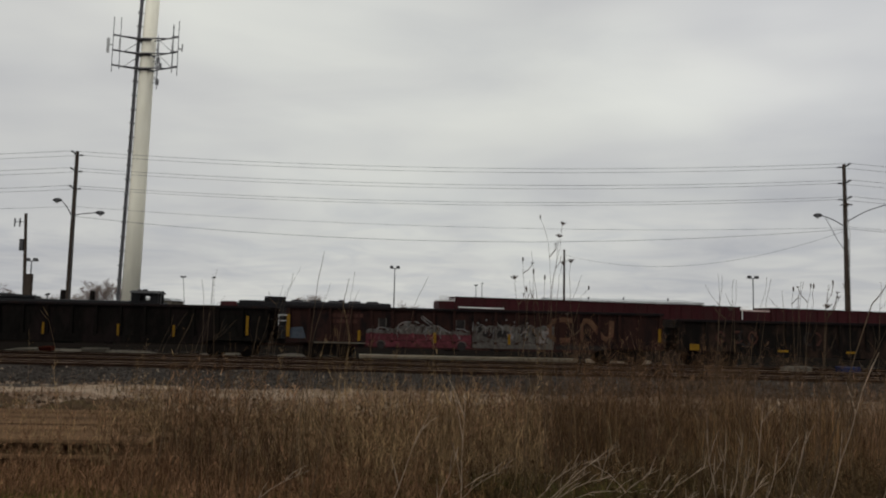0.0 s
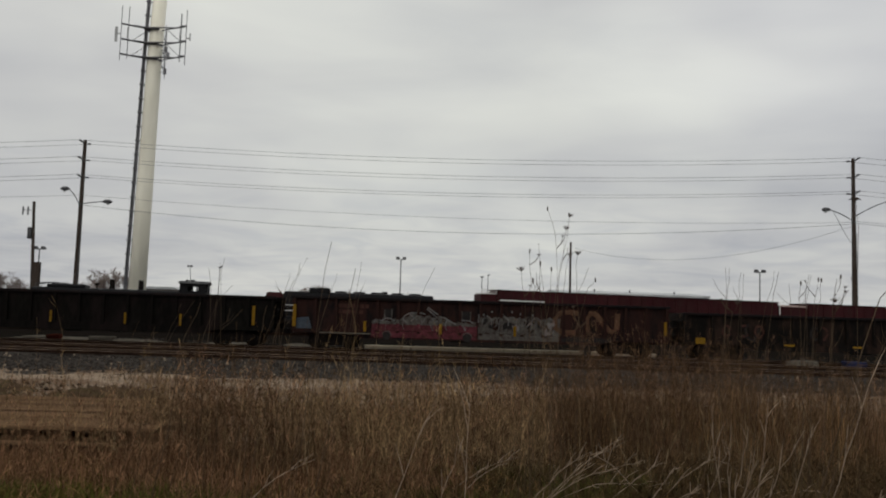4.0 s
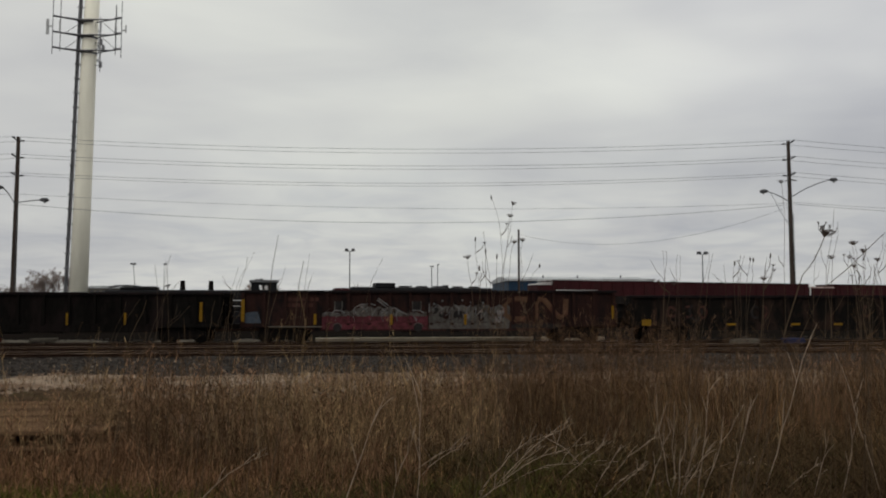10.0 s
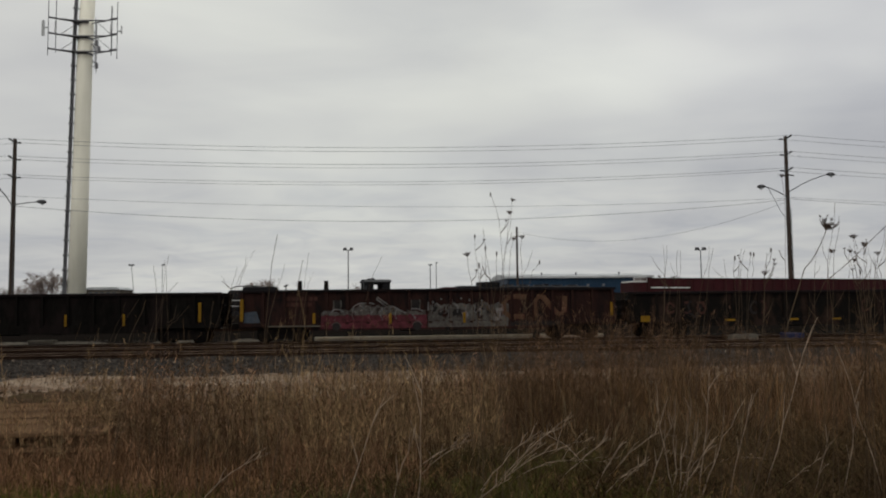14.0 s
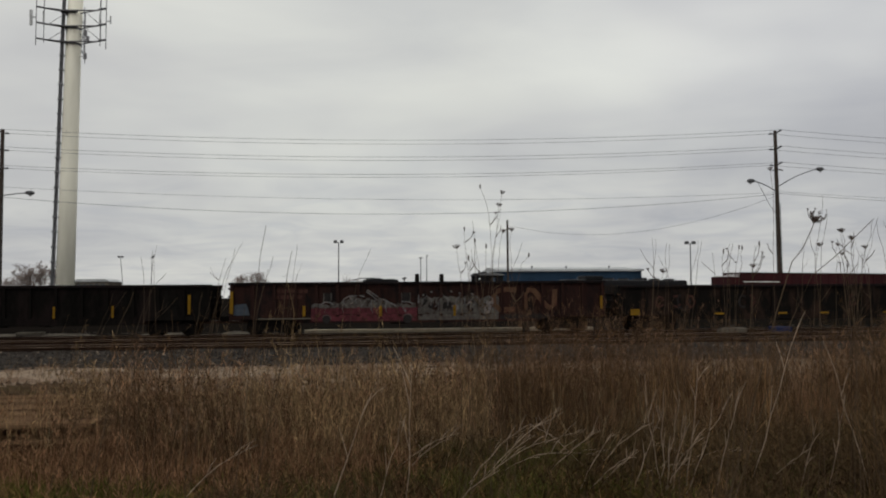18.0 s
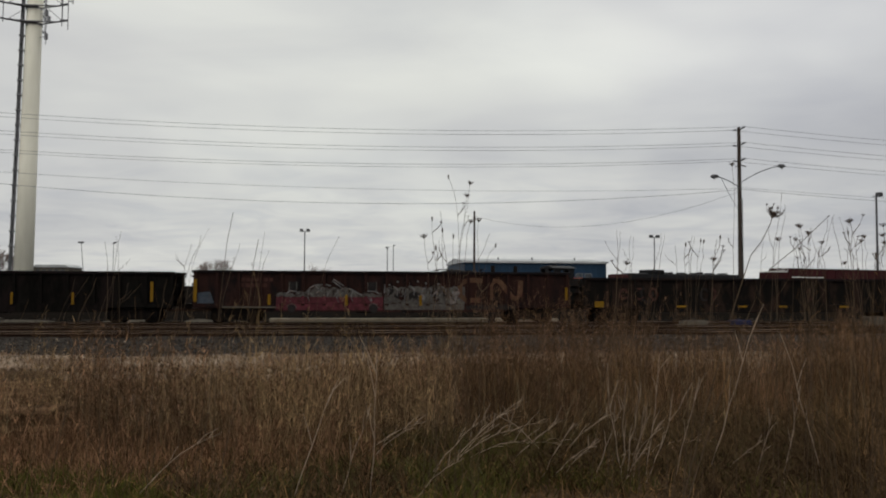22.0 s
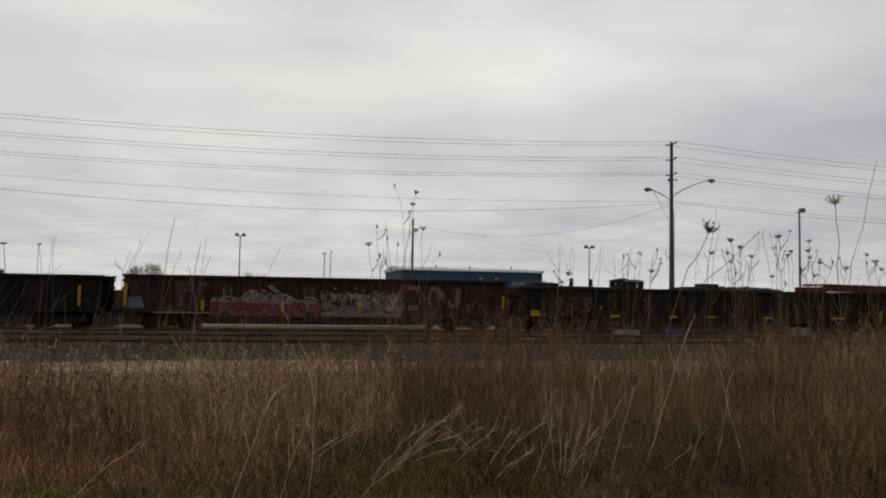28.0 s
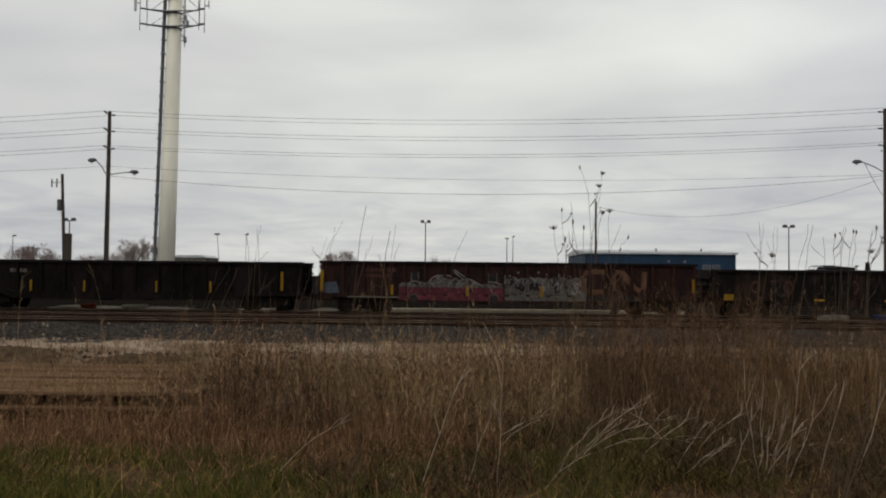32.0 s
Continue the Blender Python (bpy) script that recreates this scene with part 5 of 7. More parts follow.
def plain_pole(x, y, top, r, label, extra=0):
    g = thing("wooden_pole", label, "pole", "short wooden poles", at=pose(x, y, 0))
    bm = bmesh.new()
    lean = -.75 if extra else 0.0
    tube(bm, [(0, 0, -.3), (lean, 0, top)], [r, r * .75], 10)
    part("pole", bm, "pole_wood", g)
    if extra:
        bm = bmesh.new()
        soft_box(bm, -1.25, -.7, -.35, .3, top - 5.2, top - 3.6, .1)
        part("transformer", bm, "pole_steel", g, "grey can transformer")
        bm = bmesh.new()
        tube(bm, [(lean, 0, top - 1.2), (-2.3, 0, top - 1.2)], .05, 5)
        for dx in (-2.2, -1.5):
            tube(bm, [(dx, 0, top - 1.9), (dx, 0, top - .7)], .09, 6)
        part("bracket", bm, "pole_steel", g)
        bm = bmesh.new()
        soft_box(bm, -.1, .75, -.4, .3, -.2, 7.5, .08)
        part("cabinet", bm, "pole_wood", g)
    return g


plain_pole(17.45, 105, 12.1, .17, "plain dark wooden pole carrying one wire")
plain_pole(-55.9, 110, 15.9, .25, "wooden pole with a transformer and brackets", 1)
plain_pole(112.4, 85, 9.8, .2, "plain dark wooden pole in the distance")

# ---- blue industrial building ----


def blue_shed():
    g = thing("industrial_building", "long blue metal-clad industrial shed with a pale roof", "building", at=pose(21.4, 140, -.2))
    L, D, H = 26.3, 22.0, 6.45
    for nm, x0, x1, y0, y1 in (("wall", 0, L, 0, .25), ("wall", 0, L, D - .25, D), ("wall", 0, .25, .25, D - .25), ("wall", L - .25, L, .25, D - .25)):
        bm = bmesh.new()
        box(bm, x0, x1, y0, y1, 0, H)
        part(nm, bm, "blue_cladding", g)
    bm = bmesh.new()
    a = [bm.verts.new((-.3, y, z)) for y, z in ((-.4, H), (-.4, H + .35), (D / 2, H + 1.1), (D + .4, H + .35), (D + .4, H))]
    b = [bm.verts.new((L + .3, v.co.y, v.co.z)) for v in a]
    for k in range(5):
        bm.faces.new((a[k], b[k], b[(k + 1) % 5], a[(k + 1) % 5]))
    bm.faces.new(a)
    bm.faces.new(b)
    roof = part("roof", bm, "roof_pale", g, "pale low-pitched metal roof")
    for x in (7.0, 13.4, 21.5):
        bm = bmesh.new()
        tube(bm, [(x, 4, H + .5), (x, 4, H + 1.15)], .14, 8)
        part("vent", bm, "galvanised", roof)
    for x in (14.6, 17.4):
        bm = bmesh.new()
        soft_box(bm, x - .2, x + .2, -.3, 0, H - 1.5, H - 1.1, .05)
        part("wall_light", bm, "galvanised", g, "grey wall light")
    for x in (20.5, 22.2):
        w = bmesh.new()
        box(w, x, x + 1.4, -.03, 0, H - 3.2, H - 1.8)
        ob = part("window", w, "galvanised", g)
        w = bmesh.new()
        box(w, x + .12, x + 1.28, -.045, -.03, H - 3.08, H - 1.92)
        part("pane", w, "window_glass", ob)
    rib = None
    for k in range(52):
        if rib is None:
            bm = bmesh.new()
            prism(bm, [(-.05, .05), (.05, .05), (.05, H - .02), (-.05, H - .02)], -.05, 0)
            rib = part("cladding_rib", bm, "blue_cladding", g)
            rib.matrix_basis = pose(.25, 0, 0)
        else:
            shared("cladding_rib", rib, g, pose(.25 + k * .505, 0, 0))


blue_shed()


def far_shed(x, y, w, h, name="warehouse", label="low pale-roofed warehouse far behind the tracks"):
    g = thing(name, label, "building", at=pose(x, y, -.2))
    bm = bmesh.new()
    box(bm, 0, w, 0, 8, 0, h - .5)
    part("wall", bm, "concrete", g)
    bm = bmesh.new()
    prism(bm, [(-.2, h - .5), (w * .1, h), (w * .9, h), (w + .2, h - .5)], -.2, 8.2)
    part("roof", bm, "roof_pale", g)
    for k in range(5):
        bm = bmesh.new()
        box(bm, w * (.1 + .17 * k), w * (.1 + .17 * k) + w * .1, -.03, 0, h - 1.6, h - .9)
        part("window", bm, "window_glass", g)


far_shed(-58.9, 160, 6.6, 6.0)

# ---- bare trees ----


def bare_tree(x, y, height, width, seed, levels=5, trunk=.25, label="bare winter tree with fine grey-brown twigs"):
    rng = random.Random(seed)
    g = thing("bare_tree", label, "tree", "bare trees behind the yard", at=pose(x, y, float(ground_z(0.0, 100.0))))
    bt, bc = bmesh.new(), bmesh.new()
    hub = height * .28
    tube(bt, [(0, 0, -.2), (rng.uniform(-.1, .1), 0, hub * .5), (0, 0, hub)], [trunk, trunk * .85, trunk * .7], 8)

    def grow(p, d, length, r, lv):
        q = p + d * length
        m = p.lerp(q, .5) + Vector((rng.uniform(-1, 1), rng.uniform(-1, 1), rng.uniform(-.5, .5))) * length * .07
        tube(bc if lv < levels - 1 else bt, [p, m, q], [max(r, .013), max(r * .8, .011), max(r * .6, .009)], 5 if lv > 2 else 3, False)
        if lv == 0:
            return
        for k in range(rng.choice((3, 3, 4)) if lv > 1 else 4):
            a = rng.uniform(0, 6.283)
            tilt = rng.uniform(.35, .85)
            side = d.cross(Vector((math.cos(a), math.sin(a), .3))).normalized()
            nd = (d * math.cos(tilt) + side * math.sin(tilt) + Vector((0, 0, .12))).normalized()
            grow(p.lerp(q, rng.uniform(.55, 1)), nd, length * rng.uniform(.6, .82), r * .55, lv - 1)

    for k in range(5):
        a = 6.283 * k / 5 + rng.uniform(-.4, .4)
        grow(Vector((0, 0, hub * rng.uniform(.7, 1))), Vector((math.cos(a) * width / height, math.sin(a) * width / height, 1.0)).normalized(), height * .27, trunk * .5, levels - 1)
    part("trunk", bt, "bark", g)
    part("crown", bc, "twig", g)


bare_tree(-65.8, 160, 10.2, 10.0, 3, 7, .3)
bare_tree(-69.6, 163, 8.0, 7.0, 12, 6, .25)
bare_tree(-87.0, 160, 9.2, 11.0, 4, 7, .3)
bare_tree(-91.2, 163, 8.6, 9.0, 5, 6, .3)
bare_tree(-78.0, 165, 7.0, 7.0, 6, 6, .2)
bare_tree(-98.5, 158, 10.5, 8.0, 7, 6, .35)
bare_tree(-28.4, 180, 9.0, 8.0, 8, 6, .3)
bare_tree(-4.3, 150, 7.4, 7.0, 9, 5, .25)
bare_tree(-17.0, 170, 6.2, 6.0, 10, 5, .2)

# ---- foreground weeds ----


def blades(name, roots, h, w, lean, mat, label, cat, seed, bend=1.0, n=3):
    """Thin dry ribbons with their own bend, joined in one object. h, w: height and width of each; lean: sideways reach."""
    rng = np.random.default_rng(seed)
    N = len(roots)
    a = rng.uniform(0, 2 * np.pi, N)
    f = rng.uniform(-.9, .9, N)
    wide = np.stack([np.cos(f), np.sin(f), np.zeros(N)], 1) * (w / 2)[:, None]
    dirn = np.stack([np.cos(a), np.sin(a), np.zeros(N)], 1) * lean[:, None]
    z0 = ground_z(roots[:, 0], roots[:, 1]) - .02
    rows = []
    for k in range(n + 1):
        t = k / n
        c = np.stack([roots[:, 0], roots[:, 1], z0 + h * (t - .12 * bend * t * t * np.clip(lean / h, 0, 1.5))], 1) + dirn * (t ** 1.7)
        c += rng.normal(0, .012, (N, 3)) * (t > 0) * h[:, None]
        q = 1 - .75 * t
        rows += [c - wide * q, c + wide * q]
    v = np.stack(rows, 1)
    quad = np.array([(2 * k, 2 * k + 1, 2 * k + 3, 2 * k + 2) for k in range(n)])
    fc = quad[None] + (2 * (n + 1)) * np.arange(N)[:, None, None]
    ob = from_arrays(name, v.reshape(-1, 3), fc.reshape(-1, 4), mat)
    return tagged(ob, label, cat, kind="stuff")


def field(rng, N, y0, y1, u0, u1, keep):
    """Root points spread over a wedge in front, thinned by keep(x, y)."""
    out = []
    while sum(map(len, out)) < N:
        y = np.sqrt(rng.uniform(y0 * y0, y1 * y1, N))
        x = rng.uniform(u0, u1, N) * y
        ok = rng.random(N) < keep(x, y)
        out.append(np.stack([x, y], 1)[ok])
    return np.concatenate(out)[:N]


def clump(x, y):
    """Patchiness of the stand of weeds."""
    s = np.sin(x * 2.1 + 1.3 * np.sin(y * 1.1)) * np.sin(y * 1.7 + np.sin(x * 1.3)) + .5 * np.sin(x * 5.3 + y * 2.2) * np.sin(y * 4.1 - x)
    return np.clip(.5 + .45 * s, 0.05, 1)


def right_side(x, y):
    """0 on the thin left part of the stand, 1 on the thick right part."""
    return np.clip((x / y + .10) / .42, 0, 1)


def column(x, y):
    """Plants stand in columns with gaps between: 1 inside a column, 0 in a gap."""
    u = x / y
    return np.clip(.45 + .7 * np.sin(u * 37 + 1.1 + .5 * np.sin(y * 1.7)) + .35 * np.sin(u * 83 + 2.0), 0, 1)


def low_part(x, y):
    """Shorter plants where the road shows over the stand, full height on the right."""
    u = x / y
    return .58 + .16 * column(x, y) + .26 * np.clip((u - .12) / .12, 0, 1) * np.clip((.34 - u) / .05, 0, 1) + .24 * np.clip((u - .33) / .03, 0, 1) + .1 * np.clip((u - .48) / .1, 0, 1)


def ribbons(name, paths, w, mat, label, cat, taper=.7):
    """Thin ribbons along paths (N, k, 3), turned roughly to the open side of the bank."""
    N, k, _ = paths.shape
    g = np.random.default_rng(N)
    f = g.uniform(-.8, .8, N)
    side = np.stack([np.cos(f), np.sin(f), np.zeros(N)], 1)[:, None] * (w[:, None] / 2 * (1 - taper * np.linspace(0, 1, k)))[..., None]
    v = np.stack([paths - side, paths + side], 2).reshape(N, 2 * k, 3)
    quad = np.array([(2 * i, 2 * i + 1, 2 * i + 3, 2 * i + 2) for i in range(k - 1)])
    fc = quad[None] + 2 * k * np.arange(N)[:, None, None]
    return tagged(from_arrays(name, v.reshape(-1, 3), fc.reshape(-1, 4), mat), label, cat, kind="stuff")


def bushy(rng, p, h, lean, branches, reach, lo=.3):
    """Stems with short side twigs on their upper part: two path arrays."""
    N = len(p)
    drift = 3 * np.sin(p[:, 0] * 1.9 + 2 * np.sin(p[:, 1] * 1.3)) + 2 * np.sin(p[:, 1] * 2.3 - p[:, 0])
    a = drift + rng.normal(0, .9, N)
    lean = lean * (.8 + 1.5 * np.abs(np.sin(p[:, 0] * 2.7 + p[:, 1] * 1.9)))
    z0 = ground_z(p[:, 0], p[:, 1]) - .02
    d = np.stack([np.cos(a) * lean, np.sin(a) * lean], 1)
    kink = rng.normal(0, .026, (N, 6, 2)) * h[:, None, None]
    t = np.linspace(0, 1, 6)
    xy = p[:, None] + d[:, None] * (t ** 1.6)[None, :, None] + kink * (t > 0)[None, :, None]
    z = z0[:, None] + h[:, None] * t[None]
    stems = np.concatenate([xy, z[..., None]], -1)
    i = np.repeat(np.arange(N), branches)
    s = rng.uniform(lo, 1.0, len(i))
    q = s * 5
    k = np.minimum(q.astype(int), 4)
    base = stems[i, k] + (stems[i, k + 1] - stems[i, k]) * (q - k)[:, None]
    L = reach * h[i] * (1.25 - s) * rng.uniform(.4, 1.2, len(i))
    b = rng.uniform(0, 2 * np.pi, len(i))
    up = rng.uniform(.1, 1.4, len(i))
    out = np.stack([np.cos(b), np.sin(b), up], 1)
    out /= np.linalg.norm(out, axis=1)[:, None]
    tip = base + out * L[:, None]
    mid = (base + tip) / 2 + np.stack([np.zeros(len(i)), np.zeros(len(i)), -.08 * L], 1)
    return stems, np.stack([base, mid, tip], 1)


def far_right(x, y):
    """1 where the stand reaches close to the viewpoint."""
    return np.clip((x / y - .6) / .3, 0, 1)


def flecks(rng, stems, per, lo, size):
    """Small curled dry leaves and seed husks on the upper part of each stem: a path array."""
    N, k, _ = stems.shape
    i = np.repeat(np.arange(N), per)
    s = lo + (1 - lo) * rng.random(len(i)) ** .8
    q = s * (k - 1)
    j = np.minimum(q.astype(int), k - 2)
    base = stems[i, j] + (stems[i, j + 1] - stems[i, j]) * (q - j)[:, None]
    a = rng.uniform(0, 2 * np.pi, len(i))
    base = base + np.stack([np.cos(a), np.sin(a), np.zeros(len(i))], 1) * (rng.uniform(0, .05, len(i)) * (1.3 - s))[:, None]
    L = size * rng.uniform(.5, 1.5, len(i))
    out = np.stack([np.cos(a), np.sin(a), rng.uniform(.2, 2.6, len(i))], 1)
    out /= np.linalg.norm(out, axis=1)[:, None]
    tip = base + out * L[:, None]
    mid = (base + tip) / 2 + np.stack([np.zeros(len(i)), np.zeros(len(i)), .12 * L], 1)
    return np.stack([base, mid, tip], 1)


def tufted(rng, centres, per, spread, h, reach):
    """Tufts of grass: blades that fan out of one root and lean with their tuft. Gives a path array."""
    N = len(centres)
    i = np.repeat(np.arange(N), per)
    a = rng.uniform(0, 2 * np.pi, len(i))
    r = np.abs(rng.normal(0, spread, len(i)))
    xy = centres[i] + np.stack([np.cos(a), np.sin(a)], 1) * r[:, None]
    tall = (h * rng.uniform(.65, 1.25, N))[i] * rng.uniform(.45, 1.0, len(i))
    sway = rng.normal(0, .22, (N, 2))[i] + np.stack([np.cos(a), np.sin(a)], 1) * (reach * rng.uniform(.2, 1.3, len(i)))[:, None]
    z0 = ground_z(xy[:, 0], xy[:, 1]) - .02
    out = []
    for t in (0, .35, .7, 1.0):
        q = xy + sway * (tall * t ** 1.8)[:, None]
        z = z0 + tall * (t - .28 * t ** 3 * np.clip(np.hypot(sway[:, 0], sway[:, 1]), 0, 1.2))
        out.append(np.concatenate([q, z[:, None]], 1))
    return np.stack(out, 1)


def hollow(x, y):
    """Close to 0 in a darker, thinner stretch of the near growth."""
    return 1 - .85 * np.exp(-((x / y - .56) / .07) ** 2) * np.clip((10.5 - y) / 1.5, 0, 1)


def patchy(x, y):
    """Wide light and dark patches of the stand."""
    return np.clip(.5 + .6 * np.sin(x * .9 + .7 * np.sin(y * .8)) * np.sin(y * 1.1 + .8 * np.sin(x * .7 + 1)), 0, 1)


def centre(x, y):
    """1 along the straight dark stems in the middle of the stand."""
    return np.exp(-((x / y - .155) / .06) ** 2)


def stand(x, y):
    """Where the thick stand grows: behind the low tangle in the middle, closer in towards the far right."""
    edge = 11.5 - 4.6 * far_right(x, y)
    return np.clip((y - edge) / .8, 0, 1) * hollow(x, y)


rng = np.random.default_rng(11)
# the thick stand of branching weeds, in golden and in grey patches
for kind, count, mask in (("brown", 2500, lambda x, y: np.clip(2.6 * patchy(x, y) - .75, 0, 1)), ("grey", 1700, lambda x, y: np.clip(1.7 - 2.6 * patchy(x, y), 0, 1))):
    p = field(rng, count, 6.2, 14.8, -.75, 1.55, lambda x, y: (.03 + .97 * right_side(x, y)) * (.1 + .9 * clump(x, y)) * mask(x, y) * stand(x, y) * (.4 + .6 * np.maximum(column(x, y), right_side(x, y))))
    rs = right_side(p[:, 0], p[:, 1])
    h = rng.normal(1.2, .2, len(p)).clip(.6, 1.7) * (.82 + .22 * rs + .12 * far_right(p[:, 0], p[:, 1])) * np.where(rng.random(len(p)) < .06 + .22 * column(p[:, 0], p[:, 1]), 1, low_part(p[:, 0], p[:, 1])) * (.84 + .32 * clump(p[:, 0] * .7 + 3, p[:, 1] * .6))
    lean = np.abs(rng.normal(0, .11, len(p))) + np.where(rng.random(len(p)) < .14, rng.uniform(.15, .5, len(p)), 0)
    st, br = bushy(rng, p, h, lean * h, 11, .2, .35)
    fl = flecks(rng, st, 34 if kind == "brown" else 14, .32, .06)
    gold = kind == "brown"
    ribbons("brown_weeds" if gold else "grey_weeds", st, rng.uniform(.005, .010, len(st)), "brown_stem" if gold else "grey_stem", "dense stand of dead branching brown weeds" if gold else "patches of grey-brown leafless dead weeds", "weeds")
    ribbons("weed_twigs" if gold else "grey_twigs", br, rng.uniform(.0026, .0045, len(br)), "brown_stem" if gold else "grey_stem", "thin side twigs of the dead weeds", "weeds", .5)
    ribbons("dry_leaves" if gold else "grey_husks", fl, rng.uniform(.0025, .0065, len(fl)), "weed_plume" if gold else "grey_stem", "curled dry leaves and husks on the dead weeds", "leaves", .6)
# straight dark stems in the middle
p = field(rng, 440, 10.8, 12.6, -.05, .36, lambda x, y: .9 * centre(x, y) + .05)
h = rng.normal(1.15, .2, len(p)).clip(.6, 1.7)
st, br = bushy(rng, p, h, np.abs(rng.normal(0, .07, len(p))) * h, 6, .22, .35)
ribbons("dark_weeds", st, rng.uniform(.007, .012, len(st)), "dark_stem", "straight dark leafless weeds standing together", "weeds")
ribbons("dark_twigs", br, rng.uniform(.004, .006, len(br)), "dark_stem", "dark twigs of the leafless weeds", "weeds", .4)
# dark twiggy clumps among the brown ones
p = field(rng, 850, 10.8, 13.4, -.1, 1.4, lambda x, y: np.clip(2.4 * clump(x * 1.4 + 2, y) - 1.3, 0, 1) * np.clip((x / y + .1) / .45, .05, 1))
h = rng.normal(1.25, .2, len(p)).clip(.7, 1.7) * low_part(p[:, 0], p[:, 1])
st, br = bushy(rng, p, h, np.abs(rng.normal(0, .16, len(p))) * h, 8, .3, .2)
ribbons("leafless_weeds", st, rng.uniform(.005, .009, len(st)), "dark_stem", "clumps of dark leafless twiggy weeds", "weeds")
ribbons("leafless_twigs", br, rng.uniform(.003, .006, len(br)), "dark_stem", "dark twigs of the leafless clumps", "weeds", .4)
# dark bushes standing alone on the thin side
for name, u, y, n, top, wide in (("dark_bush", -.285, 8.6, 46, 1.45, .13), ("dark_bush", -.385, 8.9, 22, 1.05, .13), ("dark_bush", -.19, 8.4, 34, 1.35, .12), ("dark_bush", -.09, 8.8, 38, 1.25, .15), ("dark_bush", -.02, 9.2, 30, 1.3, .12), ("dark_bush", .065, 9.3, 36, 1.35, .14), ("dark_bush", -.24, 9.0, 14, 1.4, .08)):
    p = np.stack([rng.normal(u * y, wide, n), rng.normal(y, .14, n)], 1)
    h = rng.uniform(.35, 1.0, n) ** .7 * top
    st, br = bushy(rng, p, h, np.abs(rng.normal(0, .12, n)) * h, 12, .26, .2)
    fl = flecks(rng, st, 18, .25, .06)
    ribbons(name, np.concatenate([st[:, ::2], st[:, 5:]], 1)[:, :3], rng.uniform(.006, .011, n), "dark_stem", "dark bushy dead weed standing apart", "weeds")
    ribbons(name + "_twigs", br, rng.uniform(.003, .006, len(br)), "dark_stem", "twigs of the dark bushy weed", "weeds", .4)
    ribbons(name + "_leaves", fl, rng.uniform(.004, .009, len(fl)), "weed_plume", "withered leaves of the bushy weed", "leaves", .5)
# tan feathery columns on the thin side
for u, y, n, top, wide, mat in ((-.335, 10.2, 90, 1.25, .34, "tan_stem"), (-.27, 9.8, 60, 1.15, .26, "weed_plume"), (-.165, 9.6, 70, 1.1, .3, "tan_stem"), (-.06, 10.0, 90, 1.15, .34, "weed_plume"), (.03, 10.2, 80, 1.25, .26, "tan_stem"), (.11, 10.3, 70, 1.3, .22, "weed_plume"), (-.42, 10.6, 40, .9, .3, "weed_plume")):
    p = np.stack([rng.normal(u * y, wide, n), rng.normal(y, .2, n)], 1)
    h = rng.uniform(.45, 1.0, n) ** .6 * top
    st, br = bushy(rng, p, h, np.abs(rng.normal(0, .08, n)) * h, 8, .16, .3)
    fl = flecks(rng, st, 30, .2, .06)
    ribbons("tan_clump", st, rng.uniform(.005, .009, n), "grey_stem", "feathery tan clump of dead weeds", "weeds")
    ribbons("tan_clump_twigs", br, rng.uniform(.003, .005, len(br)), "grey_stem", "twigs of the feathery clump", "weeds", .4)
    ribbons("tan_clump_plumes", fl, rng.uniform(.003, .007, len(fl)), mat, "feathery plumes of the tan clump", "leaves", .6)
# a taller thicket
p = np.stack([rng.normal(.285, .085, 280), rng.uniform(10.8, 12.6, 280)], 1)
p[:, 0] *= p[:, 1]
h = rng.normal(1.72, .24, len(p)).clip(1.0, 2.2)
st, br = bushy(rng, p, h, np.abs(rng.normal(0, .1, len(p))) * h, 12, .18, .35)
ribbons("thicket_stems", st, rng.uniform(.004, .008, len(st)), "dark_stem", "thicket of taller dead brown weeds", "weeds")
ribbons("thicket_twigs", br, rng.uniform(.0025, .0045, len(br)), "brown_stem", "fine twigs of the taller thicket", "weeds", .4)
fl = flecks(rng, st, 36, .25, .045)
ribbons("thicket_leaves", fl, rng.uniform(.0025, .006, len(fl)), "husk", "withered leaves of the taller thicket", "leaves", .6)
# taller, sparser twiggy weeds that rise before the wagons
p = field(rng, 900, 10.6, 12.8, .02, .95, lambda x, y: np.clip((x / y) / .3, .1, 1) * np.clip(1.5 * clump(x * 1.1 + 6, y * .8) - .25, .04, 1) * (.35 + .65 * column(x, y)))[:210]
h = rng.normal(1.62, .22, len(p)).clip(1.0, 2.15)
st, br = bushy(rng, p, h, np.abs(rng.normal(0, .16, len(p))) * h, 20, .2, .35)
fl = flecks(rng, st, 26, .4, .045)
ribbons("twiggy_weeds", st, rng.uniform(.004, .008, len(st)), "dark_stem", "tall dark twiggy weeds before the wagons", "weeds")
ribbons("twiggy_shoots", br, rng.uniform(.0025, .0045, len(br)), "dark_stem", "fine dark shoots of the tall twiggy weeds", "weeds", .4)
ribbons("twiggy_husks", fl, rng.uniform(.003, .006, len(fl)), "tangle", "dark withered husks on the twiggy weeds", "leaves", .6)
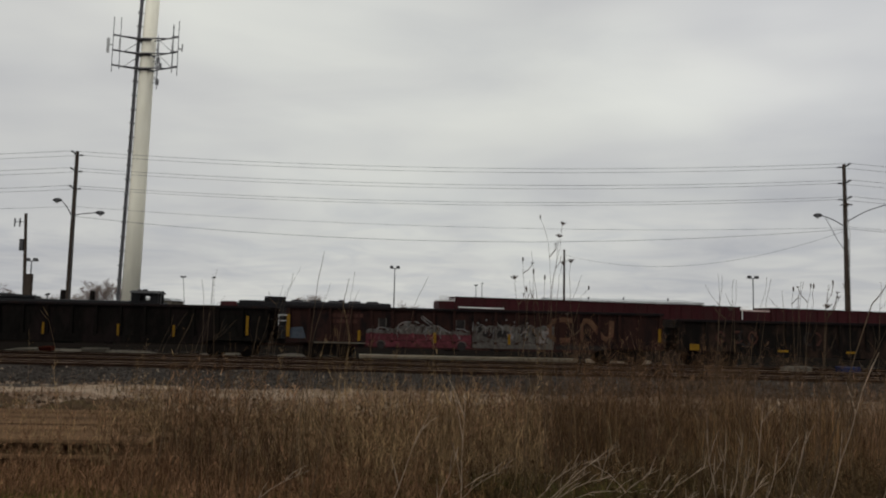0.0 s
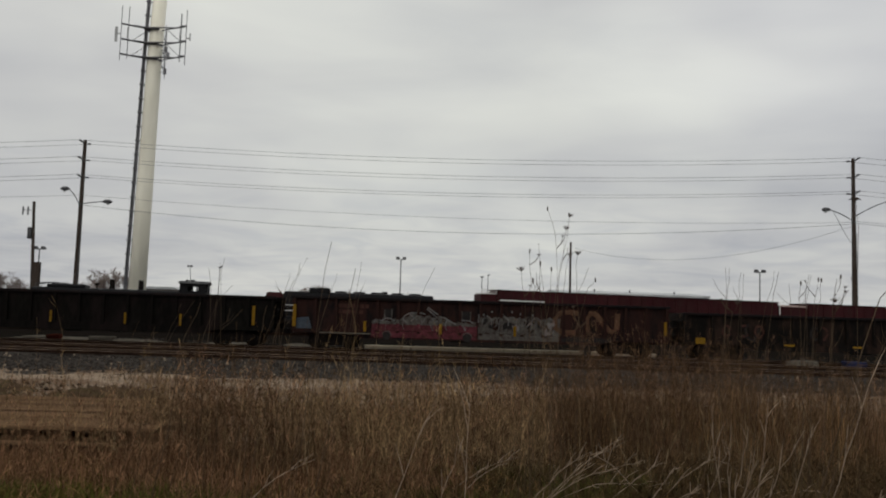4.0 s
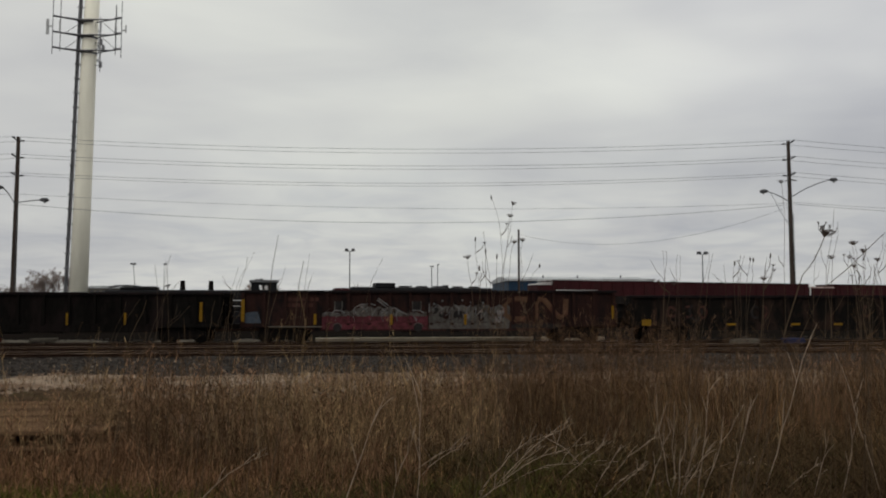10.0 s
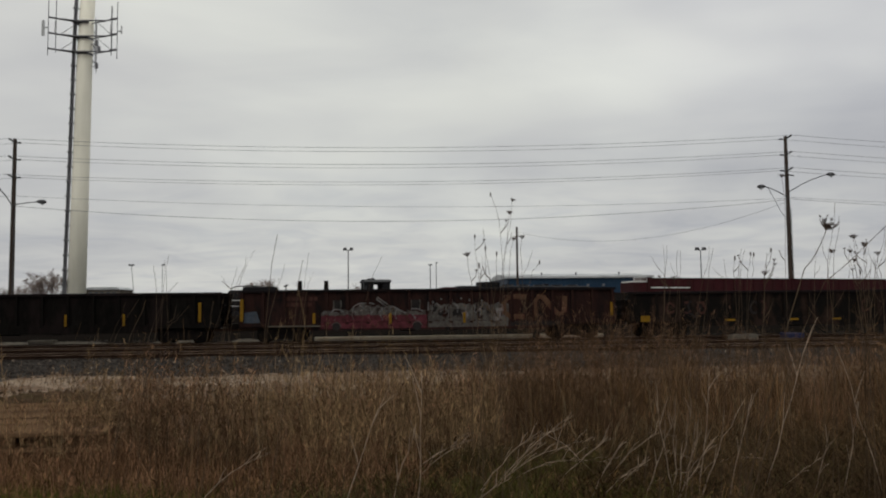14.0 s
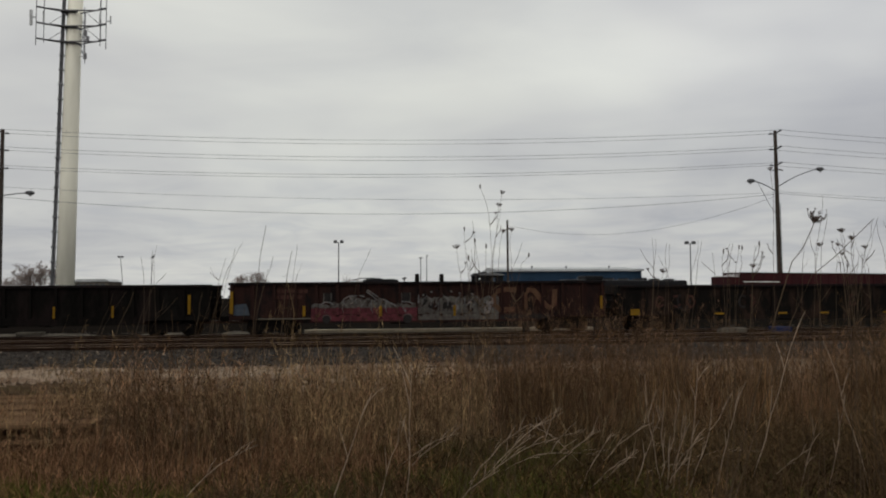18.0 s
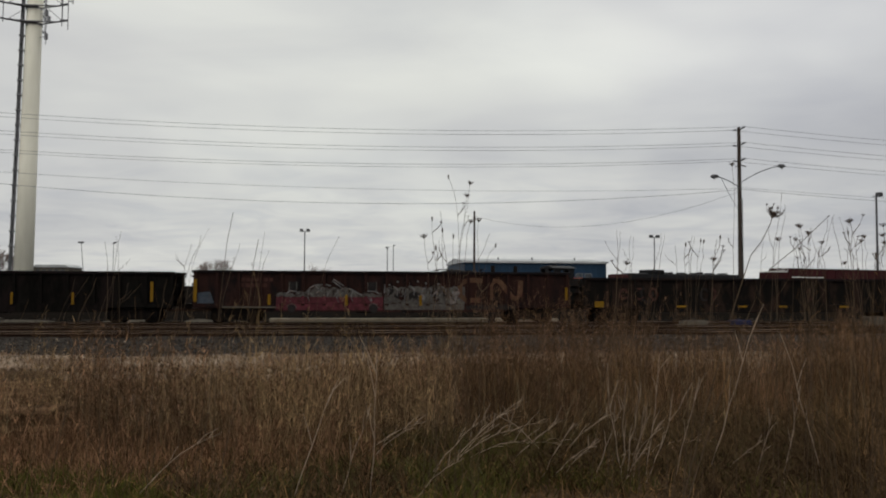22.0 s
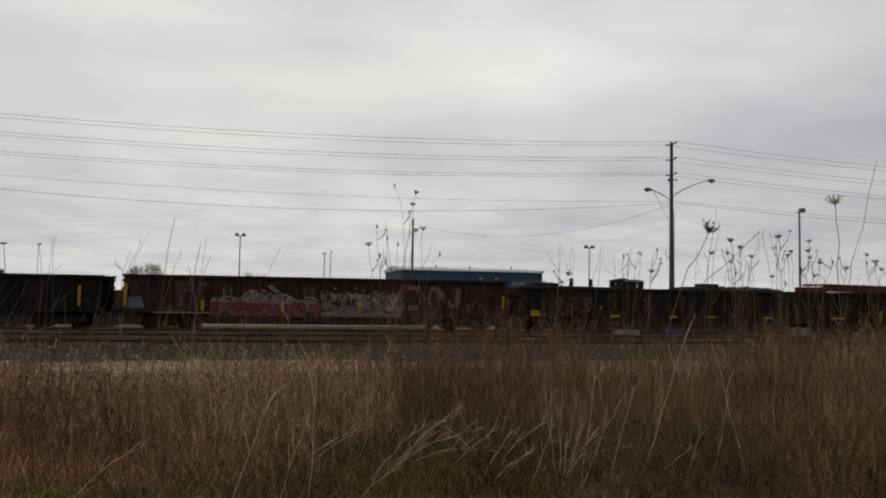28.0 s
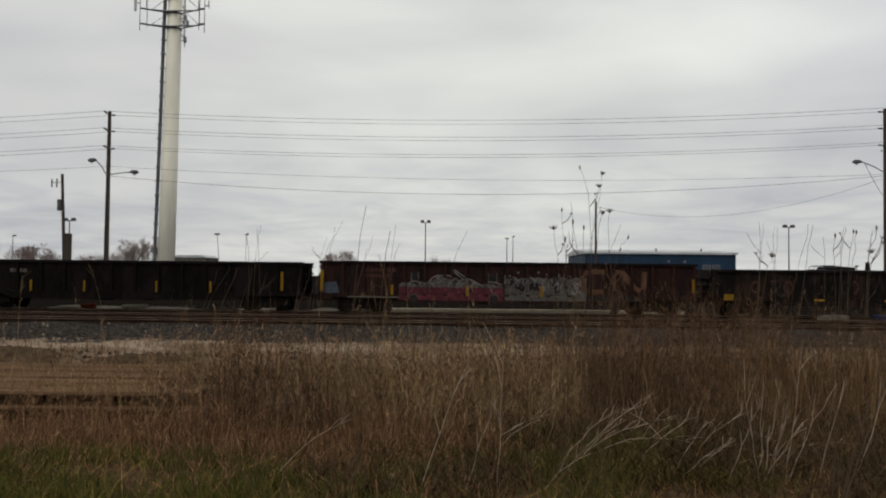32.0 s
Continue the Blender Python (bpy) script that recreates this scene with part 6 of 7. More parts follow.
# golden tufts behind
p = field(rng, 8000, 11.2, 15.0, -.75, 1.5, lambda x, y: np.clip(2.2 * clump(x * .9 + 5, y * .8 + 2) - .8, 0, 1) * (.12 + .88 * right_side(x, y)))
rs = right_side(p[:, 0], p[:, 1])
h = rng.uniform(.6, 1.2, len(p)) * (.85 + .25 * rs) * low_part(p[:, 0], p[:, 1])
blades("golden_tufts", p, h, rng.uniform(.007, .015, len(p)), np.abs(rng.normal(0, .14, len(p))) * h, "dry_blade", "golden tufts of dry grass between the weeds", "grass", 7)
# thin stand on the left
p = field(rng, 1250, 7.8, 12.4, -.75, .14, lambda x, y: np.clip(2.0 * clump(x + 1, y) - .6, .02, 1) * np.clip(1.0 + 3.2 * (x / y), .12, 1))
h = rng.normal(.8, .22, len(p)).clip(.35, 1.3) * np.where(rng.random(len(p)) < .16, 1.55, 1)
st, br = bushy(rng, p, h, np.abs(rng.normal(0, .13, len(p))) * h, 5, .25)
ribbons("thin_weeds", st, rng.uniform(.005, .009, len(st)), "tan_stem", "thin scattered tan weeds at the edge of the stand", "weeds")
ribbons("thin_twigs", br, rng.uniform(.0035, .006, len(br)), "tan_stem", "fine side twigs of the scattered weeds", "weeds", .5)
fl = flecks(rng, st, 7, .35, .07)
ribbons("thin_leaves", fl, rng.uniform(.003, .008, len(fl)), "tan_stem", "dry leaves of the scattered weeds", "leaves", .6)
# dry grass in tufts, tall only where the stand comes close
p = field(rng, 15000, 5.0, 13.0, -.75, 1.55, lambda x, y: (.15 + .5 * right_side(x, y) * np.clip((y - 10.6) / 1.2, .06, 1) + .5 * far_right(x, y)) * (1.05 - .7 * clump(x + 3, y)) * hollow(x, y))
rs, fr = right_side(p[:, 0], p[:, 1]), far_right(p[:, 0], p[:, 1])
h = rng.uniform(.2, .75, len(p)) * (.35 + .5 * rs * np.clip((p[:, 1] - 7) / 3, 0, 1) + .35 * fr)
blades("dry_grass", p, h, rng.uniform(.005, .010, len(p)), np.abs(rng.normal(0, .5, len(p))) * h, "dry_blade", "tangled tan dry grass along the bank", "grass", 2)
# low dark tangle in front of the stand
p = field(rng, 9500, 6.0, 11.8, -.42, 1.5, lambda x, y: (.12 + .88 * right_side(x, y)) * (.3 + .7 * clump(x * 1.2 + 4, y + 1)) * np.where(y < 10.8, 1, .4))
p = np.concatenate([p, field(rng, 2600, 3.4, 6.6, .45, 1.5, clump)])
h = rng.uniform(.12, .5, len(p)) * (1 + .3 * far_right(p[:, 0], p[:, 1]))
st, br = bushy(rng, p, h, rng.uniform(.4, 1.3, len(p)) * h, 6, .45, .15)
ribbons("tangled_stems", st, rng.uniform(.004, .008, len(st)), "tangle", "leaning tangle of dark dead stems in the weeds", "weeds")
ribbons("tangled_twigs", br, rng.uniform(.003, .006, len(br)), "tangle", "twigs of the leaning tangle", "weeds", .4)
# tufts of tan grass through the stand, thicker and closer on the far right
p = field(rng, 260, 5.2, 9.4, .45, 1.5, lambda x, y: patchy(x, y) * np.clip((x / y - .58) / .25, .04, 1) * hollow(x, y))
tf = tufted(rng, p, 34, .07, .75, .45)
ribbons("near_tufts", tf, rng.uniform(.004, .008, len(tf)), "dry_blade", "leaning tufts of tan grass close by", "grass", .8)
p = field(rng, 320, 11.2, 13.6, -.1, 1.5, lambda x, y: (.15 + .85 * patchy(x + 2, y)) * right_side(x, y))
tf = tufted(rng, p, 36, .09, .95, .35)
ribbons("far_tufts", tf, rng.uniform(.005, .010, len(tf)), "weed_plume", "pale feathery tufts among the weeds", "grass", .8)
p = field(rng, 220, 5.6, 9.6, -.2, 1.4, lambda x, y: .2 + .8 * patchy(x * 1.3 + 5, y))
tf = tufted(rng, p, 30, .10, .38, 1.0)
ribbons("low_tufts", tf, rng.uniform(.004, .008, len(tf)), "tangle", "low sprawling tufts of dark dead grass", "grass", .7)
# tall dark stems on the thin side
p = np.concatenate([field(rng, 60, 7.4, 9.4, -.45, .12, lambda x, y: .3 + .7 * clump(x, y)), np.stack([rng.normal(-2.05, .38, 44), rng.uniform(7.6, 8.8, 44)], 1)])
h = rng.uniform(.9, 1.7, len(p))
st, br = bushy(rng, p, h, np.abs(rng.normal(0, .14, len(p))) * h, 5, .2, .3)
ribbons("slender_stems", st, rng.uniform(.004, .007, len(st)), "dark_stem", "tall slender dead stems before the wagons", "weeds", .6)
ribbons("slender_twigs", br, rng.uniform(.003, .005, len(br)), "dark_stem", "forked twigs of the slender stems", "weeds", .4)
# low olive growth under and in front of the stand
p = field(rng, 15000, 6.0, 11.9, -.15, 1.3, lambda x, y: .25 + .75 * patchy(x * 1.4 + 3, y * 1.2))
h = rng.uniform(.06, .26, len(p))
blades("olive_growth", p, h, rng.uniform(.006, .014, len(p)), rng.uniform(.3, 1.4, len(p)) * h, "olive_blade", "low dark olive growth under the dead weeds", "grass", 15)
# low thatch
p = field(rng, 30000, 5.2, 14.5, -.8, 1.5, lambda x, y: (.4 + .6 * clump(x, y)) * hollow(x, y))
h = rng.uniform(.05, .25, len(p))
blades("grass_thatch", p, h, rng.uniform(.005, .012, len(p)), rng.uniform(.4, 2.2, len(p)) * h, "thatch", "flattened dead grass thatch on the ground", "grass", 3)
# reddish dead stubble on the left
p = field(rng, 9000, 7.0, 10.4, -.8, .05, lambda x, y: np.clip(.15 + clump(x * .7, y * 1.1 + 1), 0, 1) * np.clip((y - 6.2) / 1.6, .15, 1))
h = rng.uniform(.08, .30, len(p)) * (1 + 1.1 * np.clip(2 * clump(p[:, 0] * 1.7 + 2, p[:, 1]) - 1, 0, 1))
blades("dead_stubble", p, h, rng.uniform(.006, .011, len(p)), np.abs(rng.normal(0, .45, len(p))) * h, "russet_blade", "reddish-brown dead stubble in front of the timbers", "grass", 8)
# reddish stems in front of the timbers and through the green grass
p = field(rng, 300, 5.6, 9.0, -.75, .05, lambda x, y: .15 + .85 * clump(x * 1.6 + 4, y * 1.2))
h = rng.uniform(.3, .85, len(p))
st, br = bushy(rng, p, h, np.abs(rng.normal(0, .3, len(p))) * h, 7, .3, .15)
fl = flecks(rng, st, 16, .1, .05)
ribbons("reddish_weeds", st, rng.uniform(.004, .007, len(st)), "dark_stem", "low reddish dead weeds by the timbers", "weeds")
ribbons("reddish_twigs", br, rng.uniform(.0028, .0045, len(br)), "russet_blade", "twigs of the low reddish weeds", "weeds", .4)
ribbons("reddish_leaves", fl, rng.uniform(.003, .007, len(fl)), "russet_blade", "withered leaves of the low reddish weeds", "leaves", .5)
# bleached straws through everything
p = field(rng, 340, 7.2, 11.0, -.6, 1.45, lambda x, y: (.06 + .94 * right_side(x, y)) * (.3 + .7 * clump(x + 7, y)))
h = rng.uniform(.4, 1.1, len(p))
st, br = bushy(rng, p, h, np.abs(rng.normal(.1, .25, len(p))) * h, 3, .3, .4)
ribbons("bleached_straws", st, rng.uniform(.004, .007, len(st)), "straw", "single bleached straws among the brown weeds", "grass", .6)
ribbons("straw_twigs", br, rng.uniform(.003, .005, len(br)), "straw", "forks of the bleached straws", "grass", .5)
# fresh green shoots
p = field(rng, 21000, 5.4, 10.6, -.8, 1.4, lambda x, y: np.clip(2.6 * clump(x * .8 + 1, y * .9) - 1.0, 0, 1) * np.where((x / y < -.12) & (y < 7.3), .65, np.where((y < 11.2) & (x / y < .42) & (x / y > -.12), .62, .12)))
h = rng.uniform(.06, .18, len(p))
blades("green_grass", p, h, rng.uniform(.006, .013, len(p)), rng.uniform(.2, .9, len(p)) * h, "green_blade", "fresh green grass shoots among dead weeds", "grass", 4)
# a greener strip close by on the thin side
p = field(rng, 9000, 5.2, 7.4, -.9, .02, lambda x, y: np.clip(2.4 * clump(x * 1.1 + 2.5, y * 1.2 + 1) - .7, 0, 1) * np.clip(.15 - 3 * (x / y), .1, 1))
h = rng.uniform(.06, .2, len(p))
blades("green_strip", p, h, rng.uniform(.006, .012, len(p)), rng.uniform(.2, .9, len(p)) * h, "green_blade", "strip of fresh green grass along the bank", "grass", 5)
# green patches showing through the low tangle
p = field(rng, 3600, 6.3, 9.6, -.06, .26, lambda x, y: np.clip(3.0 * patchy(x * 1.6 + 1, y * 1.3) - 1.6, 0, 1))
h = rng.uniform(.08, .24, len(p))
blades("green_patches", p, h, rng.uniform(.006, .012, len(p)), rng.uniform(.2, .9, len(p)) * h, "green_blade", "patches of green grass showing through dead weeds", "grass", 6)
# sparse weeds out on the mud
p = field(rng, 4200, 13.5, 24.5, -.75, .9, lambda x, y: np.clip(1.5 * clump(x * .6, y * .5) - .2, 0, 1))
h = rng.uniform(.1, .5, len(p))
blades("mud_weeds", p, h, rng.uniform(.010, .018, len(p)), np.abs(rng.normal(0, .4, len(p))) * h, "grey_stem", "sparse dead tufts on the muddy yard edge", "weeds", 6)
# tall thin stems standing close on the right
p = field(rng, 380, 3.0, 6.5, .62, 1.45, lambda x, y: .25 + .75 * clump(x * 1.3, y + 2))
h = rng.normal(1.5, .2, len(p)).clip(1.0, 2.0)
st, br = bushy(rng, p, h, np.abs(rng.normal(0, .15, len(p))) * h, 6, .14, .5)
ribbons("upright_stems", st, rng.uniform(.0028, .005, len(st)), "tangle", "tall thin dead stems standing close together", "weeds", .55)
ribbons("upright_twigs", br, rng.uniform(.002, .0032, len(br)), "brown_stem", "short twigs on the tall thin stems", "weeds", .4)
# scattered taller stems
p = field(rng, 760, 9.6, 12.4, -.55, 1.5, lambda x, y: (.5 + .5 * right_side(x, y)) * clump(x, y))
h = rng.uniform(1.05, 1.65, len(p)) * (.85 + .17 * right_side(p[:, 0], p[:, 1])) * (.3 + .7 * low_part(p[:, 0], p[:, 1]))
st, br = bushy(rng, p, h, np.abs(rng.normal(0, .2, len(p))) * h, 6, .16, .45)
ribbons("tall_weeds", st, rng.uniform(.004, .007, len(st)), "dark_stem", "scattered tall dead stems above the grass", "weeds")
ribbons("tall_twigs", br, rng.uniform(.003, .005, len(br)), "dark_stem", "short twigs at the tops of tall dead stems", "weeds", .4)


def umbel(parent, at, size, rng, mat="seed_head", axis=(0, 0, 1)):
    """A dried flower head: a cupped nest of thin rays with ragged seed clusters on its rim, along the stem's own direction."""
    bm = bmesh.new()
    at = Vector(at)
    n = 26
    turn = Vector((0, 0, 1)).rotation_difference(Vector(axis))
    for k in range(n):
        a = 6.283 * k / n + rng.uniform(-.25, .25)
        t = rng.uniform(.3, 1.1)
        d = turn @ (Vector((math.cos(a) * t, math.sin(a) * t, rng.uniform(.55, 1.1))) * size)
        curl = at + turn @ Vector((math.cos(a) * t * .7, math.sin(a) * t * .7, .36)) * size
        tube(bm, [at, curl, at + d], [size * .045, size * .04, size * .03], 3, False)
        for j in range(4):
            e = at + d + Vector((rng.uniform(-1, 1), rng.uniform(-1, 1), rng.uniform(-.6, .8))) * size * .17
            tube(bm, [at + d * .92, e], [size * .03, size * .045], 3, True)
    tube(bm, [at + turn @ Vector((0, 0, z)) * size for z in (-.12, .12, .36, .5)], [size * .06, size * .22, size * .42, size * .3], 9)
    return part("seed_head", bm, mat, parent)


def teasel(parent, at, size, rng):
    bm = bmesh.new()
    at = Vector(at)
    tube(bm, [at - Vector((0, 0, size)), at - Vector((0, 0, size * .6)), at, at + Vector((0, 0, size * .6)), at + Vector((0, 0, size))], [size * .2, size * .42, size * .5, size * .4, size * .1], 10)
    for k in range(70):
        a, z = rng.uniform(0, 6.283), rng.uniform(-.85, .9)
        r = .5 * math.sqrt(max(.05, 1 - z * z * .8))
        s = at + Vector((math.cos(a) * r, math.sin(a) * r, z)) * size
        tube(bm, [s, s + Vector((math.cos(a) * .18, math.sin(a) * .18, .12)) * size], [size * .03, size * .008], 3, False)
    for k in range(6):
        a = 6.283 * k / 6
        tube(bm, [at - Vector((0, 0, size)), at + Vector((math.cos(a) * .7, math.sin(a) * .7, -.6)) * size, at + Vector((math.cos(a) * .85, math.sin(a) * .85, .2)) * size], [size * .05, size * .04, size * .01], 3, False)
    return part("seed_head", bm, "seed_head", parent, "spiny dark teasel head")


KINDS = {0: ("dead_weed", "tall bare dead weed with a thin stem", "weed"), 1: ("wild_carrot", "dried wild carrot stem with cupped seed heads", "weed"), 2: ("tall_weed", "thin dead weed with a small seed bud", "weed"),
         3: ("wild_carrot", "dried wild carrot with one large seed head", "weed"), 6: ("dead_weed", "tall bare dead weed with a pale leaning stem", "weed"), 5: ("dead_weed", "thick bent stem of a dead weed", "weed"), 4: ("teasel", "dead teasel with a spiny oval head", "weed")}


def weed(hx, hz, lx, lz, y, kind, seed):
    """One dead weed: its head at (hx, hz), its stem passing (lx, lz), rooted in the bank."""
    rng = random.Random(seed)
    name, label, cat = KINDS[kind]
    slope = (lx - hx) / max(hz - lz, .05)
    slope = max(-.6, min(.6, slope))
    gz = float(ground_z(lx, y)) - .02
    rx = lx + slope * .45 * (lz - gz) + rng.uniform(-.14, .14)
    ry = y + rng.uniform(-.12, .12)
    g = thing(name, label, cat, "tall dead weeds", at=pose(rx, ry, gz))
    o = Vector((rx, ry, gz))
    head, low = Vector((hx, y, hz)) - o, Vector((lx, y, lz)) - o
    pts = []
    n = 9
    for k in range(n + 1):
        t = k / n
        if t < .6:
            q = Vector((0, 0, 0)).lerp(low, t / .6)
        else:
            q = low.lerp(head, (t - .6) / .4)
        wob = (2.4 if t > .6 else 4.5) * y / 1400 * (math.sin(k * .9 + seed) + rng.uniform(-.5, .5))
        if 0 < k < n:
            q = q + Vector((wob, rng.uniform(-.01, .01), 0))
        pts.append(q)
    size = y * rng.uniform(.9, 1.15) / 1400
    r0 = {3: 1.0, 4: 1.1, 0: .42, 5: .9, 6: .7}.get(kind, .46) * size
    bm = bmesh.new()
    tube(bm, pts, [r0 * (1.0 - .4 * k / n) for k in range(n + 1)], 6)
    part("stem", bm, "weed_stem", g)
    way = (pts[-1] - pts[-3]).normalized()
    if kind == 1:
        umbel(g, pts[-1] - Vector((0, 0, 4 * size)), 6.0 * size, rng, "seed_head", way)
    elif kind == 3:
        umbel(g, pts[-1] - way * 12 * size, 16 * size, rng, "seed_pale" if y < 2.1 else "seed_head", way)
    elif kind == 2:
        bm = bmesh.new()
        c = pts[-1]
        tube(bm, [c - Vector((0, 0, 5 * size)), c, c + Vector((0, 0, 4 * size))], [.7 * size, 1.7 * size, .7 * size], 6)
        part("seed_head", bm, "seed_head", g)
    elif kind == 4:
        teasel(g, pts[-1], 17 * size if y < 2 else 12 * size, rng)
    # crooked bare twigs along the lower stem
    for k in range(rng.choice((0, 1, 2, 3))):
        i = rng.randint(2, 6)
        s = rng.choice((-1, 1))
        tip = pts[i] + Vector((s * rng.uniform(6, 26), rng.uniform(-8, 8), rng.uniform(16, 48))) * size
        mid = pts[i].lerp(tip, rng.uniform(.35, .6)) + Vector((s * rng.uniform(1, 6) * size, 0, 0))
        bm = bmesh.new()
        tube(bm, [pts[i], mid, tip], [.42 * size, .34 * size, .2 * size], 4)
        part("twig", bm, "weed_stem", g)
    # a side twig or two
    for k in range(rng.choice((0, 1, 1, 2)) if kind in (1, 2) else 0):
        i = rng.randint(5, 8)
        s = rng.choice((-1, 1))
        tip = pts[i] + Vector((s * rng.uniform(8, 22), rng.uniform(-8, 8), rng.uniform(14, 34))) * size
        bm = bmesh.new()
        tube(bm, [pts[i], pts[i].lerp(tip, .5) + Vector((s * 3 * size, 0, 0)), tip], [.8 * size, .65 * size, .5 * size], 4)
        tw = part("twig", bm, "weed_stem", g)
        if rng.random() < .6:
            umbel(tw, tip, 3.2 * size, rng)


WEEDS_A = [
    (0.601, 2.492, 0.539, 2.067, 3.75, 1),
    (0.497, 2.518, 0.554, 2.292, 3.75, 2),
    (0.587, 2.432, 0.548, 2.157, 3.75, 1),
    (0.427, 2.260, 0.445, 2.085, 4.2, 1),
    (0.469, 2.354, 0.493, 2.085, 4.2, 2),
    (0.500, 2.277, 0.537, 2.081, 4.0, 2),
    (0.488, 2.378, 0.508, 2.138, 4.0, 0),
    (0.513, 2.209, 0.519, 2.073, 4.4, 2),
    (0.585, 2.261, 0.569, 2.076, 4.2, 2),
    (0.630, 2.319, 0.589, 2.079, 3.9, 1),
    (0.758, 2.370, 0.756, 2.089, 4.4, 1),
    (0.777, 2.203, 0.730, 2.124, 4.0, 2),
]
WEEDS_B = [
    (1.502, 2.473, 1.505, 2.080, 2.9, 1),
    (1.331, 2.229, 1.240, 2.063, 2.3, 3),
    (1.776, 2.259, 1.495, 2.018, 2.7, 5),
    (2.004, 2.231, 2.004, 2.065, 3.2, 1),
    (2.064, 2.216, 2.051, 2.069, 3.4, 1),
    (1.649, 2.355, 1.612, 2.093, 2.8, 0),
    (1.994, 2.297, 1.928, 2.079, 3.0, 0),
    (2.057, 2.268, 2.099, 2.075, 3.0, 1),
    (2.267, 2.220, 2.275, 2.080, 3.2, 1),
    (1.424, 2.104, 1.420, 2.048, 2.9, 1),
    (1.699, 2.220, 1.652, 2.069, 3.4, 2),
    (1.919, 2.210, 1.902, 2.080, 3.3, 1),
    (1.982, 2.111, 1.982, 2.053, 3.2, 2),
]
WEEDS_B2 = [
    (1.298, 2.254, 1.293, 2.086, 3.6, 0),
    (1.402, 2.237, 1.393, 2.075, 3.7, 0),
    (1.520, 2.242, 1.480, 2.073, 3.6, 0),
    (1.745, 2.210, 1.745, 2.082, 4.0, 0),
    (1.804, 2.219, 1.798, 2.082, 4.0, 2),
    (1.763, 2.245, 1.738, 2.078, 3.8, 0),
    (1.810, 2.225, 1.798, 2.078, 3.8, 2),
    (1.183, 2.095, 1.169, 2.041, 3.2, 1),
]
WEEDS_C = [
    (1.479, 2.281, 1.492, 2.054, 1.9, 3),
    (1.788, 2.436, 1.677, 2.060, 2.1, 6),
    (2.363, 2.250, 2.343, 2.078, 2.6, 1),
    (2.619, 2.195, 2.596, 2.070, 2.7, 1),
    (2.527, 2.368, 2.372, 2.056, 2.4, 2),
    (2.348, 2.153, 2.319, 2.047, 2.2, 4),
    (2.150, 2.090, 2.117, 2.022, 1.9, 4),
    (2.607, 2.063, 2.598, 2.016, 2.2, 4),
    (3.048, 2.105, 3.017, 2.043, 2.4, 1),
    (2.611, 2.327, 2.608, 2.088, 2.9, 2),
    (2.064, 2.269, 2.080, 2.085, 3.0, 1),
    (1.878, 2.215, 1.885, 2.083, 3.0, 2),
    (2.610, 2.200, 2.618, 2.076, 3.0, 2),
]
WEEDS_C2 = [
    (1.704, 2.243, 1.658, 2.061, 2.6, 0),
    (1.853, 2.263, 1.890, 2.079, 2.8, 0),
    (2.212, 2.181, 2.197, 2.073, 3.0, 1),
    (2.318, 2.137, 2.317, 2.064, 3.2, 2),
    (2.554, 2.151, 2.542, 2.066, 3.2, 1),
    (2.571, 2.139, 2.569, 2.057, 3.0, 1),
    (3.328, 2.249, 3.281, 2.060, 2.6, 0),
    (2.907, 2.270, 2.872, 2.076, 2.9, 0),
    (2.631, 2.222, 2.644, 2.086, 2.8, 2),
    (2.894, 2.191, 2.844, 2.059, 2.7, 1),
    (2.575, 1.790, 2.559, 1.705, 2.4, 4),
    (2.568, 1.706, 2.556, 1.624, 2.3, 4),
]
WEEDS_D = [
    (-1.204, 2.251, -1.211, 2.071, 4.4, 0),
    (-1.292, 2.224, -1.282, 2.063, 4.5, 0),
    (-0.545, 2.351, -0.616, 1.822, 4.0, 6),
    (-0.693, 2.284, -0.788, 2.043, 4.2, 0),
    (-0.779, 2.2, -0.808, 2.061, 4.2, 0),
    (-0.766, 2.265, -0.834, 2.059, 4.4, 0),
    (-0.509, 2.199, -0.559, 2.056, 4.0, 0),
    (-0.41, 2.271, -0.445, 2.061, 4.2, 0),
    (-0.44, 2.233, -0.496, 1.813, 4.2, 6),
    (-0.395, 2.175, -0.431, 2.049, 4.3, 0),
    (-0.025, 2.25, -0.109, 2.037, 4.2, 0),
    (-0.576, 2.145, -0.629, 1.892, 4.3, 0),
]
WEEDS_F = [
    (-1.703, 2.047, -1.874, 1.748, 5.6, 0),
    (-1.657, 2.039, -1.757, 1.748, 5.6, 6),
    (-1.606, 2.048, -1.65, 1.739, 5.8, 0),
    (-1.361, 2.0, -1.53, 1.833, 5.6, 0),
    (-1.196, 2.031, -1.253, 1.747, 5.6, 6),
    (-1.041, 1.97, -1.119, 1.756, 5.4, 0),
    (-1.181, 2.277, -1.194, 2.037, 4.4, 0),
    (-1.287, 2.147, -1.371, 2.042, 5.0, 0),
    (-1.922, 2.029, -2.024, 1.718, 6.0, 0),
    (-1.212, 2.051, -1.309, 1.716, 6.0, 0),
]
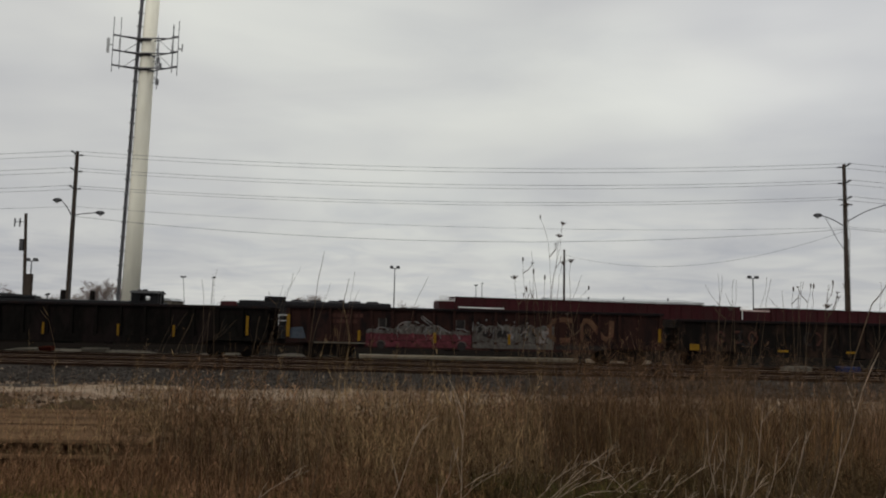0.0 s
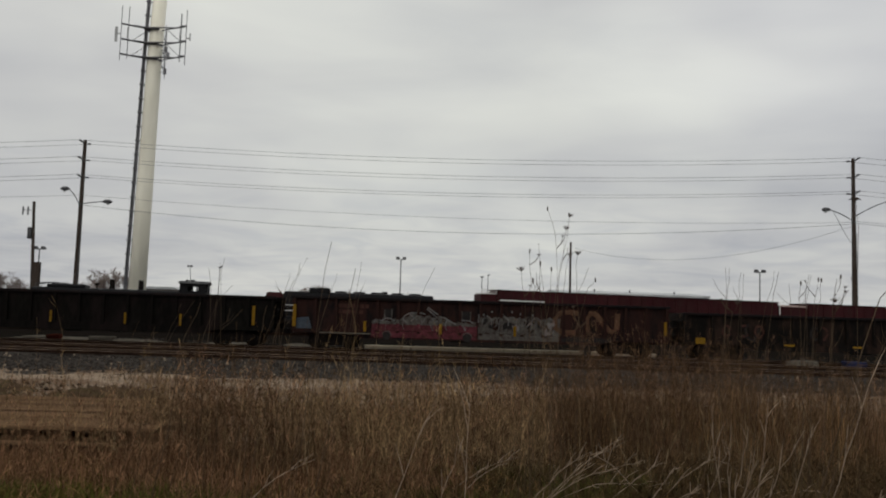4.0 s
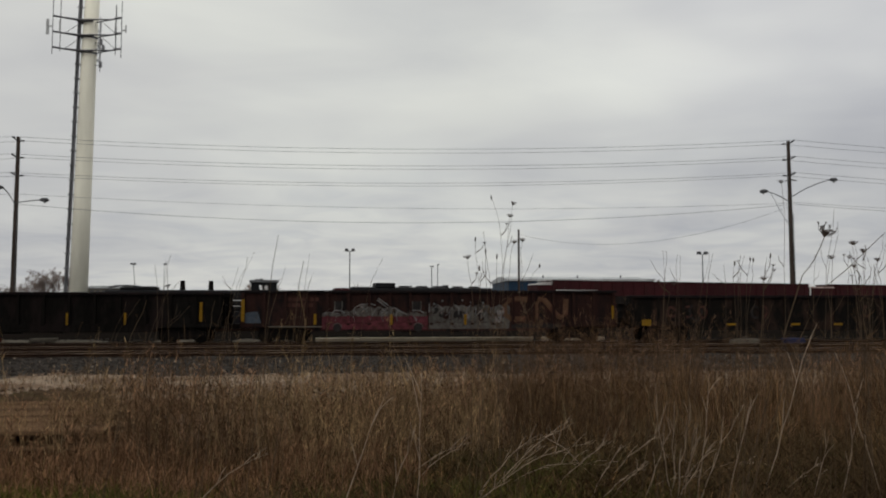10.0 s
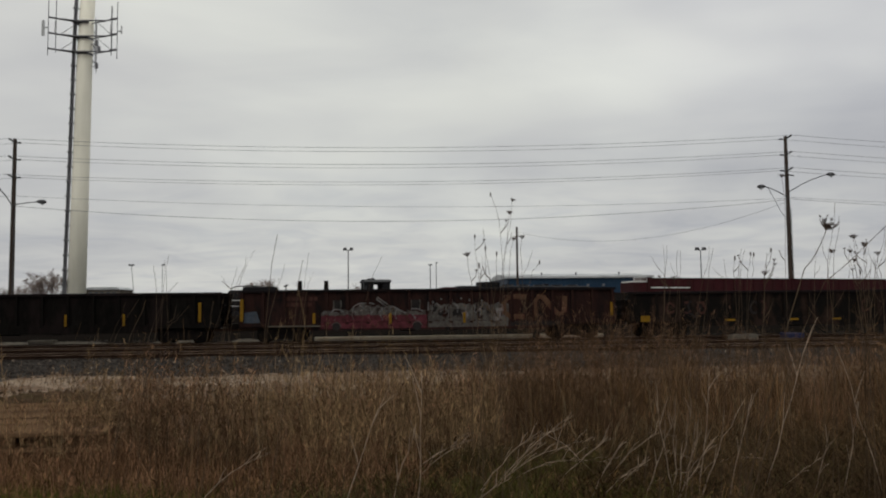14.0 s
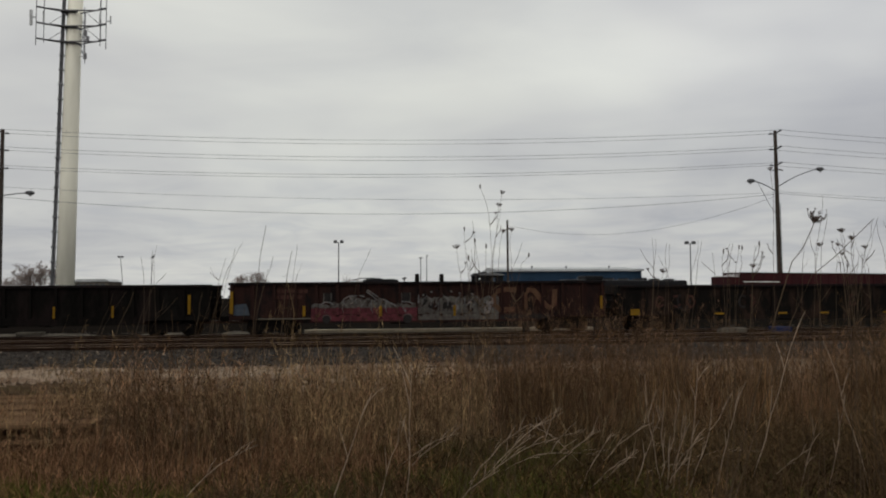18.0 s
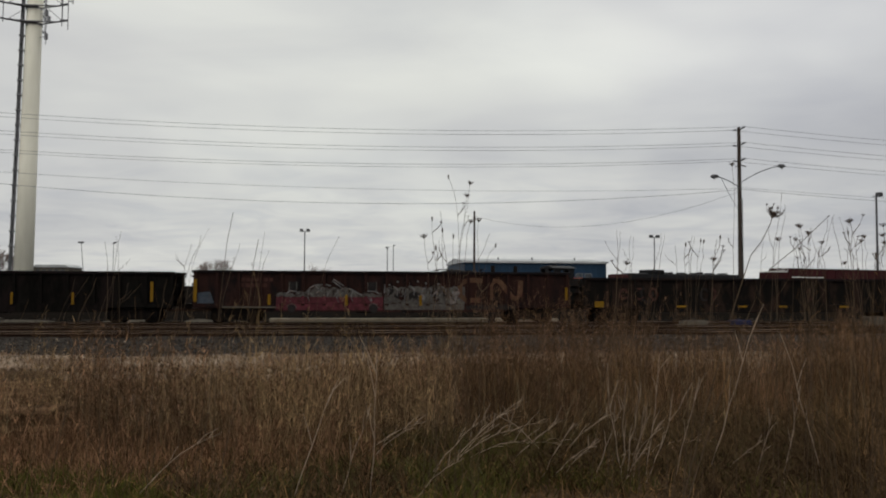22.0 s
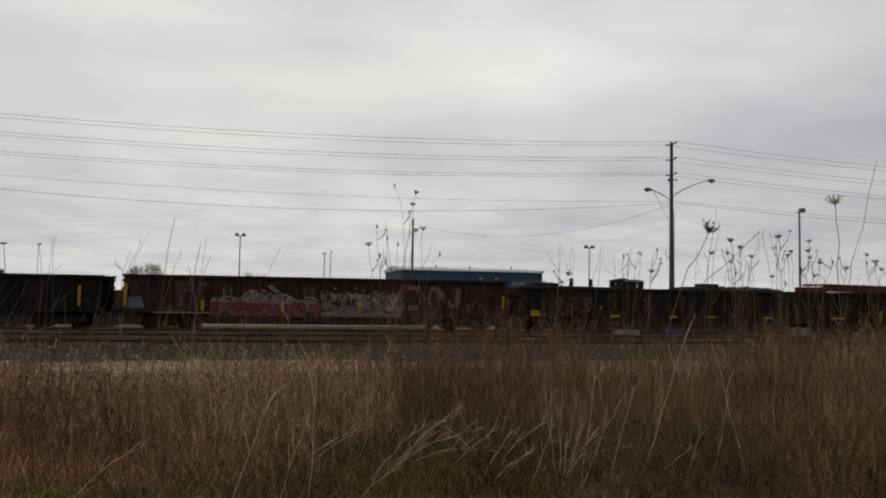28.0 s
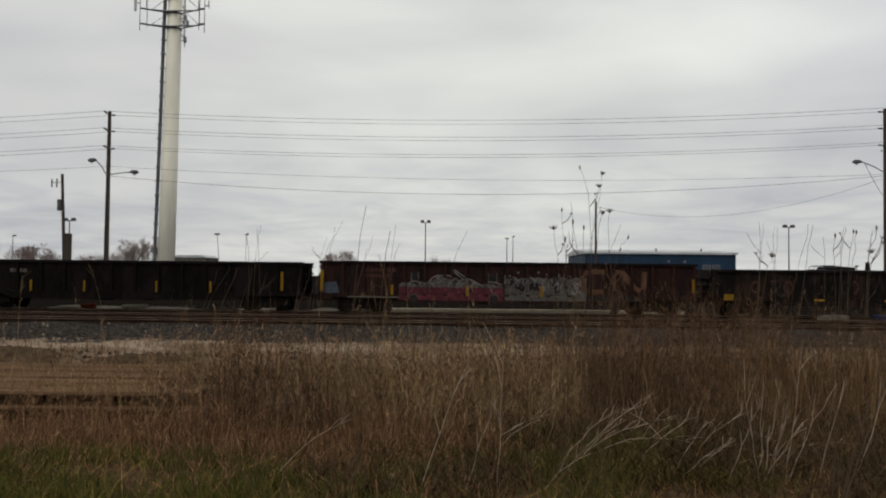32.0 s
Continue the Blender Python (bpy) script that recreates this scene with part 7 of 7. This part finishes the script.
WEEDS_E = [
    (1.602, 2.295, 1.571, 2.133, 2.7, 0),
    (1.317, 2.264, 1.314, 2.084, 3.7, 0),
    (1.352, 2.236, 1.341, 2.081, 3.6, 0),
    (1.564, 2.224, 1.547, 2.059, 3.4, 0),
    (1.681, 2.21, 1.658, 2.059, 3.4, 0),
    (1.7, 2.216, 1.683, 2.076, 3.6, 2),
    (1.627, 2.268, 1.591, 2.083, 3.9, 0),
    (1.846, 2.22, 1.826, 2.083, 3.3, 0),
    (1.995, 2.275, 1.976, 2.084, 2.9, 0),
    (1.948, 2.272, 2.011, 2.073, 2.9, 0),
]
for row, (hx, hz, lx, lz, y, kind) in enumerate(WEEDS_A + WEEDS_B + WEEDS_B2 + WEEDS_C + WEEDS_C2 + WEEDS_D + WEEDS_E + WEEDS_F):
    weed(hx, hz, lx, lz, y, kind, row)


rngw = random.Random(77)
for row in range(30):
    y = rngw.uniform(2.9, 4.4)
    u = rngw.uniform(.61, 1.0)
    hz = 2.0 + y * rngw.uniform(.02, .085)
    x = u * y
    weed(x + rngw.uniform(-.05, .05), hz, x, hz - rngw.uniform(.1, .25), y, rngw.choice((0, 0, 0, 1, 1, 2, 2)), 300 + row)


def bleached_stalk(bx, by, tx, tz, seed):
    """A pale dead stalk from its root at (bx, by) to its tip, leaning or upright, with a few short forks."""
    rng = random.Random(seed)
    gz = float(ground_z(bx, by)) - .02
    g = thing("broken_stalk", "pale bleached dead stalk leaning through the weeds", "weed", "bleached stalks", at=pose(bx, by, gz))
    tip = Vector((tx - bx, -.3, tz - gz))
    L = tip.length
    n = 7
    pts = [tip * (k / n) + Vector((rng.uniform(-.012, .012), rng.uniform(-.02, .02), .11 * L * math.sin(math.pi * k / n) * abs(tip.x) / L)) * (0 < k < n) for k in range(n + 1)]
    bm = bmesh.new()
    tube(bm, pts, [.0038 * (1.15 - .75 * k / n) for k in range(n + 1)], 6)
    part("stem", bm, "pale_stem", g)
    for i in (3, 5, 6):
        e = pts[i] + (tip.normalized() + Vector((rng.uniform(-.7, .7), rng.uniform(-.3, .3), rng.uniform(-.3, .7)))).normalized() * L * rng.uniform(.12, .28)
        bm = bmesh.new()
        tube(bm, [pts[i], pts[i].lerp(e, .5) + Vector((0, 0, .015)), e], [.0028, .0024, .0014], 5)
        part("twig", bm, "pale_stem", g)


STALKS_A = [(0.88, 7.1, 1.6, 0.99), (0.88, 7.1, 1.55, 0.77), (0.98, 7.29, 1.39, 0.77), (1.08, 7.49, 1.77, 0.57), (0.74, 6.94, 1.27, 0.92), (2.34, 6.47, 2.1, 1.24), (2.34, 6.47, 2.26, 1.24), (2.32, 6.37, 2.35, 1.24), (2.4, 6.45, 2.43, 0.98), (2.3, 6.38, 2.53, 0.91), (2.51, 6.42, 2.72, 1.11), (1.68, 6.66, 1.89, 0.88), (3.44, 6.35, 3.44, 0.97), (1.85, 6.71, 2.13, 0.72), (0.19, 7.52, 0.57, 0.68)]
STALKS_B = [(0.1, 7.78, 0.79, 0.72), (-1.62, 6.49, -0.9, 0.88), (-0.38, 6.16, -0.0, 1.37), (0.23, 6.19, 0.25, 1.5), (-0.03, 6.18, 0.21, 1.12), (0.56, 6.21, 0.91, 0.71), (-0.6, 6.65, -0.62, 0.41), (2.09, 6.47, 2.25, 1.1), (1.73, 6.62, 2.06, 0.72), (3.68, 6.3, 3.66, 1.2), (4.0, 6.26, 3.53, 1.48), (2.39, 6.48, 2.44, 1.03), (4.7, 6.16, 4.71, 1.11), (3.35, 6.75, 3.61, 0.7)]
STALKS_C = [(2.6, 6.6, 2.6, 1.44), (3.15, 6.6, 3.47, 1.74), (2.86, 6.6, 2.95, 1.24), (4.8, 5.1, 4.75, .8), (5.0, 5.0, 5.25, .85), (5.05, 5.0, 5.5, .8), (4.9, 5.1, 5.0, .9), (5.2, 5.0, 5.6, .65)]
for k, (bx, by, tx, tz) in enumerate(STALKS_A + STALKS_B + STALKS_C):
    bleached_stalk(bx, by, tx, tz, 100 + k)
rng2 = random.Random(21)
for k in range(18):
    y = rng2.uniform(7.0, 10.4)
    x = rng2.uniform(-.06, .42) * y
    flat = rng2.random() < .85
    reach = rng2.uniform(.25, .8) * rng2.choice((1, 1, -1)) if flat else rng2.uniform(-.2, .25)
    bleached_stalk(x, y, x + reach, float(ground_z(x, y)) + (rng2.uniform(.12, .5) if flat else rng2.uniform(.6, 1.1)), 200 + k)


def motions():
    """The train on the far track rolls to the right."""
    for ob, start, length in MOVERS:
        walk(ob, train_rows(start, length))


motions()
